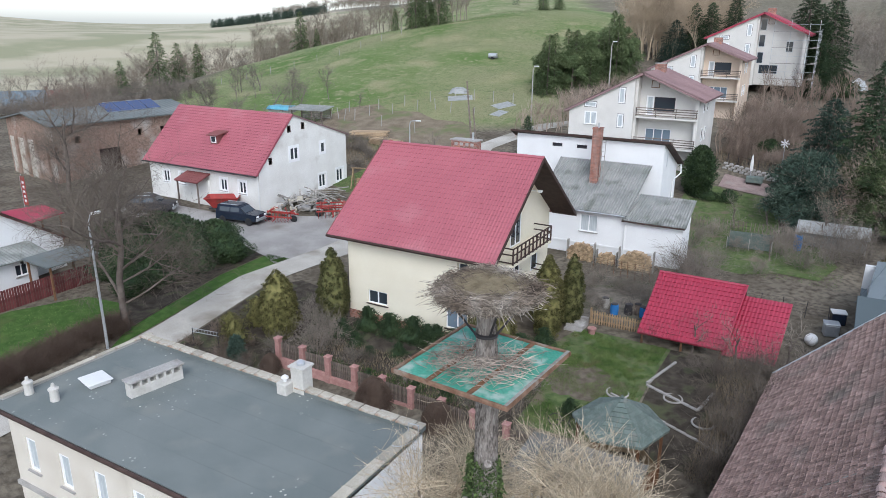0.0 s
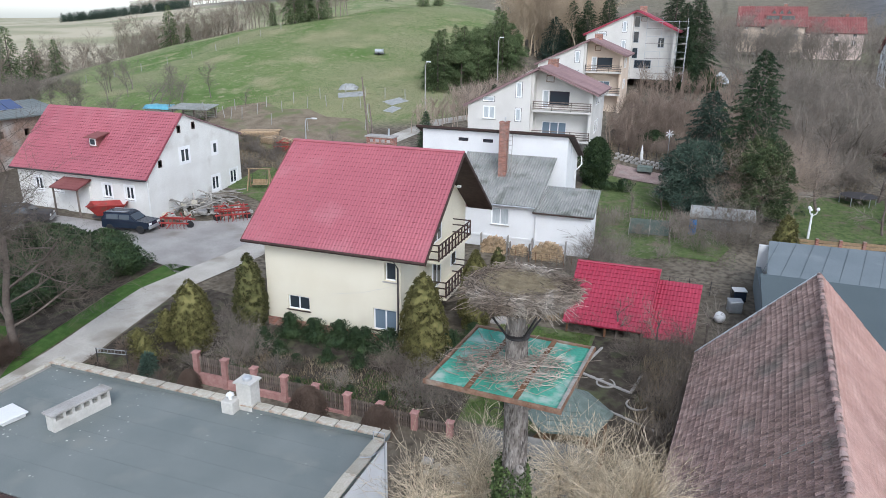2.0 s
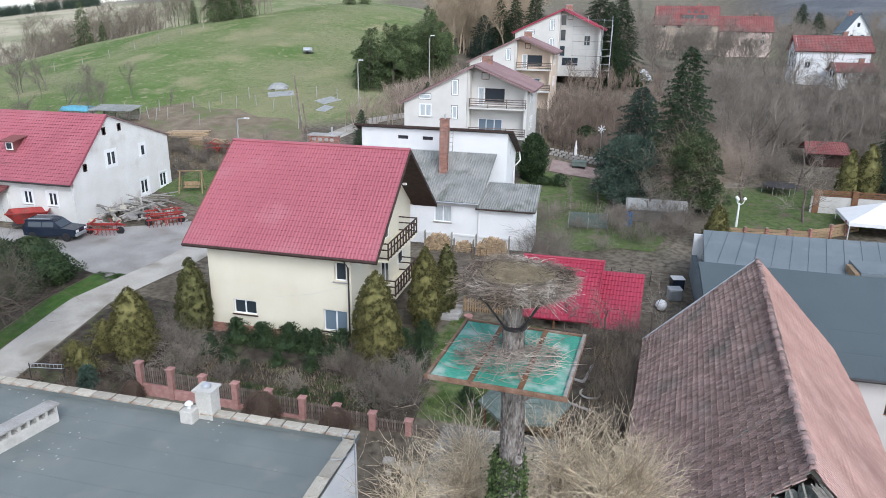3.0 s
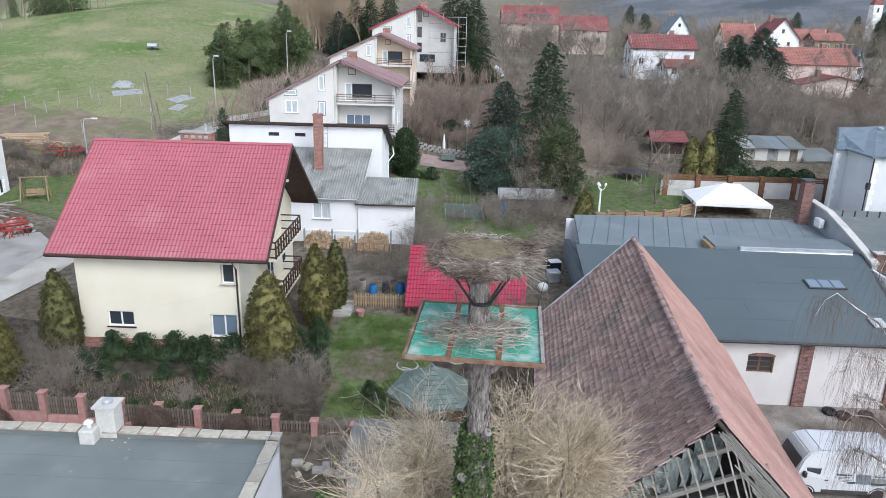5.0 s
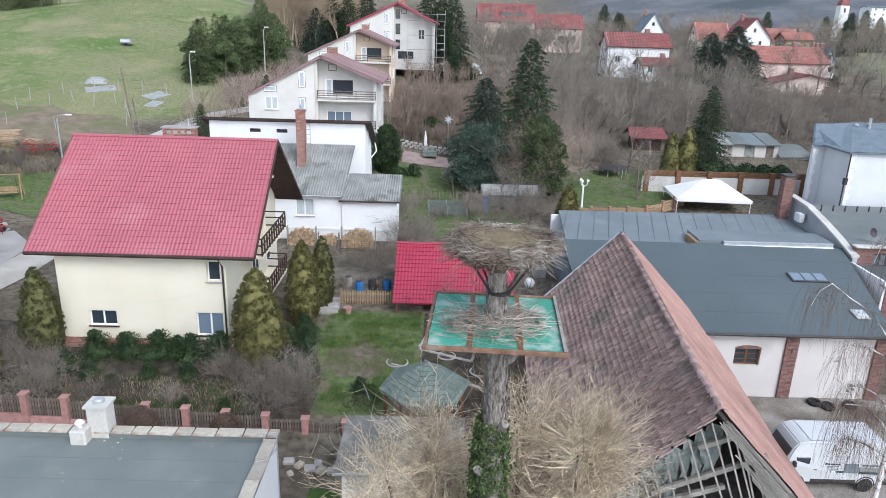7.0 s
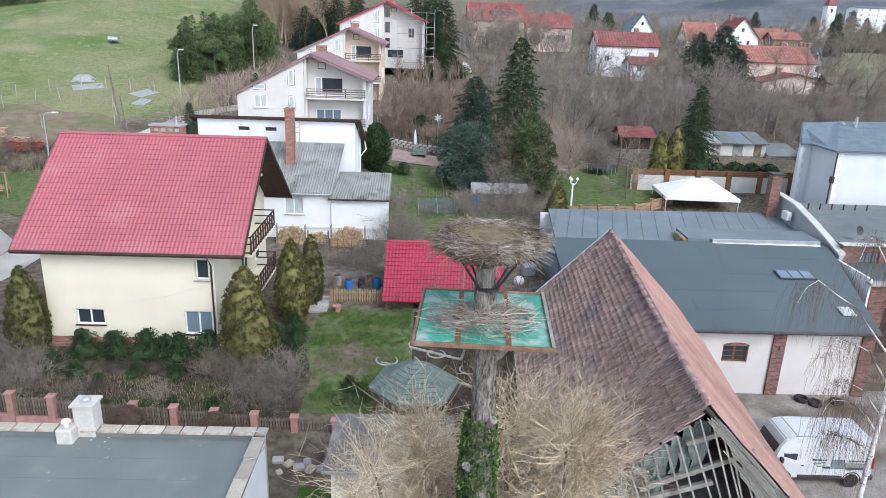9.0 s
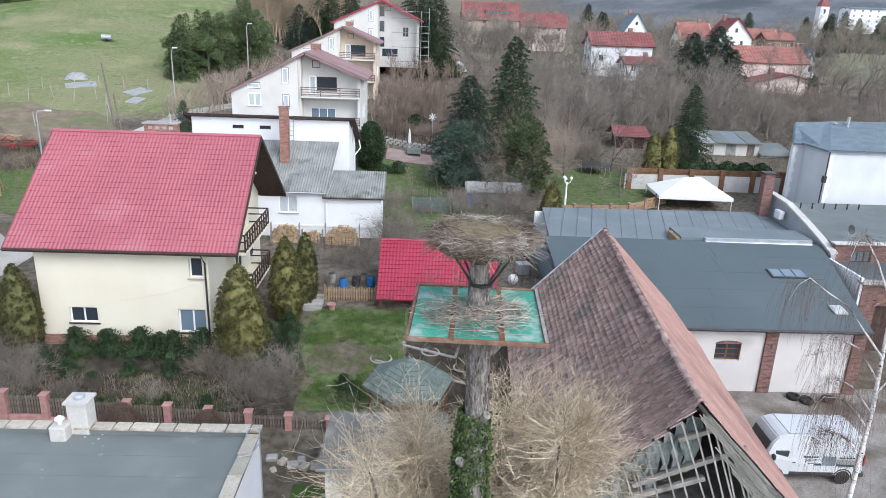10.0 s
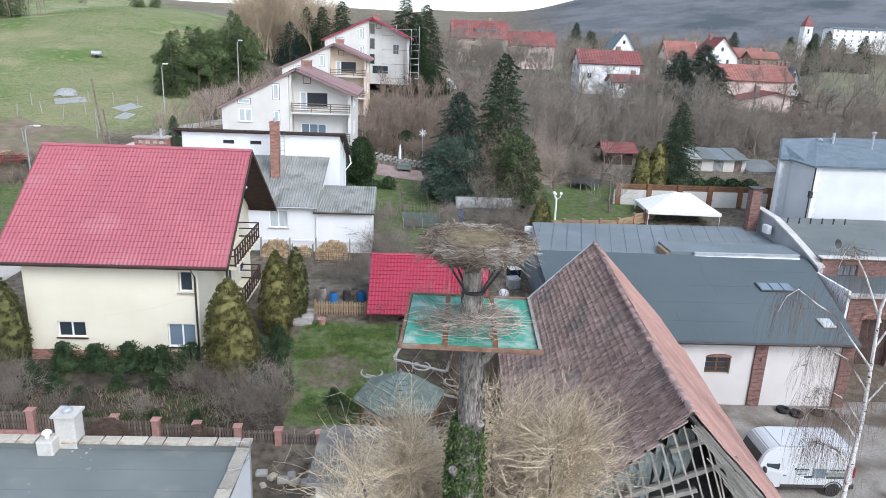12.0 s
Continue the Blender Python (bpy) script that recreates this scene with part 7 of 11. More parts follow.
def thuja(label, seed, height, radius, mat, m, clumps=560, each=38, leaf=0.075, knot=0.17):
    """A columnar thuja: a dark body under many bunched upright sprays."""
    rnd = random.Random(seed)
    h = thing("thuja", label, "tree", m)

    def rad(f, a):
        return radius * cone_profile(f) * (1 + 0.16 * noise.noise((math.cos(a) * 1.5, math.sin(a) * 1.5, f * height * 0.8 + seed)))

    n, k = 14, 16
    bm = bmesh.new()
    rings = [[bm.verts.new((0.84 * rad(i / k, 6.283 * j / n) * math.cos(6.283 * j / n), 0.84 * rad(i / k, 6.283 * j / n) * math.sin(6.283 * j / n), i / k * height * 0.96)) for j in range(n)] for i in range(k + 1)]
    for a, b in zip(rings, rings[1:]):
        for j in range(n):
            bm.faces.new((a[j], a[(j + 1) % n], b[(j + 1) % n], b[j]))
    part("body", bm, mat, h)
    pts = []
    while len(pts) < clumps * each:
        f, a = rnd.random(), rnd.uniform(0, 6.283)
        if rnd.random() > 0.2 + cone_profile(f):
            continue
        r = rad(f, a) * rnd.uniform(0.84, 1.04)
        c = Vector((r * math.cos(a), r * math.sin(a), f * height * 0.97))
        o = Vector((math.cos(a), math.sin(a), 0.35 + 0.9 * f)).normalized()
        s = knot * rnd.uniform(0.6, 1.35)
        for _ in range(each):
            d = (o * 0.9 + Vector((rnd.gauss(0, 0.55), rnd.gauss(0, 0.55), rnd.gauss(0.25, 0.55)))).normalized()
            pts.append((c + d * s * rnd.uniform(0.35, 1.0) - o * s * 0.35, (d + Vector((0, 0, 0.6))).normalized()))
    V, Fc = leaf_cloud(rnd, pts, leaf, 0.5)
    part("crown", raw("crown", V, Fc, mat), mat, h)
    return h


def cone_profile(f):
    return min(1, 0.6 + f * 1.6) * (1 - f ** 3) ** 0.8 if f < 1 else 0


def on(x, y, rz=0, s=1.0, sz=None, dz=0.0):
    return pose(x, y, gz(x, y) + dz, 0, 0, rz) @ Matrix.Diagonal((s, s, sz or s, 1))


def place(src, spots, label=""):
    """Copies of a finished plant, spots: x, y, turn, size."""
    for x, y, rz, s in spots:
        ob = copy_thing(src, pose(x, y, gz(x, y), 0, 0, rz))
        ob.scale = (s, s, s)
        ob.location, ob.rotation_euler = (x, y, gz(x, y)), (0, 0, radians(rz))
        if label:
            tagged(ob, label)


def wood(name, label, protos, spots, mat):
    """Many far plants joined into one mass; protos: finished plants, spots: proto number, x, y, turn, size."""
    packs = []
    for src in protos:
        obs = [o for o in (src, *src.children) if o.type == "MESH"]
        V, Fc = [], []
        for o in obs:
            k = sum(len(v) for v in V)
            co = np.empty(len(o.data.vertices) * 3)
            o.data.vertices.foreach_get("co", co)
            V.append(co.reshape(-1, 3))
            Fc.append(np.array([tuple(q.vertices) for q in o.data.polygons if len(q.vertices) == 4]) + k)
        packs.append((np.concatenate(V), np.concatenate(Fc)))
    V, Fc, k = [], [], 0
    for i, x, y, rz, s in spots:
        v, f = packs[i]
        c, sn = math.cos(radians(rz)) * s, math.sin(radians(rz)) * s
        V.append(np.stack([v[:, 0] * c - v[:, 1] * sn + x, v[:, 0] * sn + v[:, 1] * c + y, v[:, 2] * s + gz(x, y)], 1))
        Fc.append(f + k)
        k += len(v)
    V, Fc = np.concatenate(V), np.concatenate(Fc)
    me = bpy.data.meshes.new(name)
    me.vertices.add(len(V))
    me.vertices.foreach_set("co", V.ravel())
    me.loops.add(len(Fc) * 4)
    me.loops.foreach_set("vertex_index", Fc.ravel())
    me.polygons.add(len(Fc))
    me.polygons.foreach_set("loop_start", np.arange(0, len(Fc) * 4, 4))
    me.materials.append(mat)
    me.update(calc_edges=True)
    me.validate()
    tagged(part(name, me, mat), label, "trees", kind="stuff")
# ---- evergreens ----
thuja("broad golden green thuja beside the lane", 1, 4.4, 1.3, THUJA_LEAF, on(-27.6, 29.4))
thuja("slim pointed green thuja at the house corner", 2, 4.9, 1.0, THUJA_DARK, on(-25.6, 32.2))
thuja("tall columnar olive thuja in front of the cream house", 3, 5.35, 1.36, THUJA_LEAF, on(-14.4, 31.9), 760)
thuja("tall columnar thuja by the garden steps", 4, 5.1, 1.0, THUJA_LEAF, on(-12.95, 36.4), 560)
thuja("dark thuja half hidden behind another", 5, 4.6, 0.75, THUJA_DARK, on(-12.2, 38.6), 420)
thuja("yellowish conical thuja among bare bushes", 6, 3.6, 0.9, THUJA_LEAF, on(5.2, 54.6), 260, 24, 0.11, 0.22)
t7 = thuja("green columnar thuja in the far garden", 7, 5.4, 0.95, THUJA_LEAF, on(17.2, 67.0), 260, 24, 0.12, 0.24)
place(t7, [(18.9, 67.6, 40, 1.08)])
bush = blob_plant("evergreen_shrub", "dark evergreen shrub against the cream wall", 8, 1.5, 0.8, LAUREL, "shrub", leaves=3000, size=0.085, m=on(-22.9, 32.1), rough=1.0, profile=lambda f: (1 - f ** 1.7) ** 0.7 * (0.8 + 0.2 * math.sin(9 * f)))
place(bush, [(-21.3, 32.1, 50, 0.95), (-19.6, 32.1, 100, 1.05), (-17.9, 32.0, 160, 1.0), (-16.4, 31.9, 200, 1.15), (-13.4, 33.6, 80, 0.8), (-12.9, 31.2, 10, 0.7), (-18.7, 32.3, 130, 0.8), (-23.9, 30.9, 120, 0.8), (-9.0, 29.9, 0, 0.55)])
dome = blob_plant("clipped_shrub", "clipped round brown leafless shrub", 9, 1.0, 0.52, HEDGE_TWIG, "shrub", lambda f: math.sqrt(max(0.0, 1 - f * f)), leaves=9000, size=0.035, m=on(-18.5, 26.5, 0, 1.75), rough=0.1)
place(dome, [(-14.6, 26.5, 60, 1.5)])
hedge = blob_plant("evergreen_hedge", "dark green overgrown evergreen hedge along the lane", 10, 3.0, 2.1, LAUREL, "hedge", leaves=5200, size=0.17, m=on(-42.0, 34.6), rough=0.4)
place(hedge, [(-44.6, 35.6, 70, 1.1), (-40.3, 33.2, 140, 0.9), (-47.2, 36.4, 20, 0.95), (-42.5, 32.0, 200, 0.9), (-45.5, 32.8, 250, 1.0), (-40.5, 30.6, 10, 0.7), (-42.6, 38.2, 90, 0.8), (-39.4, 36.4, 10, 0.75), (-40.6, 28.8, 60, 0.6), (-44.0, 30.2, 120, 0.8), (-47.5, 33.0, 30, 1.05)])
blob_plant("evergreen_tree", "dark round evergreen beside the white house", 12, 4.6, 1.3, LAUREL, leaves=9000, size=0.17, m=on(-10.5, 66.6), rough=0.5, profile=lambda f: (0.55 + 0.45 * min(1, f * 2.5)) * (1 - f ** 3) ** 0.6)
hed = blob_plant("garden_hedge", "dark clipped hedge by the white garden wall", 13, 1.8, 1.0, LAUREL, "hedge", leaves=700, size=0.2, m=on(22.0, 68.6))
heap = blob_plant("evergreen_shrub", "dark olive evergreen thicket above the slope", 18, 3.0, 1.9, LAUREL, "shrub", leaves=3000, size=0.2, m=on(-4.0, 121.5), rough=0.8)
place(heap, [(-1.4, 122.5, 60, 0.95), (-6.0, 121.0, 140, 0.8), (-6.4, 83.5, 10, 0.6), (-4.2, 84.5, 100, 0.5)])
place(hed, [(23.8, 68.8, 30, 1.0), (25.6, 69, 70, 1.05), (27.4, 69, 110, 1.0), (29.2, 69, 10, 1.0)])
blob_plant("garden_shrub", "low round evergreen on the back lawn", 14, 1.2, 0.7, LAUREL, "shrub", leaves=1500, size=0.10, m=on(-7.8, 66.4), rough=0.6)
blob_plant("garden_shrub", "low spreading evergreen on the back lawn", 17, 0.8, 0.9, LAUREL, "shrub", leaves=1500, size=0.10, m=on(-9.4, 66.2), rough=0.6)

# ---- spruces ----
s1 = spruce("spruce", "tall dark spruce in the gardens", 31, 13.7, 4.6, SPRUCE_LEAF, m=on(2.8, 65.7), levels=30, shape=0.66)
s2 = spruce("spruce", "blue green spruce beside the taller one", 32, 8.8, 4.2, SPRUCE_BLUE, m=on(-0.74, 72.9), levels=24, shape=0.62)
s3 = pine_tree("pine", "dark round pine with drooping boughs", 33, 7.5, 2.35, PINE_LEAF, m=on(3.7, 62.5), clumps=60, leaf=0.25, each=620)
pine_tree("pine", "low blue green pine with drooping boughs", 39, 6.1, 2.75, SPRUCE_BLUE, m=on(-1.5, 63.9), clumps=60, leaf=0.25, each=620)
place(s3, [(1.0, 65.4, 100, 0.8)])
straw = bare_shrub("bare_shrub", "straw coloured leafless climber over the pines", 58, 7.0, 34, TWIG_ROAD, 0.38, 2, 8, 0.014, m=on(4.6, 63.6), least=0.006)
place(straw, [(6.0, 64.6, 70, 0.85), (1.6, 63.8, 160, 0.8)])
place(s1, [(22.95, 73.5, 20, 0.64)], "dark conical spruce in the gardens")
place(s2, [(43.6, 121.0, 60, 1.35), (46.0, 119.5, 120, 0.95), (61.6, 122, 200, 0.5), (40.0, 122.5, 10, 1.2)], "dark spruce beside the pink terrace")
rnd = random.Random(77)
pine = pine_tree("pine", "broad green pine in the shelter belt", 34, 6.0, 2.0, BELT_LEAF, m=on(-37.2, 103.0), clumps=30, leaf=0.2, each=330)
belt = spruce("spruce", "slim green spruce in the shelter belt", 38, 8.2, 2.3, BELT_LEAF, m=on(-33.0, 108.5), levels=12, shape=0.7)
pine_b = pine_tree("pine", "rounded green pine in the shelter belt", 35, 7.4, 1.9, BELT_LEAF, m=on(-35.0, 106.0), clumps=30, leaf=0.2, each=330)
for i in range(46):
    f = 0.5 * i / 45
    x, y = -39.6 + 16 * f + rnd.uniform(-2.5, 2.5), 101 + 28 * f + rnd.uniform(-3.5, 3.5)
    place(rnd.choice((pine, belt, belt, pine_b, belt, belt)), [(x, y, rnd.uniform(0, 360), rnd.uniform(0.6, 1.05) + 0.25 * f)], "dark evergreen in the shelter belt on the hill")
for x, y, s in ((-5.6, 122, 0.95), (-3.8, 125, 1.05), (-7.5, 127, 1.1), (-22, 128, 0.8), (-19, 132, 0.9), (-25, 130, 0.75), (-4.8, 119, 0.6), (-27.5, 90, 0.28), (-30, 72, 0.3), (-23.8, 63, 0.35), (55, 250, 0.9), (130, 260, 1.0), (140, 265, 0.9), (136, 255, 1.1)):
    place(s1, [(x, y, 37 * x % 360, s)], "dark spruce further off")
def behind_crest(az, far):
    """A place the given distance behind the hill's crest."""
    r = float(np.interp(az, CREST_A, CREST_R)) + far
    return r * math.sin(radians(az)), r * math.cos(radians(az))


for az, s in ((-54.0, 0.9), (-51.4, 1.45), (-50.0, 1.1), (-48.6, 0.95), (-40.9, 1.25), (-39.7, 0.6), (-33.6, 0.6), (-32.0, 1.35), (-30.2, 1.5), (-22.2, 0.8), (-21.0, 0.7), (-31.2, 1.2)):
    x, y = behind_crest(az, 6)
    place(belt, [(x, y, 61 * x % 360, s)], "dark spruce on the far edge of the hill")

# ---- bare trees ----
b1 = bare_tree("bare_tree", "grey leafless garden tree", 41, 7.0, 0.14, TWIG_GREY, kids=6, depth=3, m=on(14.2, 71.0))
b2 = bare_tree("bare_tree", "grey brown leafless tree", 42, 8.0, 0.17, TWIG_GREY, kids=6, depth=3, spread=0.5, m=on(11.0, 76.0))
bare_tree("bare_tree", "slender leafless tree of the thicket", 43, 7.0, 0.09, TWIG_RED, kids=5, depth=3, spread=0.38, upward=0.12, m=on(9.0, 84.0))
big = bare_tree("bare_tree", "big spreading leafless tree beside the lane", 44, 12.5, 0.25, TWIG_BRUSH, kids=8, depth=4, spread=0.6, upward=0.03, m=on(-36.2, 25.0), least=0.0065, bark=BARK_GREY)
place(big, [(-70.5, 43.5, 120, 1.0), (-45, 31, 60, 0.7)])
place(b2, [(-64.5, 44.5, 40, 0.7), (-67, 40.5, 80, 0.62), (-60, 40.5, 180, 0.7), (-58, 70, 30, 0.6), (-38.5, 66.5, 90, 0.6), (-4.0, 62.6, 10, 0.45), (0.0, 60.0, 200, 0.5)])
place(b1, [(13.0, 62.0, 45, 0.8), (8.9, 66.8, 130, 0.95), (-4.9, 38.0, 20, 0.45), (-2.5, 37.6, 200, 0.5), (0.2, 37.0, 80, 0.55), (0.8, 34.0, 300, 0.6), (-62, 84, 15, 0.45)])
f1 = bare_tree("bare_tree", "slender leafless tree at the thicket edge", 45, 7.0, 0.10, TWIG_GREY, kids=6, depth=3, spread=0.42, upward=0.12, m=on(8.2, 79.0), least=0.015)
f2 = bare_tree("bare_tree", "crooked leafless tree at the thicket edge", 46, 8.0, 0.14, TWIG_GREY, kids=6, depth=3, spread=0.5, upward=0.08, m=on(12.5, 80.0), least=0.016)
f3 = bare_tree("bare_tree", "reddish leafless sapling on the slope", 47, 5.5, 0.07, TWIG_RED, kids=5, depth=2, spread=0.3, upward=0.15, m=on(-7.5, 79.0), least=0.022)
rnd = random.Random(78)


def scatter(n, kinds, x0, x1, y0, y1, lo, hi, skip=lambda x, y: False):
    out = []
    while len(out) < n:
        x, y = rnd.uniform(x0, x1), rnd.uniform(y0, y1)
        if not skip(x, y):
            out.append((rnd.choice(kinds), x, y, rnd.uniform(0, 360), rnd.uniform(lo, hi)))
    return out


wood("thicket", "grey leafless thicket between the gardens and upper houses", [f1, f2], scatter(125, (0, 0, 1), 5, 40, 77, 114, 0.7, 1.15, lambda x, y: y < 86 and 13 < x < 40), TWIG_GREY)
wood("thicket", "reddish leafless saplings on the brown slope", [f3], scatter(150, (0,), -11, 9, 84, 120, 0.55, 1.0) + scatter(60, (0,), -11, -3, 78, 96, 0.6, 1.0), TWIG_RED)
wood("roadside_saplings", "leafless saplings along the hill road", [f3], [(0, -33 + 8 * f + rnd.uniform(-3, 3), 79 + 24 * f + rnd.uniform(-2, 2), rnd.uniform(0, 360), rnd.uniform(0.5, 0.85)) for f in np.linspace(0, 1, 110)], TWIG_ROAD)
place(s2, [(-27.4, 127.0, 80, 0.85)], "blue green spruce above the middle villa")
wood("far_trees", "leafless trees among the upper houses", [f1, f2], scatter(150, (0, 1), -20, 75, 122, 210, 0.8, 1.4, lambda x, y: (26 < x < 44 and 135 < y < 160) or (-2 < x < 15 and y < 180 and y > 155)), TWIG_GREY)
wood("far_trees", "leafless trees in front of the upper village houses", [f1, f2], scatter(34, (0, 1), 2, 40, 180, 206, 1.0, 1.6), TWIG_GREY)
wood("far_trees", "leafless trees of the far village", [f1, f2], scatter(110, (0, 1), 40, 170, 95, 300, 0.8, 1.3, lambda x, y: 42 < x < 66 and y < 125), TWIG_GREY)
wood("far_wood", "leafless wood below the hill", [f1, f2], [(rnd.randrange(2), r * math.sin(a), r * math.cos(a), rnd.uniform(0, 360), rnd.uniform(0.6, 1.05)) for a, r in ((radians(rnd.uniform(-66, -54)), rnd.uniform(150, 250)) for _ in range(110))], TWIG_PALE)
wood("far_wood", "beige leafless trees behind the hill", [f1, f2], [(rnd.randrange(2), *behind_crest(az, rnd.uniform(4, 60) + (90 * rnd.random() if rnd.random() < 0.3 else 0)), rnd.uniform(0, 360), rnd.uniform(0.7, 1.3)) for az in np.linspace(-58, -36, 230)], TWIG_PALE)
wood("far_wood", "leafless trees behind the brick barn", [f1, f2], scatter(45, (0, 1), -112, -68, 62, 92, 0.5, 0.85), TWIG_GREY)
wood("hilltop_trees", "row of larches on the skyline", [f1], [(0, *behind_crest(az, rnd.uniform(4, 40)), rnd.uniform(0, 360), rnd.uniform(0.9, 1.5)) for az in np.linspace(-44, -28, 60)], TWIG_PALE)

wood("larches", "brown larches and saplings behind the shelter belt", [f1, f3], [(rnd.randrange(2), rnd.uniform(-38, -23), rnd.uniform(126, 165), rnd.uniform(0, 360), rnd.uniform(1.1, 1.7)) for _ in range(150)], TWIG_LARCH)
wood("far_trees", "leafless trees along the far fields", [f1, f2], [(rnd.randrange(2), rnd.uniform(-10, 260), rnd.uniform(225, 430), rnd.uniform(0, 360), rnd.uniform(1.2, 2.2)) for _ in range(230)], TWIG_PALE)
for x, y, s in ((60, 300, 1.2), (68, 310, 1.0), (120, 285, 1.1), (178, 320, 1.3), (186, 322, 1.1), (194, 318, 1.2), (200, 330, 1.0), (40, 260, 0.8)):
    place(s1, [(x, y, 53 * x % 360, s)], "dark spruce among the far fields")

far_fir = spruce("far_spruce", "dark spruce at the plantation's edge", 37, 9.0, 4.6, SPRUCE_BLUE, m=on(-255, 560), levels=4, shape=0.6)
wood("conifer_plantation", "dark conifer plantation on the far ridge", [far_fir], [(0, r * math.sin(a), r * math.cos(a), rnd.uniform(0, 360), rnd.uniform(0.7, 1.0)) for a, r in ((radians(rnd.uniform(-47.5, -39)), rnd.uniform(760, 860)) for _ in range(300))], SPRUCE_BLUE)
wood("larch_wood", "brown larch wood along the far ridge", [f1, f2], [(rnd.randrange(2), r * math.sin(a), r * math.cos(a), rnd.uniform(0, 360), rnd.uniform(1.3, 2.0)) for a, r in ((radians(rnd.uniform(-43, -20)), rnd.uniform(840, 900)) for _ in range(420))], TWIG_PALE)

# ---- shrubs ----


def whip_crown(label, seed, root, centre, radius, whips):
    """A regrown pollard: limbs from the root, then long thin whips fanning out into a dome."""
    rnd = random.Random(seed)
    h = thing("pollard_willow", label, "tree", pose(*root))
    tw = Twigs()
    c = Vector(centre) - Vector(root)
    heads = []
    for k in range(9):
        a = rnd.uniform(0, 6.283)
        e = c + Vector((math.cos(a) * radius * 0.45, math.sin(a) * radius * 0.45, rnd.uniform(-0.55, 0.25) * radius))
        m1 = e * 0.55 + Vector((rnd.gauss(0, 0.25), rnd.gauss(0, 0.25), -0.2))
        th = Twigs()
        th.add([Vector((rnd.gauss(0, 0.1), rnd.gauss(0, 0.1), -0.3)), m1, m1.lerp(e, 0.6) + Vector((rnd.gauss(0, 0.12), rnd.gauss(0, 0.12), 0)), e], 0.10, 0.025, 7)
        part("limb", raw("limb", th.V, th.F, BARK_GREY, True), BARK_GREY, h)
        heads += [e, m1.lerp(e, 0.75)]
    for k in range(whips):
        p = rnd.choice(heads) + Vector((rnd.gauss(0, 0.14), rnd.gauss(0, 0.14), rnd.gauss(0, 0.2)))
        u = Vector((rnd.gauss(0, 1), rnd.gauss(0, 1), rnd.gauss(0.5, 0.8))).normalized()
        l = radius * rnd.uniform(0.4, 0.92)
        pts, q, d = [p], p, u
        bend = Vector((rnd.gauss(0, 0.3), rnd.gauss(0, 0.3), rnd.gauss(0.04, 0.28)))
        for j in range(5):
            d = (d + bend + Vector((rnd.gauss(0, 0.1), rnd.gauss(0, 0.1), rnd.gauss(0, 0.1)))).normalized()
            q = q + d * l / 5
            pts.append(q)
        tw.add(pts, 0.0078, 0.0028)
        for j in range(6):
            i = rnd.randrange(1, 5)
            s = pts[i].lerp(pts[i + 1], rnd.random())
            d2 = (d + Vector((rnd.gauss(0, 0.8), rnd.gauss(0, 0.8), rnd.gauss(0.1, 0.6)))).normalized()
            ll = l * rnd.uniform(0.15, 0.4)
            e = d2 * ll
            tw.add([s, s + e * 0.5 + Vector((rnd.gauss(0, 0.08), rnd.gauss(0, 0.08), rnd.gauss(0, 0.08))) * ll, s + e + Vector((0, 0, rnd.gauss(0.1, 0.15) * ll))], 0.0044, 0.002)
    part("crown", raw("crown", tw.V, tw.F, TWIG_GOLD), TWIG_GOLD, h, "dense straw coloured whips")


whip_crown("straw coloured leafless pollard crown beside the trunk", 51, (-3.6, 11.6, -2.0), (-2.75, 12.0, 8.35), 1.85, 1250)
whip_crown("straw coloured leafless pollard crown over the outhouse", 52, (-4.9, 11.8, -2.0), (-5.95, 12.3, 7.55), 1.9, 1500)
whip_crown("straw coloured leafless pollard crown behind the trunk", 53, (-4.2, 12.0, -2.0), (-4.2, 12.6, 6.9), 1.6, 500)
whip_crown("low straw coloured leafless bush at the barn", 54, (-1.2, 13.4, -2.0), (-1.7, 13.0, 5.8), 1.4, 360)
brush = bare_shrub("bare_shrub", "grey leafless garden shrub", 52, 1.9, 20, TWIG_GREY, 0.9, 2, 6, 0.012, m=on(-24.5, 29.0), least=0.0055)
rbrush = bare_shrub("bare_shrub", "reddish brown leafless shrub", 53, 1.9, 22, TWIG_BRUSH, 0.8, 2, 6, 0.011, m=on(-14.9, 30.0), least=0.005)
place(brush, [(-13.6, 29.9, 40, 0.95), (-12.7, 29.2, 80, 0.75), (-24.2, 30.0, 100, 1.0), (-25.6, 30.0, 10, 1.2), (-26.6, 31.2, 50, 0.9), (-8.2, 48.5, 20, 1.3), (-7.6, 50.2, 70, 1.4), (-6.6, 49.0, 10, 1.2), (-2.2, 56.5, 90, 1.2), (1.2, 58.0, 0, 1.5), (2.6, 57, 60, 1.6), (-1.0, 58.0, 200, 1.2), (-8.6, 56, 40, 1.2)])
place(rbrush, [(-20.9, 29.4, 10, 0.5), (-15.8, 30.8, 60, 0.9), (-3.2, 35.6, 30, 1.1), (-1.2, 36.2, 130, 1.3), (-0.4, 33.2, 170, 1.4), (-1.6, 31.2, 220, 1.2), (-0.8, 29.0, 20, 1.3), (-2.2, 28.0, 120, 1.0), (-2.9, 32.8, 300, 0.8), (-7.0, 38.2, 10, 0.7), (-5.9, 28.8, 190, 0.7)])
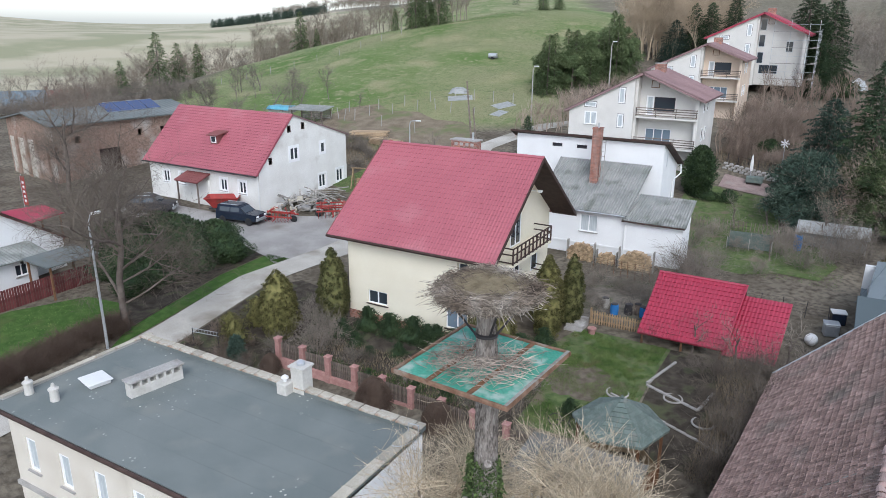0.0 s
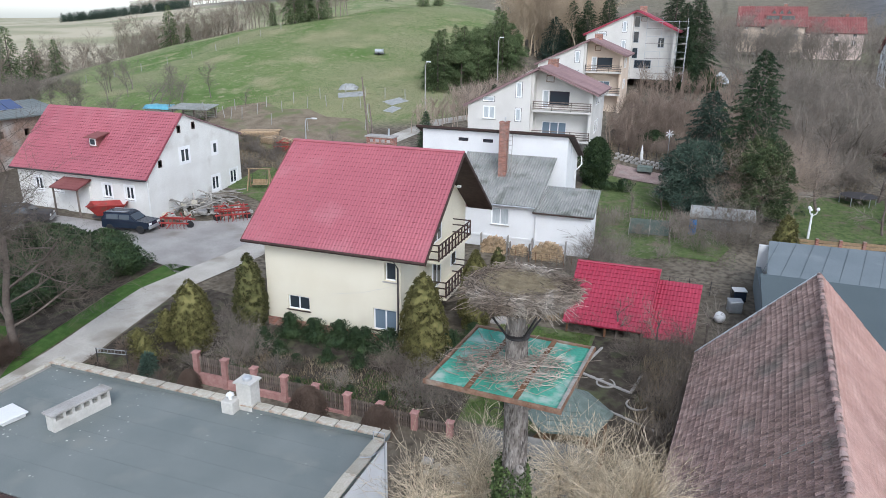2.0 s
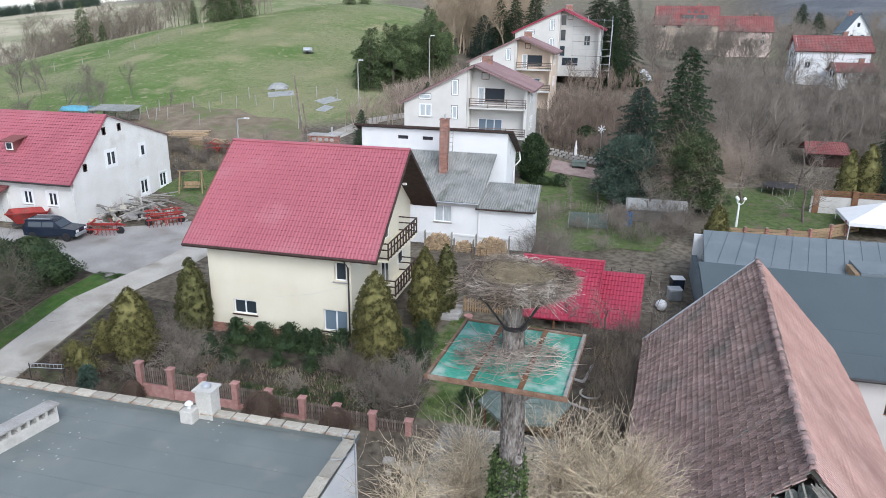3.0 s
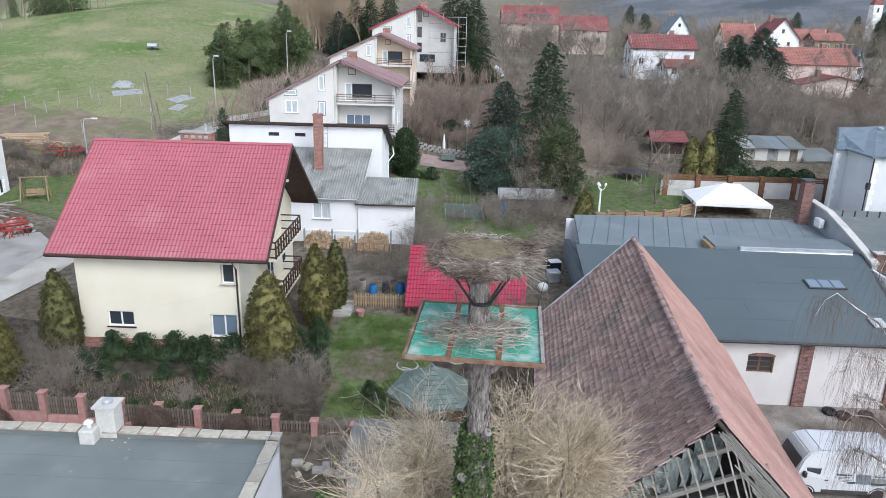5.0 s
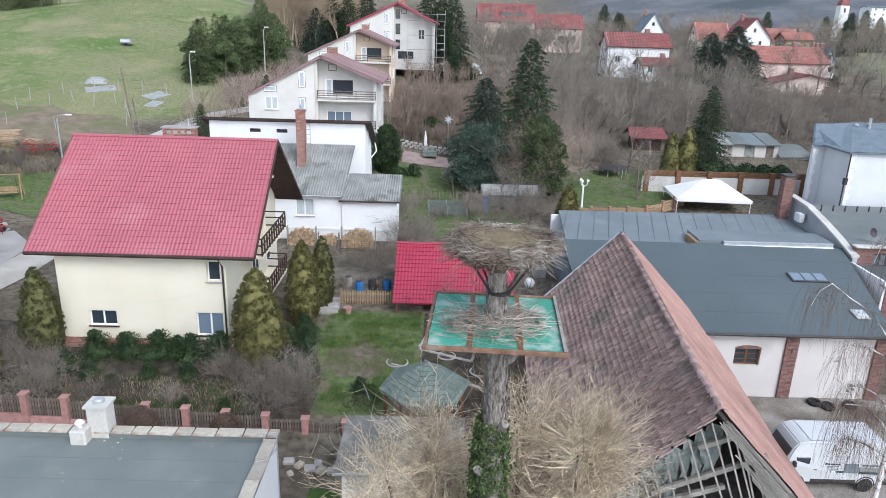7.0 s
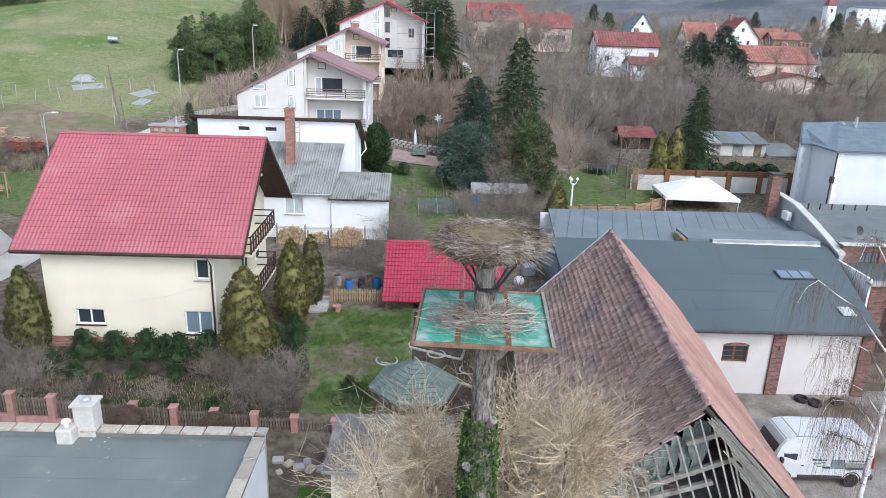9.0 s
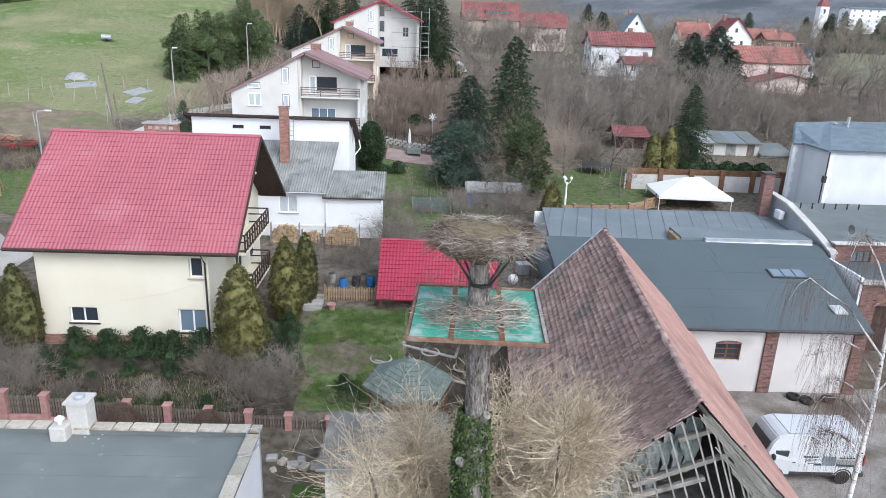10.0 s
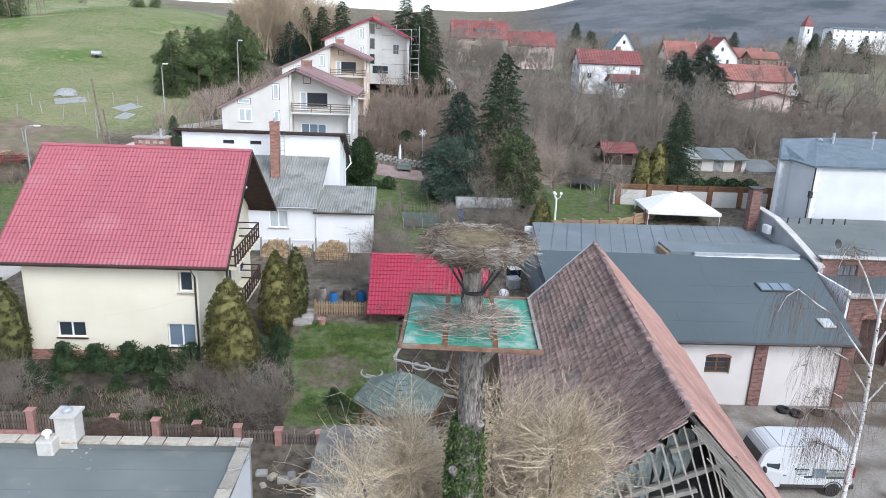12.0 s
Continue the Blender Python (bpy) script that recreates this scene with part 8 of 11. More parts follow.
place(bush, [(-24.6, 28.6, 10, 0.5), (-22.6, 30.4, 40, 0.6), (-21.2, 29.9, 80, 0.45), (-19.6, 30.6, 120, 0.55), (-17.6, 30.6, 160, 0.6), (-15.3, 28.6, 200, 0.45), (-20.2, 28.4, 240, 0.35), (-17.2, 28.6, 280, 0.4), (-23.4, 28.2, 320, 0.4)], "low dark evergreen shrub in the border")
place(bush, [(-12.3, 33.8, 20, 0.75), (-12.6, 35.2, 90, 0.7), (-12.0, 32.5, 150, 0.55), (-11.7, 31.4, 210, 0.45)], "low dark evergreen shrub beside the lawn")
place(brush, [(-12.0, 30.4, 60, 0.9), (-12.6, 29.4, 10, 1.0), (-11.6, 29.0, 120, 0.7), (-11.5, 41.2, 30, 0.6), (-9.2, 42.0, 80, 0.5), (-10.3, 44.8, 10, 0.8), (-8.6, 46.2, 150, 0.9), (-12.8, 46.0, 70, 0.8), (-21.9, 29.0, 30, 0.6), (-17.9, 29.0, 90, 0.55), (-13.2, 28.6, 140, 0.8)])
gold = blob_plant("garden_shrub", "golden green loose shrub in the front garden", 15, 1.9, 0.8, THUJA_LEAF, "shrub", leaves=1500, size=0.10, m=on(-29.6, 29.6), rough=0.8)
place(gold, [(-30.3, 28.0, 70, 0.75), (-29.2, 27.2, 140, 0.95), (-28.9, 30.9, 200, 0.8)])
spruce("young_spruce", "small dark spruce in the front garden", 36, 1.6, 0.55, SPRUCE_BLUE, m=on(-28.1, 26.3), levels=9)
place(dome, [(-25.9, 26.7, 0, 1.1), (-27.0, 25.4, 0, 0.8)])
place(brush, [(-27.0, 25.6, 0, 0.6), (-28.2, 22.2, 80, 0.5), (-30.2, 24.6, 140, 0.45), (-26.6, 28.2, 200, 0.7), (-12.6, 42.2, 20, 0.55), (-13.0, 44.6, 100, 0.6), (-9.0, 44.4, 160, 0.5), (-11.2, 45.6, 220, 0.6), (-6.4, 53.0, 0, 0.8), (-3.2, 52.6, 60, 0.7), (-0.6, 54.6, 120, 0.9), (-5.2, 56.2, 180, 0.7), (0.8, 56.4, 240, 0.9), (-7.4, 58.6, 300, 0.8), (-2.4, 59.0, 30, 0.8)])
place(b1, [(-2.8, 55.2, 70, 0.42), (-6.2, 61.0, 160, 0.45), (-141, 86, 0, 1.1), (-147, 95, 50, 1.2), (-150, 90, 100, 1.1), (-138, 92, 150, 1.0)])
place(bush, [(-26.4, 22.4, 0, 0.4), (-27.9, 26.2, 90, 0.45), (-12.9, 40.0, 180, 0.6), (-24.9, 22.8, 30, 0.35)], "small dark evergreen shrub")
rnd = random.Random(80)
fb = bare_shrub("bare_shrub", "leafless bush on the brown slope", 54, 2.0, 18, TWIG_RED, 0.55, 2, 5, 0.02, m=on(-8.6, 77.5), least=0.01)
wood("slope_brush", "reddish brown brush on the slope", [fb], scatter(170, (0,), -11, 9, 77.5, 102, 0.4, 1.0), TWIG_RED)
wood("slope_brush", "straw coloured dry brush on the slope", [fb], scatter(110, (0,), -12, 6, 79, 108, 0.4, 0.9), TWIG_ROAD)
wood("undergrowth", "leafless undergrowth of the thicket", [fb], scatter(150, (0,), 8, 46, 73, 118, 0.8, 1.6, lambda x, y: 14 < x < 36 and y < 84), TWIG_GREY)
wood("undergrowth", "leafless undergrowth round the terrace houses", [fb], scatter(190, (0,), 36, 78, 80, 130, 0.8, 1.5, lambda x, y: 40 < x < 74 and y > 119), TWIG_GREY)
wood("thicket", "leafless saplings round the terrace houses", [f1, f2], scatter(45, (0, 1), 40, 82, 84, 118, 0.5, 0.8), TWIG_RED)
wood("field_scrub", "leafless scrub below the field", [fb], scatter(90, (0,), -75, -38, 63, 72, 0.4, 0.8, lambda x, y: -37.5 < x) + scatter(60, (0,), -135, -98, 64, 96, 0.6, 1.2), TWIG_GREY)
wood("border_shrubs", "low leafless border shrubs", [fb], scatter(34, (0,), -31.6, -27.2, 21, 28, 0.25, 0.5), TWIG_RED)
wood("beech_hedge", "clipped brown hedge along the lawn", [fb], [(0, -36.4 - 0.6 * f + rnd.uniform(-0.35, 0.35), 24.6 - 16 * f, rnd.uniform(0, 360), rnd.uniform(0.6, 0.68)) for f in np.linspace(0, 1, 150)], HEDGE_TWIG)


# ---- birch at the yard ----
def birch():
    rnd = random.Random(61)
    h = thing("birch_tree", "white barked birch with long hanging twigs", "tree", pose(9.95, 19.5, -2.1))
    th, tw, dk = Twigs(), Twigs(), Twigs()
    stem = [Vector((0.05, 0, -0.3)), Vector((-0.04, 0, 1.6)), Vector((0.03, 0.03, 3.4)), Vector((0.0, -0.03, 5.2)), Vector((0.05, 0, 7.0)), Vector((-0.04, 0.02, 8.7)), Vector((-0.2, 0, 10.9)), Vector((0.1, 0, 13))]
    th.add(stem, 0.125, 0.035, 9)
    limbs = [((-0.1, 0.0, 8.9), (-2.9, 0.2, 11.5)), ((-0.02, 0, 8.0), (-2.1, -0.2, 9.7)), ((-0.1, 0, 9.6), (1.8, 0.5, 12)), ((0, 0.05, 7.4), (1.6, -0.4, 9.6)), ((0.0, 0, 6.2), (-1.5, 0.3, 7.2)), ((-0.1, 0, 10.5), (-1.4, 0.3, 13.0)), ((0.0, 0, 5.0), (-1.2, 0.4, 5.9)), ((0.02, 0, 6.8), (-1.9, -0.4, 8.3))]
    for a, b in limbs:
        a, b = Vector(a), Vector(b)
        d = b - a
        wob = lambda k: Vector((rnd.gauss(0, k), rnd.gauss(0, k), rnd.gauss(0, k)))
        pts = [a, a + d * 0.25 + Vector((0, 0, 0.22)) + wob(0.04), a + d * 0.5 + Vector((0, 0, 0.34)) + wob(0.06), a + d * 0.75 + Vector((0, 0, 0.24)) + wob(0.06), b, b + Vector((d.x * 0.12, 0, -0.25)), b + Vector((d.x * 0.18, 0.05, -0.8))]
        th.add(pts, 0.036, 0.006, 6)
        for k in range(150):
            f = rnd.uniform(0.2, 5.9)
            i = int(f)
            p = pts[i].lerp(pts[i + 1], f - i)
            out = Vector((rnd.gauss(0, 0.22), rnd.gauss(0, 0.3), rnd.uniform(-0.1, 0.12)))
            l = rnd.uniform(0.5, 2.1)
            s = Vector((rnd.gauss(0, 0.08), rnd.gauss(0, 0.08), 0))
            tw.add([p, p + out, p + out * 1.3 + s - Vector((0, 0, l * 0.45)), p + out * 1.35 + s * 2 - Vector((0, 0, l))], 0.005, 0.0022)
    # dark marks round the bark
    for k in range(46):
        z = rnd.uniform(0.5, 11.5)
        i = next(j for j in range(7) if stem[j + 1].z > z)
        c = stem[i].lerp(stem[i + 1], (z - stem[i].z) / (stem[i + 1].z - stem[i].z))
        r = 0.125 - 0.09 * (i + (z - stem[i].z) / (stem[i + 1].z - stem[i].z)) / 7 + 0.002
        a0, w, t = rnd.uniform(0, 6.283), rnd.uniform(0.5, 1.4), rnd.uniform(0.012, 0.05)
        kk = len(dk.V)
        for q in range(5):
            a = a0 + w * q / 4
            tt = t * (1 - abs(q - 2) / 2.6)
            dk.V += [c + Vector((r * math.cos(a), r * math.sin(a), -tt)), c + Vector((r * math.cos(a), r * math.sin(a), tt))]
        dk.F += [(kk + 2 * q, kk + 2 * q + 2, kk + 2 * q + 3, kk + 2 * q + 1) for q in range(4)]
    part("trunk", raw("trunk", th.V, th.F, BIRCH_BARK, True), BIRCH_BARK, h)
    tagged(part("bark_mark", raw("bark_mark", dk.V, dk.F, METAL_DARK), METAL_DARK, h, "dark bark scars"), kind="stuff")
    part("twig_curtain", raw("twig_curtain", tw.V, tw.F, HEDGE_TWIG), HEDGE_TWIG, h)


birch()


# ---- dry weeds and grass tufts ----
def weeds(name, label, spots, count, hi, mat, seed, bare=-1.0):
    rnd = random.Random(seed)
    V, Fc = [], []
    for i in range(count):
        x0, y0, x1, y1 = rnd.choice(spots)
        x, y = rnd.uniform(x0, x1), rnd.uniform(y0, y1)
        if noise.noise((x * 0.7, y * 0.7, seed)) + 0.5 * noise.noise((x * 2.2, y * 2.2, seed)) < bare + rnd.uniform(-0.25, 0.25):
            continue
        z = gz(x, y) + 0.04
        l, a = hi * rnd.uniform(0.4, 1.3), rnd.uniform(0, 6.283)
        w = 0.012 + 0.02 * hi
        dx, dy = math.cos(a), math.sin(a)
        k = len(V)
        V += [(x - dy * w, y + dx * w, z), (x + dy * w, y - dx * w, z), (x + dx * l * 0.45, y + dy * l * 0.45, z + l)]
        Fc.append((k, k + 1, k + 2))
    tagged(part(name, raw(name, V, Fc, mat), mat), label, "grass", kind="stuff")


weeds("dry_weeds", "dry brown weeds and stalks", [(-11, 76, 12, 100), (-11, 76, 12, 100), (-3, 28, 1.5, 38), (-62, 64, -38, 72), (5, 73, 40, 110)], 26000, 0.55, WEED, 91)
weeds("border_grass", "short dry grass and green shoots in the border", [(-26, 27.6, -13, 30.5)], 3600, 0.24, WEED, 94)
weeds("border_grass", "green shoots in the border", [(-17, 28.2, -13, 30.5), (-25, 27.8, -22, 29), (-21, 27.8, -17, 29)], 5000, 0.16, LAWN_LUSH, 95)
weeds("lawn_tufts", "short tufts of green lawn grass", [(-8, 52, 2, 68), (6, 59, 17, 70), (-46, 58, -38, 64), (-44, 13, -38, 26)], 26000, 0.09, GRASS_BLADE, 92)
weeds("lawn_tufts", "short uneven grass on the worn lawn", [(-11.2, 28.6, -6.2, 31), (-11.6, 33.4, -6.2, 38), (-11.4, 33.4, -6.2, 38), (-11, 30, -6.4, 35)], 90000, 0.075, GRASS_BLADE, 97, -0.12)
weeds("lawn_litter", "dry stalks and leaf litter on the lawn", [(-13.6, 28.6, -6.2, 36)], 9000, 0.05, WEED, 98, 0.0)
weeds("straw_tufts", "pale dry tufts on the pasture", [(-80, 92, -40, 150), (-110, 120, -60, 180), (-66, 84, -42, 94)], 11000, 0.16, STRAW, 96)
weeds("hill_tufts", "rough pasture tufts on the hill", [(-75, 95, -40, 150), (-110, 120, -60, 180)], 12000, 0.2, LAWN, 93)
# ---- fence with brick posts ----
def picket_fence():
    h = thing("garden_fence", "dark picket fence between pinkish brick posts", "fence", pose(0, 27.3, 0))
    me_p = mesh_of(boxes((-0.04, -0.012, 0, 0.04, 0.012, 0.92)), "picket", WOOD_FENCE)
    post = mesh_of(boxes((-0.15, -0.15, -0.5, 0.15, 0.15, 1.2)), "post", PINK_POST)
    cap = mesh_of(boxes((-0.2, -0.2, 1.204, 0.2, 0.2, 1.28), bevel=0.015), "cap", PINK_POST)
    xs = [-11.21 - 1.817 * (8 - k) for k in range(9)] + [-9.35]
    foot = lambda x: -1.83 - 0.0725 * (x + 11.2)
    for i, x in enumerate(xs):
        z = foot(x)
        p = part("post", post, PINK_POST, h, m=Matrix.Translation((x, 0, z)))
        part("cap", cap, PINK_POST, p)
        if i + 1 < len(xs):
            x2 = xs[i + 1]
            z2 = foot((x + x2) / 2)
            part("base_wall", boxes((x + 0.152, -0.1, -0.6, x2 - 0.152, 0.1, 0.12), m=Matrix.Translation((0, 0, z2))), PINK_POST, h)
            for zz in (0.42, 0.92):
                part("rail", boxes((x + 0.152, 0.014, zz, x2 - 0.152, 0.06, zz + 0.07), m=Matrix.Translation((0, 0, z2))), WOOD_FENCE, h)
            for k in range(12):
                part("picket", me_p, WOOD_FENCE, h, m=Matrix.Translation((x + 0.24 + 0.126 * k, 0, z2 + 0.17)))


picket_fence()


# ---- small grey roofed outhouse and gazebo ----
def outhouse():
    h = thing("outhouse", "small outhouse with a flat weathered felt roof", "shed", pose(-6.5, 23.7, 0))
    wall(h, RENDER_OLD, Matrix.Translation((-2.3, -1.7, 0)), 4.6, -2.2, 0.35, th=0.2)
    wall(h, RENDER_OLD, Matrix.Translation((2.3, -1.7, 0)) @ pose(0, 0, 0, 0, 0, 90), 3.0, -2.2, 0.35, th=0.2)
    wall(h, RENDER_OLD, Matrix.Translation((-2.3, 1.3, 0)) @ pose(0, 0, 0, 0, 0, -90), 3.0, -2.2, 0.35, th=0.2)
    roof_sheet("roof", h, FELT_WORN, (-2.6, -2.0, 0.5), (2.5, -2.0, 0.5), (2.5, 1.5, 0.9), (-2.45, 1.5, 0.9), th=0.12, label="weathered grey felt roof")
    part("edge_trim", boxes((-2.62, -2.05, 0.43, 2.52, -2.0, 0.53)), METAL_GREY, h)


def gazebo():
    h = thing("gazebo", "wooden hexagonal gazebo with a green shingle roof", "gazebo", pose(-5.75, 27.0, gz(-5.75, 27)))
    R, ze, za = 2.05, 1.4 - gz(-5.75, 27), 2.55 - gz(-5.75, 27)
    for k in range(6):
        a0, a1 = radians(60 * k + 12), radians(60 * k + 72)
        p0, p1 = Vector((R * math.cos(a0), R * math.sin(a0), ze)), Vector((R * math.cos(a1), R * math.sin(a1), ze))
        top = Vector((0, 0, za))
        panel = part("roof_panel", raw("roof_panel", [p0, p1, top, p0 - Vector((0, 0, 0.1)), p1 - Vector((0, 0, 0.1)), top - Vector((0, 0, 0.1))], [(0, 1, 2), (3, 5, 4), (0, 3, 4, 1)], GAZEBO_GREEN), GAZEBO_GREEN, h)
        n = (p1 - p0).cross(top - p0).normalized()
        rows = 9
        for r in range(rows):
            f0, f1 = r / rows, (r + 1.15) / rows
            if f1 > 1:
                f1 = 1
            a, b = p0.lerp(top, f0), p1.lerp(top, f0)
            c, d = p1.lerp(top, f1), p0.lerp(top, f1)
            cnt = max(1, int((b - a).length / 0.24))
            for i in range(cnt):
                u0, u1 = i / cnt + 0.006, (i + 1) / cnt - 0.006
                q = [a.lerp(b, u0) + n * 0.05, a.lerp(b, u1) + n * 0.05, d.lerp(c, u1) + n * 0.012, d.lerp(c, u0) + n * 0.012]
                V = q + [v - n * 0.04 for v in q[:2]]
                part("shingle", raw("shingle", V, [(0, 1, 2, 3), (4, 5, 1, 0)], GAZEBO_GREEN), GAZEBO_GREEN, panel)
        c = Vector((0.86 * R * math.cos(a0), 0.86 * R * math.sin(a0), 0))
        part("post", boxes((c.x - 0.06, c.y - 0.06, -0.3, c.x + 0.06, c.y + 0.06, ze)), WOOD_BROWN, h)
        e = Vector((0.86 * R * math.cos(a1), 0.86 * R * math.sin(a1), 0))
        mid, ln = (c + e) / 2, (e - c).length
        part("rail_panel", boxes((-ln / 2 + 0.06, -0.02, 0.05, ln / 2 - 0.06, 0.02, 0.9)), WOOD_HONEY if k != 5 else WOOD_BROWN, h, m=Matrix.Translation(mid) @ pose(0, 0, 0, 0, 0, math.degrees(math.atan2((e - c).y, (e - c).x))))
    part("finial", lathe(bmesh.new(), [(0.06, za - 0.02), (0.08, za + 0.06), (0.02, za + 0.16)], 8), GAZEBO_GREEN, h)


outhouse()
gazebo()


# ---- kitchen garden: pickets, barrels, steps, edging ----
def kitchen_fence():
    h = thing("picket_fence", "low honey coloured picket fence round the vegetable plot", "fence", pose(-9.6, 39.3, gz(-9.6, 39.3)))
    pk = mesh_of(boxes((-0.045, -0.012, 0, 0.045, 0.012, 0.85)), "picket", WOOD_HONEY)
    for k in range(20):
        part("picket", pk, WOOD_HONEY, h, m=Matrix.Translation((-1.5 + 0.155 * k, 0, -0.02 + 0.03 * ((k * 7) % 3))))
    for z in (0.2, 0.62):
        part("rail", boxes((-1.6, 0.014, z, 1.5, 0.06, z + 0.07)), WOOD_HONEY, h)
    for x in (-1.6, 1.55):
        part("post", boxes((x - 0.05, 0.0, -0.3, x + 0.05, 0.1, 1.0)), WOOD_HONEY, h)


def barrel(x, y, mat, label, r=0.27, hgt=0.72):
    h = thing("barrel", label, "barrel", on(x, y))
    bm = bmesh.new()
    lathe(bm, [(r * 0.9, 0), (r, hgt * 0.3), (r * 1.02, hgt * 0.33), (r, hgt * 0.36), (r, hgt * 0.64), (r * 1.02, hgt * 0.67), (r * 0.98, hgt * 0.7), (r * 0.9, hgt * 0.97), (r * 0.82, hgt)], 14)
    part("body", bm, mat, h)
    part("lid", lathe(bmesh.new(), [(r * 0.84, hgt + 0.004), (r * 0.84, hgt + 0.03), (r * 0.5, hgt + 0.04)], 14), METAL_DARK if mat is not METAL_WHITE else METAL_GREY, h)


kitchen_fence()
for x, y, m_, lab in ((-10.3, 41.2, BLUE_PLASTIC, "blue plastic water barrel by the pickets"), (-9.5, 41.6, METAL_DARK, "black plastic barrel by the pickets"), (-9.0, 41.9, WOOD_FENCE, "old brown drum by the pickets"), (-8.55, 41.6, BLUE_PLASTIC, "dark blue barrel by the pickets"), (-11.1, 41.9, WOOD_OLD, "weathered grey tub by the pickets")):
    barrel(x, y, m_, lab)
barrel(-1.3, 58.2, BLUE_PLASTIC, "tall bright blue barrel by the greenhouse", 0.3, 1.3)


def steps():
    h = thing("garden_steps", "short concrete garden steps", "steps", on(-11.75, 37.6))
    for k in range(4):
        part("step", boxes((-0.55, 0.34 * k, -0.3, 0.55, 0.34 * k + 0.36, 0.14 * (k + 1)), bevel=0.01), CONCRETE, h)


steps()


def edging(name, label, line, r=0.07):
    h = thing(name, label, "edging")
    for i, (p, q) in enumerate(zip(line, line[1:])):
        n = max(1, int(math.dist(p, q) / 0.5))
        for k in range(n):
            x, y = p[0] + (q[0] - p[0]) * (k + 0.5) / n, p[1] + (q[1] - p[1]) * (k + 0.5) / n
            l = math.dist(p, q) / n / 2 - 0.01
            part("kerb_stone", boxes((-l, -r, -0.1, l, r, 0.12), bevel=0.015), CONCRETE, h, m=pose(x, y, gz(x, y), 0, 0, math.degrees(math.atan2(q[1] - p[1], q[0] - p[0])) + (k % 3 - 1)))


edging("bed_edging", "pale kerb edging of the vegetable bed", [(-6.2, 33.6), (-5.4, 36.6)])
edging("bed_edging", "pale kerb edging of the vegetable bed", [(-6.2, 33.5), (-3.4, 32.4), (-3.0, 34.2)])
edging("bed_edging", "pale kerb edging of the garden path", [(-7.6, 32.0), (-2.0, 30.0)], 0.05)
for x, y, r in ((-3.0, 31.6, 0.5), (-7.3, 32.2, 0.55), (-4.7, 32.9, 0.45)):
    ob = part("flower_ring", tube(bmesh.new(), [(r * math.cos(a), r * math.sin(a), 0.05) for a in np.linspace(0, 2 * math.pi, 25)], 0.05, 6), CONCRETE, m=on(x, y))
    tagged(ob, "pale round concrete flower bed ring", "edging", "flower rings")


# ---- log piles ----
def log_pile(x, y, rz, w, hgt, label):
    h = thing("log_pile", label, "firewood", on(x, y, rz))
    rnd = random.Random(int(x * 10))
    me = [mesh_of(tube(bmesh.new(), [(0, -0.25, 0), (0, 0.25, 0)], r, 8), "log", WOOD_CUT) for r in (0.075, 0.095, 0.06)]
    for s in (-1, 1):
        part("post", boxes((s * (w / 2 + 0.065) - 0.035, -0.2, -0.2, s * (w / 2 + 0.065) + 0.035, 0.2, hgt + 0.1)), WOOD_OLD, h)
    z = 0.08
    r = 0
    while z < hgt:
        n = int(w / 0.165)
        for k in range(n):
            if z > hgt * (1 - 0.45 * abs(2 * k / n - 1) ** 2):
                continue
            part("log", me[rnd.randrange(3)], WOOD_CUT, h, m=pose(-w / 2 + 0.165 * (k + 0.5 * (r % 2)) + 0.04, rnd.uniform(-0.05, 0.05), z, 0, rnd.uniform(0, 360), 0))
        z += 0.145
        r += 1


log_pile(-11.3, 49.6, 0, 2.4, 1.5, "round stack of pale split firewood by the white wall")
log_pile(-15.6, 49.8, 0, 2.0, 1.4, "stack of split firewood behind the house")
log_pile(-13.6, 49.9, 0, 1.4, 0.9, "low stack of split firewood")


def wire_fence(name, label, line, hgt, mat, gap=1.6, wires=3, post_r=0.04):
    h = thing(name, label, "fence")
    pts = []
    for p, q in zip(line, line[1:]):
        n = max(1, round(math.dist(p, q) / gap))
        pts += [(p[0] + (q[0] - p[0]) * k / n, p[1] + (q[1] - p[1]) * k / n) for k in range(n)]
    pts.append(line[-1])
    me = mesh_of(tube(bmesh.new(), [(0, 0, -0.3), (0, 0, hgt)], post_r, 6), "post", mat)
    rnd = random.Random(5)
    for x, y in pts:
        part("post", me, mat, h, m=pose(x, y, gz(x, y), rnd.uniform(-3, 3), rnd.uniform(-3, 3), 0))
    for k in range(wires):
        z = hgt * (0.3 + 0.65 * k / max(1, wires - 1))
        part("wire", tube(bmesh.new(), [(x, y, gz(x, y) + z) for x, y in pts], 0.008, 3), METAL_DARK if mat is not PLASTIC_WHITE else METAL_GREY, h)


wire_fence("garden_fence", "rusty mesh garden fence", [(-14, 48.0), (-8.2, 47.6), (-7.6, 50)], 1.2, WOOD_BROWN, 0.55, 6, 0.02)
wire_fence("garden_fence", "dark wire garden fence", [(-8.2, 51.4), (-7.6, 47), (1.5, 46.5)], 1.1, METAL_DARK, 1.4, 5, 0.025)
wire_fence("garden_fence", "dark brown fence across the gardens", [(-9.5, 60.0), (2.0, 60.4)], 1.0, WOOD_FENCE, 0.3, 3, 0.03)
wire_fence("garden_fence", "dark garden fence above the stone wall", [(-9.5, 75.6), (9, 76)], 1.3, METAL_DARK, 1.0, 4, 0.03)
wire_fence("pasture_fence", "pale pasture fence posts below the hill", [(-66, 80), (-58.3, 83.8), (-50, 91.5), (-41, 92)], 1.5, CONCRETE, 3.6, 2, 0.055)
wire_fence("pasture_fence", "leaning pale posts on the hill edge", [(-105, 98), (-92, 118), (-86, 132)], 1.3, CONCRETE, 5.0, 1, 0.055)
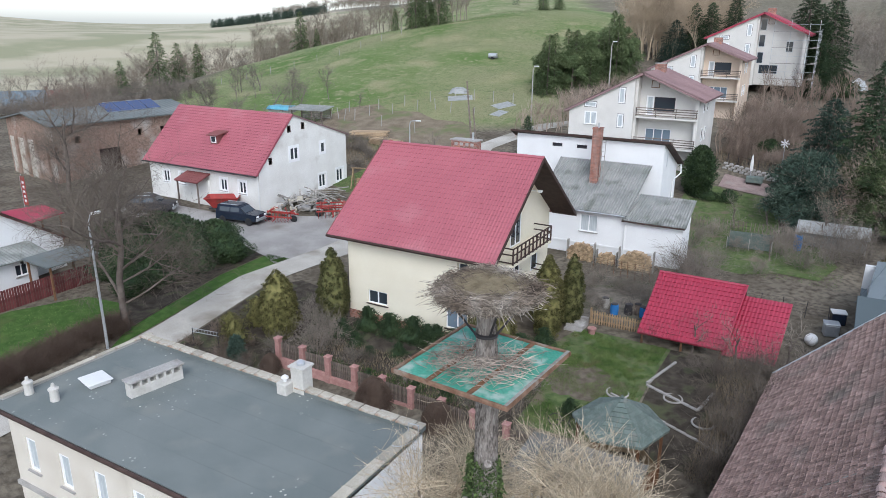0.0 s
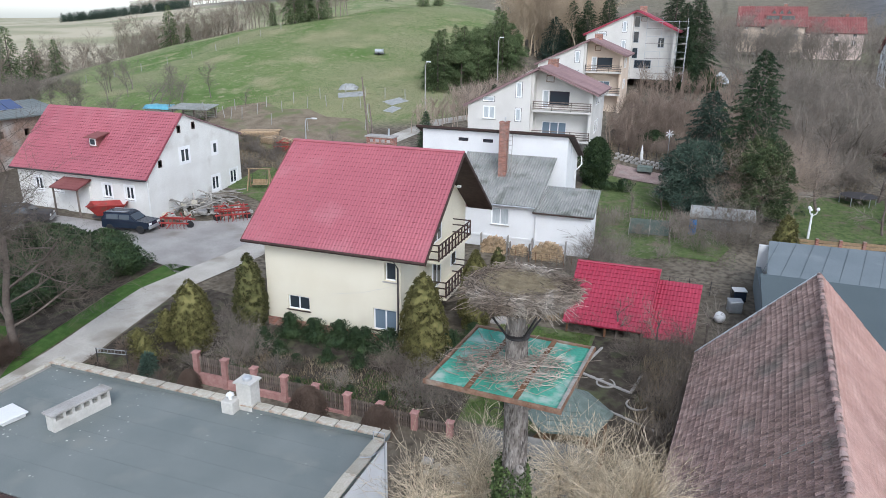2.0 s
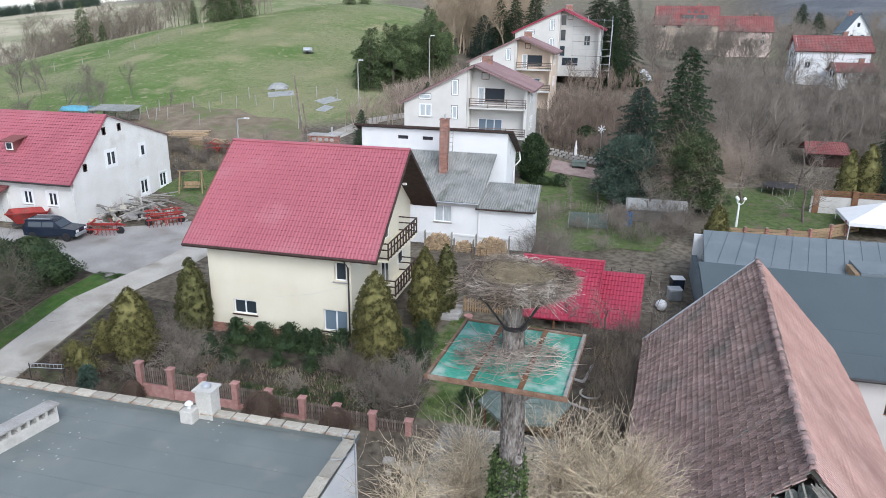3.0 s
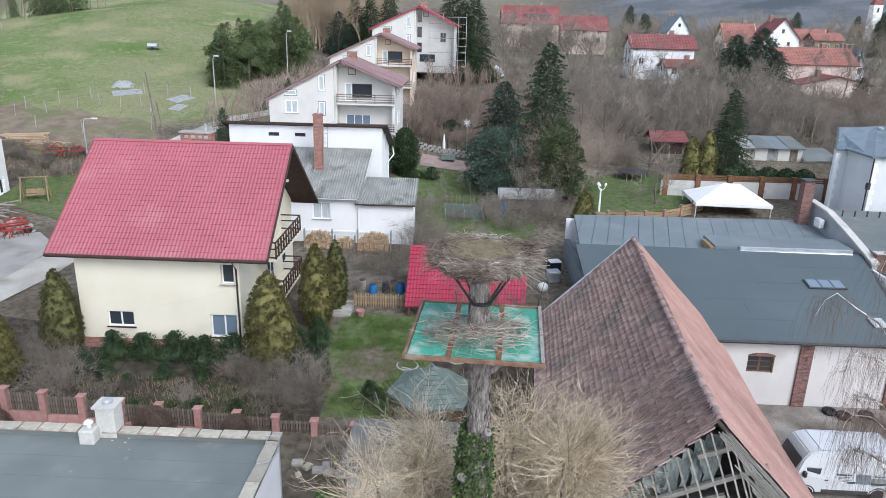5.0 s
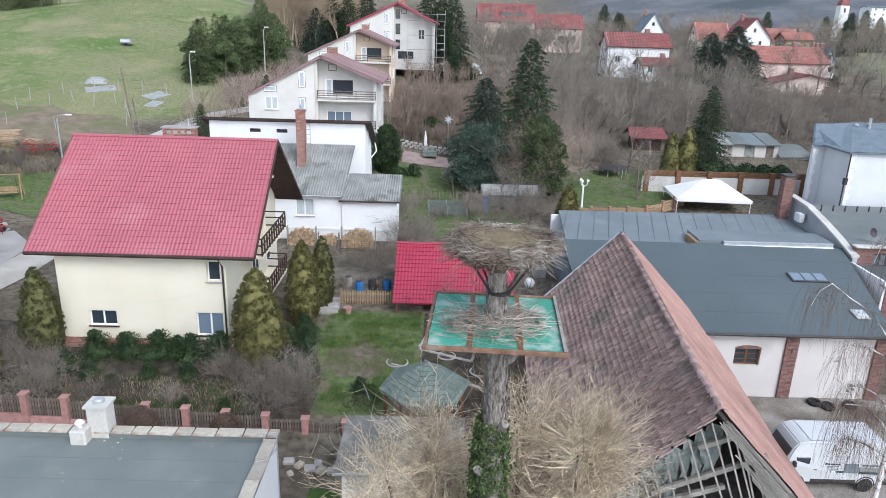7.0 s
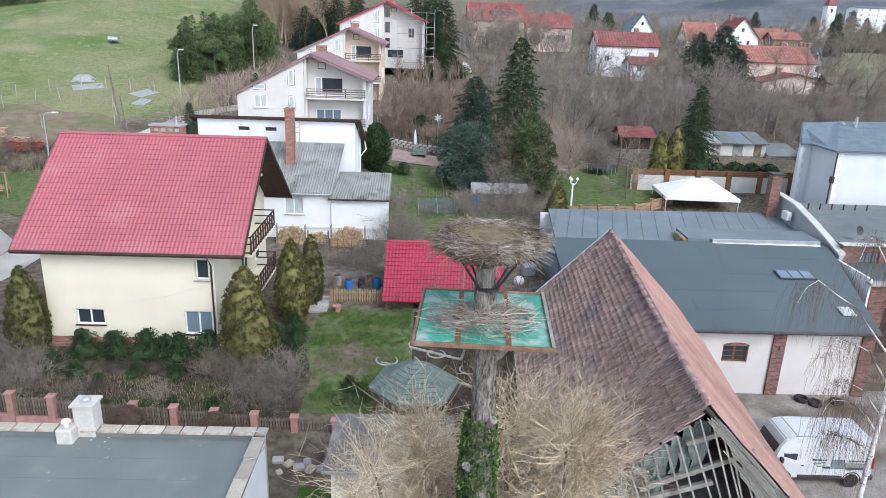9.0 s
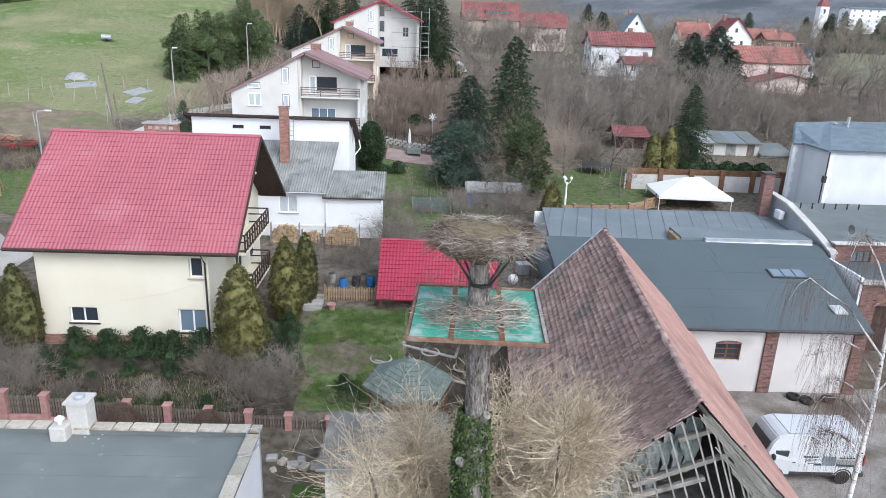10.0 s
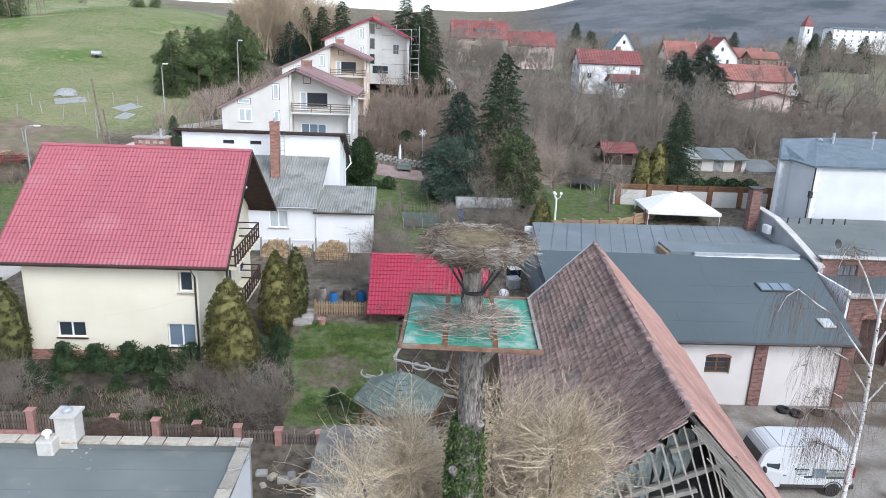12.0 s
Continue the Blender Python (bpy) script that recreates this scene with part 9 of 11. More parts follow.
wire_fence("field_fence", "pale fence posts by the lane", [(-40, 70), (-36.5, 66), (-36.0, 58)], 1.3, CONCRETE, 2.2, 3, 0.05)
wire_fence("balcony_fence", "dark railing by the house corner", [(-28.5, 36.5), (-26.6, 36.4), (-26.5, 33.4)], 1.0, METAL_DARK, 0.22, 2, 0.018)


def stone_wall():
    h = thing("stone_wall", "low dry stone terrace wall behind the lawn", "wall", on(-1, 74.4))
    rnd = random.Random(4)
    me = [mesh_of(boxes((-0.2, -0.18, -0.12, 0.2, 0.18, 0.12), bevel=0.05), "stone", CONCRETE) for _ in range(2)]
    for r in range(3):
        for k in range(34):
            x = -8.5 + 0.52 * k + 0.25 * (r % 2) + rnd.uniform(-0.05, 0.05)
            part("stone", me[k % 2], CONCRETE, h, m=pose(x, rnd.uniform(-0.06, 0.06), gz(-1 + x, 74.4) - gz(-1, 74.4) + 0.1 + 0.25 * r, rnd.uniform(-6, 6), rnd.uniform(-6, 6), rnd.uniform(-12, 12)))


stone_wall()
drape("terrace", [(-9.2, 69.6), (-2.6, 69.6), (-2.6, 73.0), (-9.2, 73.0)], PAVING, 0.07, "pinkish paved garden terrace", "terrace")


# ---- garden things ----
def parasol():
    h = thing("parasol", "closed pale parasol on its stand", "parasol", on(-6.9, 73.0))
    part("pole", tube(bmesh.new(), [(0, 0, 0), (0, 0, 1.3)], 0.03, 6), METAL_GREY, h)
    part("canopy", lathe(bmesh.new(), [(0.12, 1.0), (0.16, 1.2), (0.14, 1.8), (0.06, 2.4), (0.02, 2.55)], 10), TENT, h)
    part("base", lathe(bmesh.new(), [(0.3, 0), (0.3, 0.08), (0.06, 0.14)], 12), CONCRETE, h)


def table():
    h = thing("garden_table", "garden table under a green cover", "table", on(-6.4, 72.2))
    part("tabletop", boxes((-0.75, -0.5, 0.7, 0.75, 0.5, 0.76), bevel=0.02), GAZEBO_GREEN, h)
    part("skirt", boxes((-0.74, -0.49, 0.25, 0.74, 0.49, 0.696), bevel=0.03), GAZEBO_GREEN, h)
    for x in (-0.6, 0.6):
        for y in (-0.38, 0.38):
            part("leg", boxes((x - 0.04, y - 0.04, 0, x + 0.04, y + 0.04, 0.25)), METAL_DARK, h)


def white_lamp(x, y, label):
    h = thing("garden_lamp", label, "lamp", on(x, y))
    part("pole", tube(bmesh.new(), [(0, 0, 0), (0, 0, 2.1)], [0.1, 0.07], 8), PLASTIC_WHITE, h)
    for a in (0, 2.1, 4.2):
        b = part("arm", tube(bmesh.new(), [(0, 0, 1.9), (0.3 * math.cos(a), 0.3 * math.sin(a), 2.1), (0.38 * math.cos(a), 0.38 * math.sin(a), 2.35)], 0.03, 6), PLASTIC_WHITE, h)
        part("globe", lathe(bmesh.new(), [(0.04, 2.35), (0.13, 2.42), (0.13, 2.52), (0.03, 2.62)], 8, at=(0.38 * math.cos(a), 0.38 * math.sin(a), 0)), PLASTIC_WHITE, b)


def greenhouse():
    h = thing("greenhouse", "old grey garden greenhouse of thin laths and film", "greenhouse", on(0.9, 60.3))
    film = plain_glass("greenhouse_film", (0.19, 0.20, 0.19), 0.4)
    for x in (-2.3, -0.77, 0.77, 2.3):
        for y in (-1.2, 1.2):
            part("post", boxes((x - 0.04, y - 0.04, -0.2, x + 0.04, y + 0.04, 1.15)), WOOD_OLD, h)
    for x in (-1.53, 0.0, 1.53):
        part("film_panel", boxes((x - 0.7, -1.2, 0.05, x + 0.7, -1.18, 1.1)), film, h)
        for k in range(5):
            part("lath", boxes((x - 0.6 + 0.3 * k - 0.02, -1.225, 0.0, x - 0.6 + 0.3 * k + 0.02, -1.203, 1.12)), WOOD_OLD, h)
    for z in (0.4, 0.78):
        part("lath", boxes((-2.26, -1.25, z, 2.26, -1.227, z + 0.04)), WOOD_OLD, h)
    part("film_panel", boxes((-2.3, -1.15, 0.05, -2.28, 1.15, 1.1)), film, h)
    for s, name in ((-1, "roof"), (1, "roof")):
        roof_sheet(name, h, FILM_ROOF, (-2.5 * -s, s * 1.45, 1.12), (2.5 * -s, s * 1.45, 1.12), (2.5 * -s, 0, 1.75), (-2.5 * -s, 0, 1.75), th=0.05)
    for k in range(7):
        x = -2.4 + 0.8 * k
        part("rafter", tube(bmesh.new(), [(x, -1.45, 1.15), (x, 0, 1.78)], 0.025, 4), WOOD_OLD, h)


def windmill(x, y):
    h = thing("garden_pinwheel", "white pinwheel ornament on a pole", "ornament", on(x, y))
    part("pole", tube(bmesh.new(), [(0, 0, 0), (0, 0, 3.4)], 0.035, 6), METAL_GREY, h)
    for k in range(7):
        part("blade", boxes((0.05, -0.02, -0.05, 0.42, 0.01, 0.05), bevel=0.01), PLASTIC_WHITE, h, m=Matrix.Translation((0, -0.08, 3.4)) @ pose(0, 0, 0, 20, -360 / 7 * k, 0))


parasol()
table()
white_lamp(7.4, 59.8, "white branching garden lamp on the lawn")
greenhouse()
windmill(-4.5, 76.0)


def wood_fence():
    h = thing("board_fence", "honey brown board fence with posts round the terrace", "fence", pose(0, 0, 0))
    line = [(6.0, 56.6), (12.4, 57.2), (14.2, 58.6), (17, 61.0)]
    for p, q in zip(line, line[1:]):
        n = max(1, round(math.dist(p, q) / 1.7))
        a = math.degrees(math.atan2(q[1] - p[1], q[0] - p[0]))
        for k in range(n):
            x, y = p[0] + (q[0] - p[0]) * (k + 0.5) / n, p[1] + (q[1] - p[1]) * (k + 0.5) / n
            l = math.dist(p, q) / n / 2
            m = pose(x, y, gz(x, y), 0, 0, a)
            part("post", boxes((-l - 0.12, -0.12, -0.4, -l + 0.12, 0.12, 1.25), bevel=0.02), BRICK, h, m=m)
            for b in range(4):
                part("board", boxes((-l + 0.13, -0.02, 0.12 + 0.26 * b, l - 0.13, 0.02, 0.34 + 0.26 * b)), WOOD_HONEY, h, m=m @ pose(0, 0, 0, 0, 1.5 if b == 3 else 0, 0))


def party_tent():
    h = thing("party_tent", "white canvas party tent beside the terrace", "tent", pose(18.3, 60.6, gz(18.3, 60.6)))
    zb, zt = 2.6 - 1.4, 4.0 - 1.4
    zb, zt = 2.7 - gz(18.3, 60.6), 4.0 - gz(18.3, 60.6)
    c = [(-2.7, -1.6), (3.6, -2.0), (3.4, 2.6), (-2.5, 3.0)]
    for x, y in c:
        part("pole", tube(bmesh.new(), [(x, y, -0.2), (x, y, zb)], 0.04, 6), METAL_WHITE, h)
    top = [(0.2, 0.6, zt), (1.6, 0.5, zt)]
    P = [(x * 1.03, y * 1.03, zb) for x, y in c]
    quads = [[P[0], P[1], top[1], top[0]], [P[1], P[2], top[1]], [P[2], P[3], top[0], top[1]], [P[3], P[0], top[0]]]
    for q in quads:
        V = [Vector(v) for v in q]
        part("canopy_panel", raw("canopy_panel", V + [v - Vector((0, 0, 0.03)) for v in V], [tuple(range(len(V))), tuple(range(len(V), 2 * len(V)))[::-1]], TENT), TENT, h)
    for (x0, y0), (x1, y1) in zip(c, c[1:] + c[:1]):
        V = [(x0 * 1.03, y0 * 1.03, zb), (x1 * 1.03, y1 * 1.03, zb), (x1 * 1.03, y1 * 1.03, zb - 0.28), (x0 * 1.03, y0 * 1.03, zb - 0.28)]
        part("valance", raw("valance", V, [(0, 1, 2, 3)], TENT), TENT, h)


wood_fence()
party_tent()


def garden_wall():
    h = thing("garden_wall", "cream garden wall with brown wooden pillars", "wall", pose(20, 64.8, gz(20, 64.8)))
    part("wall", boxes((-6, 0, -0.5, 9.5, 0.2, 1.5)), RENDER_DRAB, h)
    for k in range(6):
        x = -5.6 + 3.0 * k
        part("pillar", boxes((x - 0.25, -0.1, -0.5, x + 0.25, 0.3, 2.1), bevel=0.02), WOOD_BROWN, h)
        for b in range(3):
            part("board", boxes((x + 0.26, 0.05, 1.53 + 0.2 * b, x + 2.74, 0.09, 1.68 + 0.2 * b)), WOOD_BROWN, h)


garden_wall()


def garage_row():
    h = thing("garage", "row of white garages with dark low roofs", "garage", pose(30.6, 79.5, gz(31, 78.5) - 0.6))
    f = Matrix.Translation((-4.0, 0, 0))
    ops = [(0.7, 0, 1.7, 1.9), (3.1, 0, 4.3, 2.0), (5.6, 0, 6.5, 2.0)]
    wall(h, RENDER_DRAB, f, 7.0, -0.6, 2.1, ops)
    for o, mt in zip(ops, (WOOD_OLD, CORRUGATED, WOOD_FENCE)):
        d = part("door", boxes((o[0], 0.1, 0, o[2], 0.16, o[3])), mt, h, m=f)
        for k in range(4):
            x = o[0] + (o[2] - o[0]) * (k + 0.5) / 4
            part("door_board", boxes((x - 0.09, 0.085, 0.03, x + 0.09, 0.098, o[3] - 0.03)), mt, d)
    for k, mt in enumerate((CORRUGATED, FELT_BLUE, FELT_COOL, FELT_BLUE)):
        z = 2.15 + 0.06 * (k % 2)
        roof_sheet("roof", h, mt, (-4.2 + 1.85 * k, -0.45, z), (-2.37 + 1.85 * k, -0.45, z), (-2.37 + 1.85 * k, 4, z + 0.75), (-4.2 + 1.85 * k, 4, z + 0.75), th=0.1)
    part("annex", boxes((3.05, -0.6, -0.6, 6.8, 3.4, 0.95)), RENDER_COOL, h, "pale blue grey lean to")
    roof_sheet("annex_roof", h, FELT_BLUE, (2.95, -1.0, 0.98), (7.0, -1.0, 0.98), (7.0, 3.5, 1.75), (2.95, 3.5, 1.75), th=0.1)


def red_hut():
    h = thing("garden_hut", "dark garden hut with a dull red roof", "hut", pose(19.0, 82.5, gz(18.6, 82.5) - 0.45) @ Matrix.Diagonal((0.86, 0.9, 0.95, 1)))
    part("wall", boxes((-1.9, -1.2, -0.5, 1.9, 1.4, 2.0)), WOOD_DARK, h)
    roof_sheet("roof", h, ROOF_DULL, (-2.6, -1.8, 1.95), (2.6, -1.8, 1.95), (2.4, 0.6, 3.0), (-2.4, 0.6, 3.0), 0.3, 0.02, 0.35, 0.02, 0.1)
    roof_sheet("roof", h, ROOF_DULL, (2.6, 2.6, 1.95), (-2.6, 2.6, 1.95), (-2.4, 0.6, 3.0), (2.4, 0.6, 3.0), th=0.1)


garage_row()
red_hut()


# ---- street lamps and poles ----
def street_lamp(x, y, hgt, label, arm=1.0, rz=0, r=0.09, mat=None):
    h = thing("street_lamp", label, "lamp", on(x, y, rz))
    part("pole", tube(bmesh.new(), [(0, 0, -0.3), (0, 0, hgt - 0.5), (0.15, 0, hgt - 0.1), (arm * 0.7, 0, hgt)], [r, r * 0.6, r * 0.5, r * 0.45], 8), mat or METAL_GREY, h)
    part("lamp_head", boxes((arm * 0.7, -0.12, hgt - 0.08, arm * 0.7 + 0.6, 0.12, hgt + 0.06), bevel=0.04), METAL_WHITE, h)


street_lamp(-35.2, 22.9, 8.2, "grey street lamp by the lane", 0.3, 90)
poles = thing("utility_pole", "pair of leaning dark wooden poles by the allotments", "pole", on(-37.4, 72.6))
part("pole", tube(bmesh.new(), [(0.25, 0, -0.3), (-0.6, 0, 8.0)], [0.12, 0.08], 8), WOOD_FENCE, poles)
part("pole", tube(bmesh.new(), [(0.75, 0.2, -0.3), (0.2, 0.1, 5.0)], [0.11, 0.07], 8), WOOD_FENCE, poles)
street_lamp(-41.9, 66.5, 5.0, "pale curved street lamp", 1.2, 0)
street_lamp(-35.6, 86.0, 7.0, "pale concrete lamp post", 0.2, 0, 0.1, CONCRETE)
street_lamp(-30.5, 102, 7.5, "pale concrete lamp post on the hill road", 0.2, 0, 0.1, CONCRETE)


# ---- vehicles ----
def wheel(parent, x, y, r=0.34, w=0.22):
    t = part("wheel", lathe(bmesh.new(), [(r * 0.62, 0), (r * 0.95, 0), (r, w * 0.2), (r, w * 0.8), (r * 0.95, w), (r * 0.62, w)], 18), RUBBER, parent, m=Matrix.Translation((x, y - w / 2, r)) @ pose(0, 0, 0, -90))
    part("rim", lathe(bmesh.new(), [(r * 0.6, 0.02), (r * 0.5, 0.05), (r * 0.2, 0.03), (r * 0.2, w - 0.03), (r * 0.5, w - 0.05), (r * 0.6, w - 0.02)], 14), METAL_GREY, t)


def body_shell(profile, half, mat, name, parent, label="", inset=0.12, z_in=1.0):
    """A car body from its side outline (x, z), narrowed above z_in."""
    bm = bmesh.new()
    prism(bm, profile, -half, half)
    for v in bm.verts:
        if v.co.z > z_in:
            v.co.y *= 1 - inset * min(1, (v.co.z - z_in) / 0.6)
    bmesh.ops.bevel(bm, geom=bm.edges[:], offset=0.05, segments=2, affect="EDGES")
    return part(name, bm, mat, parent, label)


def van():
    h = thing("van", "white panel van with dark lettering on its side", "van", pose(12.1, 25.8, gz(12.1, 25.8) + 0.05, 0, 0, -1))
    half, side = 0.98, -0.985
    body_shell([(-2.48, 0.38), (-2.5, 0.8), (-2.42, 1.05), (-2.25, 1.35), (-2.0, 1.95), (-1.8, 2.22), (-1.45, 2.34), (1.75, 2.36), (2.0, 2.26), (2.1, 1.75), (2.12, 0.4)], half, VAN_WHITE, "body", h, inset=0.11, z_in=1.4)
    part("side_window", boxes((-1.85, side - 0.006, 1.22, -1.25, side + 0.02, 1.62), bevel=0.02), GLASS_DARK, h)
    part("windscreen", boxes((-0.02, -0.78, 0, 0.02, 0.78, 0.58), bevel=0.02), GLASS_DARK, h, m=Matrix.Translation((-2.24, 0, 1.38)) @ pose(0, 0, 0, 0, 23, 0))
    part("sill_strip", boxes((-1.1, side - 0.02, 0.42, 0.85, side + 0.01, 0.58), bevel=0.01), METAL_DARK, h)
    part("belt_line", boxes((-0.8, side - 0.003, 0.84, 2.05, side + 0.004, 0.852)), METAL_GREY, h)
    part("door_seam", boxes((-1.12, side - 0.003, 0.6, -1.105, side + 0.004, 1.9)), METAL_GREY, h)
    part("door_seam", boxes((0.3, side - 0.003, 0.6, 0.315, side + 0.004, 1.55)), METAL_GREY, h)
    part("door_handle", boxes((-1.05, side - 0.03, 1.02, -0.9, side - 0.002, 1.07), bevel=0.008), METAL_DARK, h)
    for y in (-0.80, 0.80):
        part("roof_gutter", boxes((-1.4, y - 0.012, 2.345, 1.8, y + 0.012, 2.372)), METAL_GREY, h)
    for x in (-1.3, 1.85):
        part("roof_seam", boxes((x - 0.01, -0.78, 2.345, x + 0.01, 0.78, 2.368)), METAL_GREY, h)
    part("text_band", boxes((-0.6, side - 0.008, 0.92, 0.25, side - 0.001, 1.02)), INK_DARK, h, "black band under the lettering")
    part("text_band", boxes((0.9, side - 0.008, 0.9, 1.95, side - 0.001, 1.0)), INK_DARK, h, "black band under the lettering")
    part("picture_panel", boxes((0.28, side - 0.009, 0.92, 0.84, side - 0.001, 1.38)), SLATE, h, "small printed picture")
    part("picture_panel", boxes((0.9, side - 0.009, 1.005, 1.95, side - 0.001, 1.22)), CORRUGATED, h, "small printed picture")
    for k in range(6):
        part("lettering_bar", boxes((-0.58 + 0.11 * k, side - 0.008, 1.3, -0.5 + 0.11 * k, side - 0.001, 1.37 + 0.03 * (k == 0))), INK_DARK, h)
        part("lettering_bar", boxes((1.0 + 0.14 * k, side - 0.008, 1.29, 1.1 + 0.14 * k, side - 0.001, 1.35)), INK_DARK, h)
    for z in (1.22, 1.15, 1.08):
        part("lettering_bar", boxes((-0.5, side - 0.008, z, 0.0, side - 0.001, z + 0.016)), INK_DARK, h)
    part("lettering_bar", boxes((-0.54, side - 0.012, 0.95, -0.1, side - 0.0085, 0.99)), PLASTIC_WHITE, h)
    for x in (-1.75, 1.28):
        for y in (-0.9, 0.9):
            wheel(h, x, y, 0.34)
        part("wheel_arch", tube(bmesh.new(), [(x + 0.4 * math.cos(a), side + 0.01, 0.34 + 0.4 * math.sin(a)) for a in np.linspace(0, math.pi, 13)], 0.03, 6), METAL_DARK, h)
    for y in (-0.7, 0.7):
        part("headlight", boxes((-2.52, y - 0.18, 0.72, -2.42, y + 0.18, 0.96), bevel=0.03), GLASS_BLUE, h)
    part("bumper", boxes((-2.6, -0.95, 0.3, -2.46, 0.95, 0.56), bevel=0.04), METAL_DARK, h)
    part("bumper", boxes((1.9, -1.0, 0.36, 2.22, 1.0, 0.62), bevel=0.05), METAL_DARK, h)
    part("tail_lamp", boxes((2.06, side - 0.01, 0.95, 2.13, side + 0.1, 1.45), bevel=0.01), CAR_RED, h)
    part("mirror", boxes((-2.02, side - 0.2, 1.22, -1.88, side - 0.01, 1.48), bevel=0.03), METAL_DARK, h)


def suv(x, y, rz, mat, label):
    h = thing("car", label, "car", on(x, y, rz, dz=0.05))
    body_shell([(-2.15, 0.4), (-2.15, 0.95), (-0.95, 1.08), (-0.35, 1.62), (-0.1, 1.7), (1.85, 1.68), (2.1, 1.1), (2.15, 0.4)], 0.88, mat, "body", h, inset=0.2, z_in=1.06)
    for s in (-1, 1):
        for x0, x1 in ((-0.42, 0.5), (0.58, 1.65)):
            part("side_window", boxes((x0, -0.02, 0, x1, 0.02, 0.4), bevel=0.008), GLASS_DARK, h, m=Matrix.Translation((0, s * 0.862, 1.15)) @ pose(0, 0, 0, s * 17, 0, 0))
        part("roof_rail", tube(bmesh.new(), [(-0.1, s * 0.58, 1.76), (1.7, s * 0.58, 1.75)], 0.025, 5), METAL_GREY, h)
    part("windscreen", boxes((-0.02, -0.68, 0, 0.02, 0.68, 0.62)), GLASS_DARK, h, m=Matrix.Translation((-0.94, 0, 1.1)) @ pose(0, 0, 0, 0, 47, 0))
    part("rear_window", boxes((2.02, -0.62, 1.2, 2.06, 0.62, 1.58)), GLASS_DARK, h, m=pose(0, 0, 0, 0, -2, 0))
    for xx in (-1.35, 1.4):
        for yy in (-0.78, 0.78):
            wheel(h, xx, yy, 0.36)
    for yy in (-0.6, 0.6):
        part("headlight", boxes((-2.2, yy - 0.18, 0.72, -2.1, yy + 0.18, 0.9), bevel=0.02), METAL_WHITE, h)
    part("bumper", boxes((-2.24, -0.86, 0.42, -2.1, 0.86, 0.66), bevel=0.03), METAL_GREY, h)


def hopper_wagon(x, y, rz, label, L=3.0, W=1.7, H=1.6):
    h = thing("farm_wagon", label, "wagon", on(x, y, rz))
    def ring(k, z):
        return [(-L / 2 * k, -W / 2 * k, z), (L / 2 * k, -W / 2 * k, z), (L / 2 * k, W / 2 * k, z), (-L / 2 * k, W / 2 * k, z)]
    V = ring(0.55, 0.6) + ring(1.0, H) + ring(0.94, H) + ring(0.5, 0.68)
    Fc = [(3, 2, 1, 0), (12, 13, 14, 15)] + [(4 * j + i, 4 * j + (i + 1) % 4, 4 * j + 4 + (i + 1) % 4, 4 * j + 4 + i) for j in range(3) for i in range(4)]
    part("hopper", raw("hopper", V, Fc, CAR_RED), CAR_RED, h)
    for s in (-1, 1):
        part("rim_rail", boxes((-L / 2 - 0.03, s * W / 2 - 0.04, H - 0.06, L / 2 + 0.03, s * W / 2 + 0.04, H + 0.03)), CAR_RED, h)
        for k in (-1, 0, 1):
            part("rib", tube(bmesh.new(), [(k * L * 0.25, s * W * 0.29, 0.62), (k * L * 0.42, s * (W / 2 + 0.02), H - 0.05)], 0.035, 5), CAR_RED, h)
        wheel(h, -0.2, s * (W / 2 - 0.1), 0.38)
    part("chassis", boxes((-L / 2 + 0.3, -W / 4, 0.42, L / 2 - 0.3, W / 4, 0.596)), METAL_DARK, h)
    part("drawbar", tube(bmesh.new(), [(L / 2 - 0.3, 0, 0.5), (L / 2 + 0.9, 0, 0.42)], 0.05, 6), CAR_RED, h)


def tine_machine(x, y, rz, label, L=2.8, W=1.5, H=0.95, rows=3):
    h = thing("farm_machine", label, "machine", on(x, y, rz))
    for k in range(rows):
        yy = -W / 2 + W * k / (rows - 1)
        z = H * (0.62 + 0.3 * (k % 2))
        part("beam", boxes((-L / 2, yy - 0.06, z - 0.06, L / 2, yy + 0.06, z + 0.06), bevel=0.015), CAR_RED, h)
        for i in range(int(L / 0.32)):
            xx = -L / 2 + 0.15 + 0.32 * i
            part("tine", tube(bmesh.new(), [(xx, yy, z - 0.05), (xx, yy - 0.16, z * 0.6), (xx, yy + 0.02, z * 0.3), (xx, yy + 0.14, 0.02)], 0.022, 5), CAR_RED, h)
    for s in (-1, 1):
        part("side_frame", boxes((s * L * 0.36 - 0.05, -W / 2, H * 0.98, s * L * 0.36 + 0.05, W / 2, H * 1.08), bevel=0.01), CAR_RED, h)
        part("guard", tube(bmesh.new(), [(s * L * 0.36, -W / 2, H), (s * L * 0.2, -W * 0.1, H * 1.45), (s * L * 0.1, W * 0.2, H * 1.2)], 0.035, 5), CAR_RED, h)
        wheel(h, s * L * 0.44, 0, 0.32, 0.16)
    part("drawbar", tube(bmesh.new(), [(0, -W / 2, H * 0.7), (0, -W / 2 - 1.0, 0.45)], 0.05, 6), CAR_RED, h)


van()
suv(-46.0, 44.4, 191, CAR_BLUE, "dark blue off road car parked in the farmyard")
suv(-56.0, 42.7, 215, METAL_DARK, "dark car parked at the barn")
hopper_wagon(-49.9, 46.0, 35, "red farm hopper wagon in the yard", 3.2, 1.8, 1.6)
tine_machine(-43.0, 46.4, 16, "low red farm cultivator", 2.8, 1.4, 0.95)
tine_machine(-39.8, 49.9, 40, "rusty red harrow by the rubble", 3.0, 1.9, 1.15, 4)
tine_machine(-45.8, 69.6, 10, "red hay tedder in the field", 3.6, 1.6, 1.0)


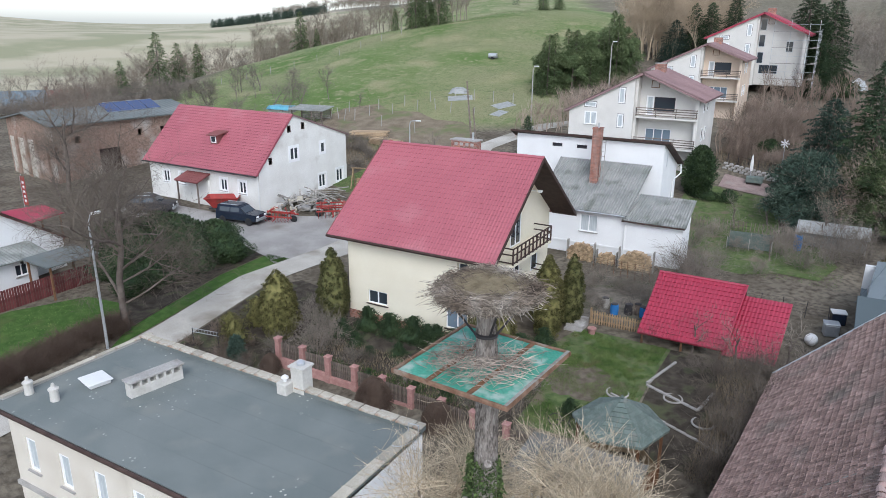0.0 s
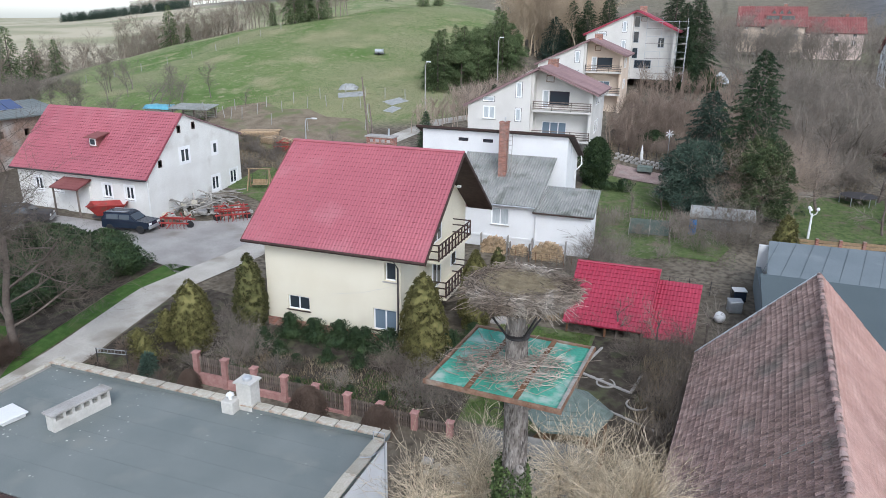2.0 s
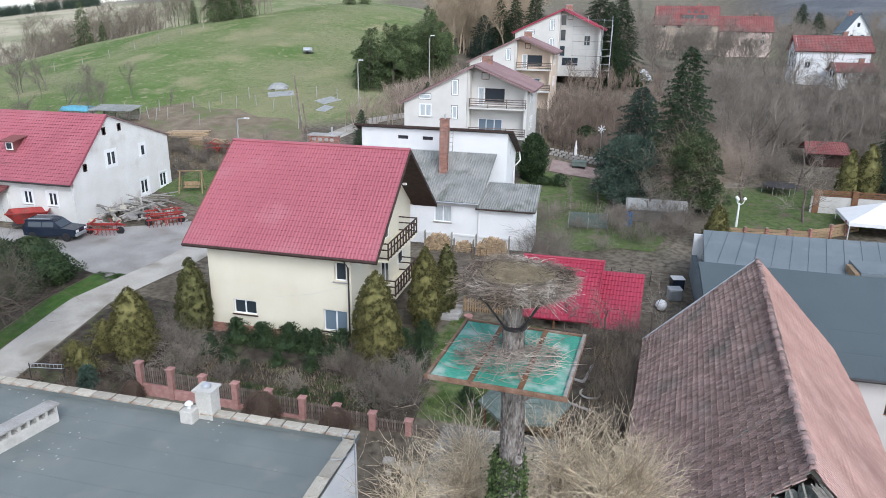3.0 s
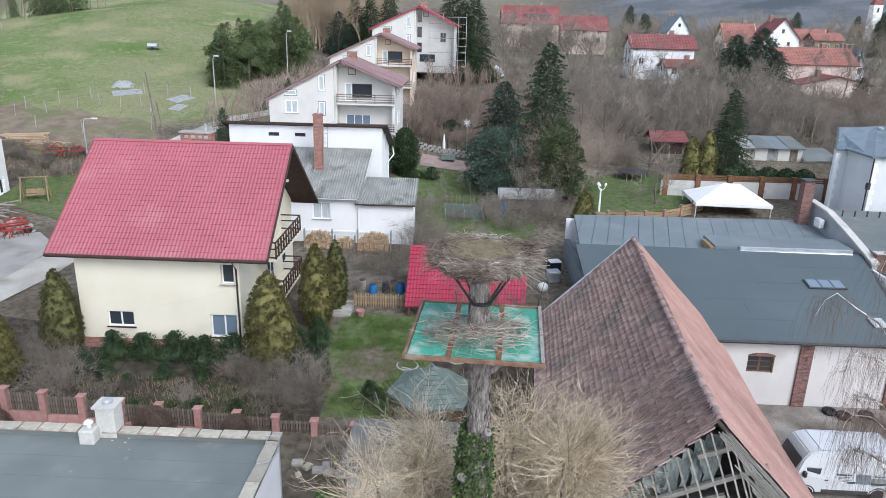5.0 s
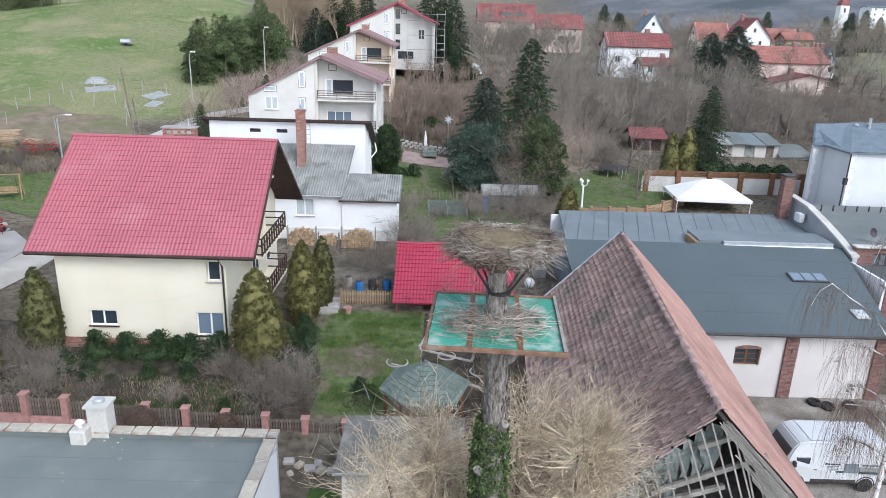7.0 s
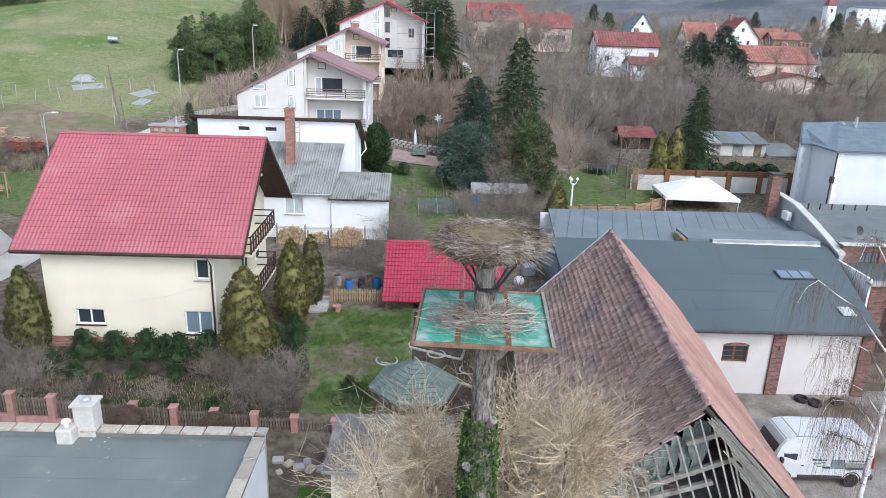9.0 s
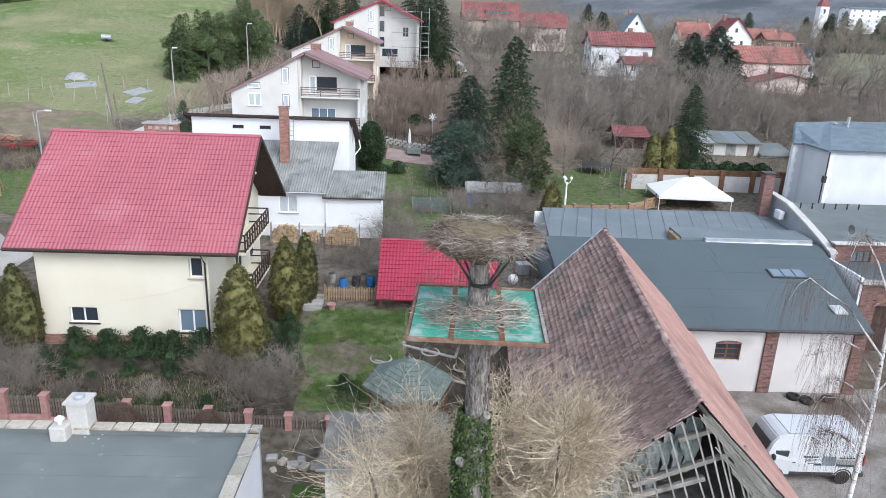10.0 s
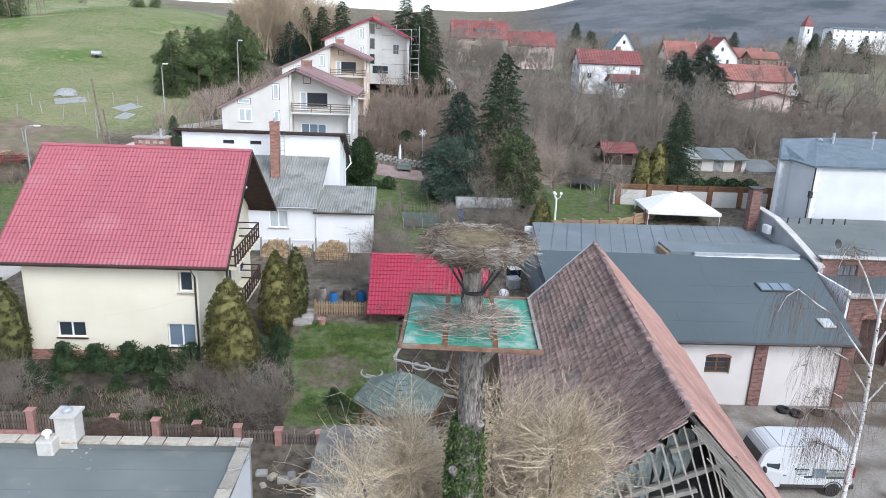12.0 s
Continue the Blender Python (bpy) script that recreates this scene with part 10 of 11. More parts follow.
def tyre(x, y, label, tilt=0):
    ob = part("tyre", lathe(bmesh.new(), [(0.22, 0.02), (0.32, 0), (0.36, 0.06), (0.36, 0.16), (0.32, 0.22), (0.22, 0.2), (0.2, 0.11)], 20), RUBBER, m=on(x, y, dz=0.05) @ pose(0, 0, 0, tilt))
    tagged(ob, label, "tyre", "tyres by the wall")


tyre(14.9, 32.1, "worn black tyre lying by the warehouse wall")
tyre(15.45, 31.75, "worn black tyre lying by the warehouse wall", 8)
tyre(16.7, 31.9, "worn black tyre lying by the warehouse wall")


# ---- rubble and timber in the farmyard ----
def rubble():
    h = thing("stone_heap", "heap of grey slabs, stones and old timber", "rubble", on(-44.6, 51.2))
    rnd = random.Random(6)
    for k in range(120):
        s = rnd.uniform(0.12, 0.32)
        x, y = rnd.gauss(0, 2.3), rnd.gauss(0, 1.3)
        z = max(0.05, 1.0 - 0.3 * math.hypot(x * 0.8, y)) * rnd.random()
        part("stone", boxes((-s * 1.3, -s, -s * 0.5, s * 1.3, s, s * 0.5), bevel=s * 0.2), CONCRETE if k % 3 else STONE_CAP, h, m=pose(x, y, z, rnd.uniform(-25, 25), rnd.uniform(-25, 25), rnd.uniform(0, 360)))
    for k in range(44):
        l = rnd.uniform(0.8, 2.0)
        part("plank", boxes((-l, -0.08, -0.03, l, 0.08, 0.03)), WOOD_OLD, h, m=pose(rnd.gauss(1.0, 1.2), rnd.gauss(0.5, 1.4), rnd.uniform(0.2, 1.2), rnd.uniform(-15, 15), rnd.uniform(-20, 20), rnd.uniform(-50, 50)))


def timber_stack(x, y, rz, label):
    h = thing("timber_stack", label, "timber", on(x, y, rz))
    rnd = random.Random(int(x))
    me = mesh_of(boxes((-2.2, -0.12, -0.05, 2.2, 0.12, 0.05)), "plank", WOOD_CUT)
    for k in range(30):
        part("plank", me, WOOD_CUT, h, m=pose(rnd.uniform(-0.3, 0.3), -1.0 + 0.34 * (k % 6), 0.08 + 0.14 * (k // 6), 0, 0, rnd.uniform(-4, 4)))


rubble()
timber_stack(-52.5, 73.5, 20, "stack of pale sawn timber")
timber_stack(-48.5, 71.5, -15, "stack of pale sawn timber")


def swing():
    h = thing("garden_swing", "honey wooden garden swing seat", "swing", on(-42.6, 58.4, 20))
    for s in (-1, 1):
        part("leg", tube(bmesh.new(), [(s * 1.1, -0.7, 0), (s * 1.0, 0, 2.1)], 0.06, 6), WOOD_HONEY, h)
        part("leg", tube(bmesh.new(), [(s * 1.1, 0.7, 0), (s * 1.0, 0, 2.1)], 0.06, 6), WOOD_HONEY, h)
    part("beam", tube(bmesh.new(), [(-1.2, 0, 2.1), (1.2, 0, 2.1)], 0.06, 6), WOOD_HONEY, h)
    part("seat", boxes((-0.75, -0.25, 0.5, 0.75, 0.25, 0.56)), WOOD_HONEY, h)
    part("backrest", boxes((-0.75, 0.26, 0.6, 0.75, 0.31, 1.0)), WOOD_HONEY, h)
    for s in (-1, 1):
        part("rope", tube(bmesh.new(), [(s * 0.7, 0, 0.56), (s * 0.7, 0, 2.05)], 0.015, 4), METAL_DARK, h)


swing()


def tub(x, y):
    h = thing("water_bowser", "pale water trailer for cattle on the hill", "trailer", on(x, y, 10, 0.65))
    part("tank", tube(bmesh.new(), [(-1.1, 0, 0.95), (1.1, 0, 0.95)], 0.62, 14), METAL_GREY, h)
    part("chassis", boxes((-1.2, -0.5, 0.3, 1.5, 0.5, 0.42)), METAL_DARK, h)
    for s in (-1, 1):
        wheel(h, 0, s * 0.6, 0.34)


tub(-54.5, 112.6)


def covered_heap(x, y, rz, w, d, hgt, mat, label):
    """A sagging sheet over a heap, with a ragged hem."""
    h = thing("covered_heap", label, "tarpaulin", on(x, y, rz))
    n = 12
    V = [(w * (i / n - 0.5), d * (j / n - 0.5), max(0.0, hgt * (1 - (2 * i / n - 1) ** 4) * (1 - (2 * j / n - 1) ** 2) ** 0.6 + 0.3 * hgt * noise.noise((i * 0.5 + x, j * 0.5 + y, 0)))) for i in range(n + 1) for j in range(n + 1)]
    c, sn = math.cos(radians(rz)), math.sin(radians(rz))
    V = [(u, v, q + 0.03 + float(gz(x + u * c - v * sn, y + u * sn + v * c) - gz(x, y))) for u, v, q in V]
    Fc = [(i * (n + 1) + j, (i + 1) * (n + 1) + j, (i + 1) * (n + 1) + j + 1, i * (n + 1) + j + 1) for i in range(n) for j in range(n)]
    part("sheet", raw("sheet", V, Fc, mat, True), mat, h)


covered_heap(-3.4, 128.0, 10, 6.4, 2.6, 1.5, METAL_WHITE, "white sheet over a heap above the slope")
covered_heap(0.6, 132.0, 40, 2.6, 2.0, 1.6, FILM_GREY, "grey film over stacked boards")
covered_heap(-4.6, 134.0, 80, 2.2, 1.6, 1.2, METAL_WHITE, "small white covered heap")

covered_heap(-51.0, 94.2, 15, 2.8, 1.6, 0.7, FILM_ROOF, "grey plastic film over a stack in the allotment")
covered_heap(-49.4, 91.8, 30, 3.6, 2.4, 0.1, FILM_ROOF, "grey plastic film lying on the allotment")
covered_heap(-42.0, 91.0, 60, 3.0, 2.2, 0.1, FILM_ROOF, "grey plastic film by the road")
covered_heap(-41.0, 87.6, 80, 2.4, 1.6, 0.1, FILM_ROOF, "grey plastic film by the road")


# ---- houses further off ----
def far_house(x, y, L, D, wall_h, roof_h, walls, roof, label, rz=0, cols=4, rows=2, base=None, side_windows=True):
    z = gz(x, y) if base is None else base
    h = thing("house", label, "house", pose(x, y, z, 0, 0, rz))
    f = Matrix.Translation((-L / 2, -D / 2, 0))
    ops = []
    for r in range(rows):
        for c in range(cols):
            u = L * (c + 0.5) / cols
            v = 1.0 + r * wall_h / rows
            ops.append((u - 0.5, v, u + 0.5, v + 1.2))
    gab = [(0, wall_h), (D, wall_h), (D / 2, wall_h + roof_h)]
    wall(h, walls, f, L, -2.5, wall_h, ops)
    for o in ops:
        window(h, f, (o[0] + o[2]) / 2, (o[1] + o[3]) / 2, 1.0, 1.2, cols=2, sill=False)
    for mm in (Matrix.Translation((L / 2, -D / 2, 0)) @ pose(0, 0, 0, 0, 0, 90), Matrix.Translation((-L / 2, D / 2, 0)) @ pose(0, 0, 0, 0, 0, -90)):
        wall(h, walls, mm, D, -2.5, wall_h, [], gab)
        for u, v in () if not side_windows else ((D * 0.3, 1.6), (D * 0.7, 1.6), (D * 0.3, wall_h * 0.75), (D * 0.7, wall_h * 0.75), (D * 0.5, wall_h + roof_h * 0.35)):
            window(h, mm, u, v, 0.9, 1.2, cols=1, recess=-0.04, sill=False)
    wall(h, walls, Matrix.Translation((L / 2, D / 2, 0)) @ pose(0, 0, 0, 0, 0, 180), L, -2.5, wall_h)
    o = 0.5
    d = o * roof_h / (D / 2)
    roof_sheet("roof", h, roof, (-L / 2 - o, -D / 2 - o, wall_h - d), (L / 2 + o, -D / 2 - o, wall_h - d), (L / 2 + o, 0, wall_h + roof_h), (-L / 2 - o, 0, wall_h + roof_h), 0.6, 0.03, 0.5, 0.03, 0.2, 4)
    roof_sheet("roof", h, roof, (L / 2 + o, D / 2 + o, wall_h - d), (-L / 2 - o, D / 2 + o, wall_h - d), (-L / 2 - o, 0, wall_h + roof_h), (L / 2 + o, 0, wall_h + roof_h), 0.6, 0.03, 0.5, 0.03, 0.2, 4)
    ch = part("chimney", boxes((-0.4, -0.4, 0, 0.4, 0.4, 1.6)), BRICK, h, m=Matrix.Translation((L * 0.2, D * 0.1, wall_h + roof_h - 0.9)))
    part("cap", boxes((-0.46, -0.46, 1.604, 0.46, 0.46, 1.7)), CONCRETE, ch)
    return h


far_house(59.5, 138.5, 13.6, 9, 4.9, 2.6, RENDER_PINK, ROOF_ORANGE, "long pink terrace house with an orange tile roof", cols=1, rows=1, base=6.6, side_windows=False)
for k in range(3):
    far_house(68.0 + 0.9 * k, 139.0 + 3.4 * k, 4.0, 3.0, 4.9, 2.6, RENDER_WHITE, SLATE, "narrow white terrace house with a steep dark gable", rz=90, cols=1, base=6.5)
far_house(60.4, 131.5, 7.0, 12.0, 2.9, 1.4, RENDER_PINK, ROOF_DULL, "low pink annex with a shallow gable", rz=90, cols=2, rows=1, base=5.3, side_windows=False)
far_house(34.3, 150, 12.4, 7.4, 4.4, 2.4, RENDER_WHITE, ROOF_DULL, "white house with a long dull red roof", cols=3, rows=1, base=8.9)
far_house(37.0, 143, 6.5, 5, 2.6, 1.2, RENDER_WHITE, ROOF_DULL, "low white garage with a red roof", cols=2, rows=1, base=7.4)
big_house = far_house(12.8, 215, 16, 10, 4.5, 4.6, RENDER_PEACH, ROOF_DULL, "large house with a red roof and dormers", cols=4, base=13.0)
for u in (0.4, 2.2, 4.0):
    dormer = part("dormer", prism(bmesh.new(), [(-0.8, 0), (0.8, 0), (0, 1.3)], -2.0, 0.4), ROOF_DULL, big_house, m=Matrix.Translation((u, 0, 7.2)))
    part("pane", prism(bmesh.new(), [(-0.55, 0.06), (0.55, 0.06), (0, 0.95)], -2.05, -2.0), GLASS_DARK, dormer)
band = part("dormer", boxes((-1.6, -3.6, 5.4, 5.6, -1.4, 6.9)), ROOF_DULL, big_house, "wide flat dormer")
for u in (-1.4, 2.3):
    part("pane", boxes((u, -3.66, 5.7, u + 3.1, -3.6, 6.7)), GLASS_DARK, band)
far_house(28.4, 216, 13, 9, 4.5, 3.6, RENDER_PINK, ROOF_DULL, "house with a dull red roof", cols=3, base=11.5)
far_house(76.9, 198, 10, 9, 5.5, 5.0, RENDER_WHITE, ROOF_DULL, "white gabled house with a red roof", rz=90, cols=3, base=9.5)
far_house(69.4, 205, 9, 9, 4.5, 4.5, RENDER_CREAM, ROOF_ORANGE, "cream house with an orange roof", cols=3, base=9.5)
far_house(60.5, 235, 10, 7, 6.0, 5.0, RENDER_WHITE, SLATE, "white house with a steep grey roof", rz=90, cols=2, base=10.0)
far_house(88.5, 195, 7, 6, 3.4, 1.6, WOOD_HONEY, ROOF_ORANGE, "brown wooden house with a low orange roof", cols=3, rows=1, base=11.6)
far_house(258.0, 425, 42, 12, 11.0, 1.0, RENDER_WHITE, SLATE, "long white block of flats far off", cols=9, rows=4, base=20)
far_house(118.0, 270, 12, 9, 4.5, 4.5, RENDER_CREAM, ROOF_ORANGE, "far house with an orange roof", cols=3)
far_house(-168, 98, 14, 10, 5.5, 4.0, RENDER_WHITE, SLATE, "white house with a grey roof beyond the wood", rz=60, cols=4)
far_house(-163, 104, 9, 8, 4.5, 3.8, RENDER_CREAM, ROOF_DULL, "cream house with a dull red roof beyond the wood", rz=60, cols=3)


def church(x, y, z):
    h = thing("church", "far white church tower with a red pointed roof", "church", pose(x, y, z))
    wall(h, RENDER_WHITE, Matrix.Translation((-2.5, -2.5, 0)), 5.0, -14, 9, [(2.0, 5.0, 3.0, 7.4)])
    for k, (u, v) in enumerate(((2.5, -2.5), (2.5, 2.5), (-2.5, 2.5))):
        wall(h, RENDER_WHITE, Matrix.Translation((u, v, 0)) @ pose(0, 0, 0, 0, 0, 90 * (k + 1)), 5.0, -14, 9)
    part("spire", lathe(bmesh.new(), [(3.9, 8.9), (3.7, 9.3), (2.0, 12.2), (0.08, 15.5)], 4), ROOF_DULL, h, m=pose(0, 0, 0, 0, 0, 45))
    part("belfry_window", boxes((-0.5, -2.6, 5.0, 0.5, -2.45, 7.4)), METAL_DARK, h)


church(221, 420, 22.5)


def low_house():
    h = thing("house", "low white gabled house with a lean to", "house", pose(-50, 18, -0.5))
    f = pose(0, 0, 0, 0, 0, 90)
    L = 12.0
    wall(h, RENDER_WHITE, f, L, -0.8, 2.6, [(3.2, 1.0, 4.2, 1.9)], [(0, 2.6), (L, 2.6), (L / 2, 6.3)])
    window(h, f, 3.7, 1.45, 1.0, 0.9)
    window(h, f, 6.6, 4.0, 0.8, 1.0, recess=-0.04, sill=False)
    wall(h, RENDER_WHITE, pose(-9, 0, 0), 9, -0.8, 2.6)
    wall(h, RENDER_WHITE, pose(0, L, 0, 0, 0, 180), 9, -0.8, 2.6)
    roof_sheet("roof", h, ROOF_DULL, (-9.3, -0.4, 2.4), (0.3, -0.4, 2.4), (0.3, 6, 6.5), (-9.3, 6, 6.5), 0.4, 0.02, 0.4, 0.02, 0.14, 3)
    roof_sheet("roof", h, ROOF_DULL, (0.3, 12.4, 2.4), (-9.3, 12.4, 2.4), (-9.3, 6, 6.5), (0.3, 6, 6.5), 0.4, 0.02, 0.4, 0.02, 0.14, 3)
    for s in (-1, 1):
        bm = bmesh.new()
        prism(bm, [(6 + s * 6.45, 2.25), (6 + s * 6.45, 2.42), (6, 6.55), (6, 6.35)], -0.03, 0.03, pose(0.33, 0, 0, 0, 0, 90))
        part("bargeboard", bm, WOOD_DARK, h)
    # lean to on the lane side
    g = pose(2, 3.5, 0, 0, 0, 90)
    wall(h, RENDER_WHITE, g, 5.1, -0.8, 2.35, [(3.6, 1.15, 4.5, 2.0)])
    window(h, g, 4.05, 1.57, 0.9, 0.85)
    wall(h, RENDER_WHITE, pose(2, 8.6, 0, 0, 0, 180), 1.98, -0.8, 2.35)
    roof_sheet("lean_to_roof", h, CORRUGATED, (2.5, 3.2, 2.45), (2.5, 9.4, 2.45), (0.02, 9.4, 2.95), (0.02, 3.2, 2.95), 0.25, 0.02, th=0.1)
    part("downpipe", tube(bmesh.new(), [(2.45, 3.6, 2.4), (2.1, 3.7, 2.0), (2.1, 3.7, -0.4)], 0.05, 6), METAL_DARK, h)
    part("wall_lamp", boxes((2.02, 7.5, 2.02, 2.2, 7.65, 2.2), bevel=0.02), METAL_DARK, h)


def carport():
    h = thing("carport", "low carport with a flat grey green sheet roof", "carport", pose(-45.9, 27.2, gz(-45.9, 27.2)))
    z = 2.05 - gz(-45.9, 27.2)
    for x in (-1.3, 1.3):
        for y in (-1.6, 1.6):
            part("post", boxes((x - 0.06, y - 0.06, -0.3, x + 0.06, y + 0.06, z - 0.1)), WOOD_BROWN, h)
    roof_sheet("roof", h, FELT_BLUE, (-1.55, -1.9, z), (1.55, -1.9, z - 0.1), (1.6, 1.9, z - 0.05), (-1.55, 1.9, z + 0.05), th=0.09)


def red_canopy():
    h = thing("red_canopy", "red sheet canopy on posts behind the low house", "canopy", pose(-58, 32.4, gz(-58, 32.4)))
    z = 2.2 - gz(-58, 32.4)
    for x, y in ((-2.6, -0.6), (2.2, -1.4), (2.3, 1.0), (-1.4, 1.5)):
        part("post", boxes((x - 0.06, y - 0.06, -0.3, x + 0.06, y + 0.06, z - 0.05)), WOOD_BROWN, h)
    roof_sheet("roof", h, ROOF_RED, (-2.9, -1.0, z), (2.6, -1.8, z), (2.5, 1.3, z + 0.2), (-1.5, 1.8, z + 0.2), 0.3, 0.02, th=0.1)


carport()
red_canopy()


low_house()
red = thing("garden_fence", "dark maroon board fence beside the low house", "fence")
pk = mesh_of(boxes((-0.07, -0.015, -0.3, 0.07, 0.015, 1.45)), "board", MAROON)
for k in range(62):
    f = k / 61
    x, y = -46.4 + 1.2 * f, 19.5 + 10.0 * f
    part("board", pk, MAROON, red, m=pose(x, y, gz(x, y), 0, 0, 83))


# ---- odds and ends between the shed and the warehouse ----
def water_tank(x, y, mat, label):
    h = thing("storage_box", label, "box", on(x, y, 12))
    part("body", boxes((-0.4, -0.36, 0, 0.4, 0.36, 0.72), bevel=0.05), mat, h)
    part("lid", boxes((-0.43, -0.39, 0.724, 0.43, 0.39, 0.8), bevel=0.03), METAL_WHITE if mat is CAR_BLUE else METAL_GREY, h)


water_tank(2.0, 46.6, CAR_BLUE, "dark blue storage box with a pale lid")
water_tank(1.7, 44.6, METAL_GREY, "grey storage box by the warehouse wall")
ball = part("ornamental_ball", lathe(bmesh.new(), [(0.05, 0), (0.22, 0.05), (0.33, 0.2), (0.36, 0.36), (0.31, 0.52), (0.18, 0.65), (0.04, 0.7)], 16), PLASTIC_WHITE, m=on(0.8, 42.6))
tagged(ball, "large white ball ornament on the path", "ornament")
pot = part("plant_pot", lathe(bmesh.new(), [(0.18, 0), (0.24, 0.35), (0.27, 0.36), (0.27, 0.42), (0.2, 0.4)], 14), PINK_POST, m=on(-10.6, 37.8))
tagged(pot, "terracotta plant pot at the lawn's edge", "pot")


def trampoline(x, y):
    h = thing("trampoline", "dark round garden trampoline on the lawn", "trampoline", on(x, y))
    part("mat", lathe(bmesh.new(), [(1.5, 0.78), (1.52, 0.8), (1.45, 0.81), (0.1, 0.8)], 24), METAL_DARK, h)
    for k in range(6):
        a = k * math.pi / 3
        part("leg", tube(bmesh.new(), [(1.45 * math.cos(a), 1.45 * math.sin(a), 0), (1.45 * math.cos(a), 1.45 * math.sin(a), 0.78)], 0.03, 6), METAL_GREY, h)


trampoline(12.4, 70.2)


def garden_bench(x, y, rz):
    h = thing("garden_bench", "grey wooden garden bench on the lawn", "bench", on(x, y, rz))
    part("seat", boxes((-0.7, -0.2, 0.42, 0.7, 0.22, 0.47), bevel=0.01), WOOD_OLD, h)
    part("backrest", boxes((-0.7, 0.23, 0.5, 0.7, 0.27, 0.85), bevel=0.01), WOOD_OLD, h)
    for xx in (-0.6, 0.6):
        for yy in (-0.15, 0.2):
            part("leg", boxes((xx - 0.03, yy - 0.03, 0, xx + 0.03, yy + 0.03, 0.416)), WOOD_OLD, h)


garden_bench(8.2, 69.6, 10)
garden_bench(-0.4, 70.8, 0)


def flag_sign(x, y):
    h = thing("flag_sign", "tall red advertising flag beside the lane", "flag", on(x, y))
    part("pole", tube(bmesh.new(), [(0, 0, 0), (0, 0, 3.6), (0.3, 0, 3.9)], 0.03, 6), METAL_GREY, h)
    part("banner", boxes((0.03, -0.01, 0.9, 0.75, 0.01, 3.7), bevel=0.004), CAR_RED, h)
    for k in range(5):
        part("lettering_bar", boxes((0.25, -0.02, 1.2 + 0.45 * k, 0.55, -0.012, 1.45 + 0.45 * k)), PLASTIC_WHITE, h)


flag_sign(-66.5, 36.5)


def net_frame(x, y, rz):
    h = thing("vegetable_net", "low frame with green garden netting", "net", on(x, y, rz))
    for a in (-1.6, 0, 1.6):
        for b in (-1, 1):
            part("post", tube(bmesh.new(), [(a, b, -0.1), (a, b, 0.9)], 0.03, 5), WOOD_OLD, h)
    for b in (-1, 1):
        part("netting", boxes((-1.6, b - 0.01, 0.1, 1.6, b + 0.01, 0.85)), GAZEBO_GREEN, h)


net_frame(-4.6, 57.6, 3)


def bicycle(x, y, rz):
    h = thing("bicycle", "old bicycle lying against a bush", "bicycle", on(x, y, rz) @ pose(0, 0, 0.08, -60, 0, 0))
    for xx in (-0.5, 0.5):
        part("wheel", tube(bmesh.new(), [(xx + 0.32 * math.cos(a), 0, 0.34 + 0.32 * math.sin(a)) for a in np.linspace(0, 2 * math.pi, 21)], 0.02, 5), METAL_DARK, h)
    part("frame", tube(bmesh.new(), [(-0.5, 0, 0.34), (-0.1, 0, 0.34), (0.35, 0, 0.75), (-0.2, 0, 0.75), (-0.1, 0, 0.34)], 0.018, 5), METAL_DARK, h)
    part("handlebar", tube(bmesh.new(), [(0.5, 0, 0.34), (0.36, 0, 0.95), (0.4, 0.25, 0.98)], 0.016, 5), METAL_GREY, h)


bicycle(-8.9, 28.9, 10)


# ---- stones behind the parapet wall ----
rnd = random.Random(15)
for k, (x, y) in enumerate(((-11.6, 25.4), (-11.1, 25.2), (-10.6, 25.0), (-10.1, 24.9), (-9.6, 24.9), (-11.4, 24.7), (-10.3, 25.3))):
    q = rnd.uniform(0.1, 0.2)
    ob = part("garden_stone", boxes((-q * 1.3, -q, -q * 0.6, q * 1.3, q, q * 0.6), bevel=q * 0.3), STONE_CAP if k % 2 else CONCRETE, m=on(x, y, rnd.uniform(0, 360), dz=q * 0.3))
    tagged(ob, "rough pale garden stone on dark soil", "stone", "garden stones")


def trellis(x, y, rz):
    h = thing("garden_trellis", "low dark metal trellis in the front garden", "trellis", on(x, y, rz))
    for k in (-1, 1):
        part("post", tube(bmesh.new(), [(k * 0.9, 0, -0.2), (k * 0.9, 0, 1.3)], 0.03, 6), METAL_DARK, h)
    for z in (1.05, 1.28):
        part("rail", tube(bmesh.new(), [(-0.95, 0, z), (0.95, 0, z)], 0.02, 5), METAL_GREY, h)
    for k in range(9):
        part("bar", tube(bmesh.new(), [(-0.85 + 0.21 * k, 0, 1.05), (-0.85 + 0.21 * k, 0, 1.28)], 0.012, 4), METAL_GREY, h)


trellis(-30.2, 25.9, 10)


def stakes(label, spots, hgt):
    for x, y, lean in spots:
        ob = part("garden_stake", tube(bmesh.new(), [(0, 0, -0.3), (lean * hgt, 0, hgt)], 0.05, 5), CONCRETE, m=on(x, y))
        tagged(ob, label, "stake", "allotment stakes")


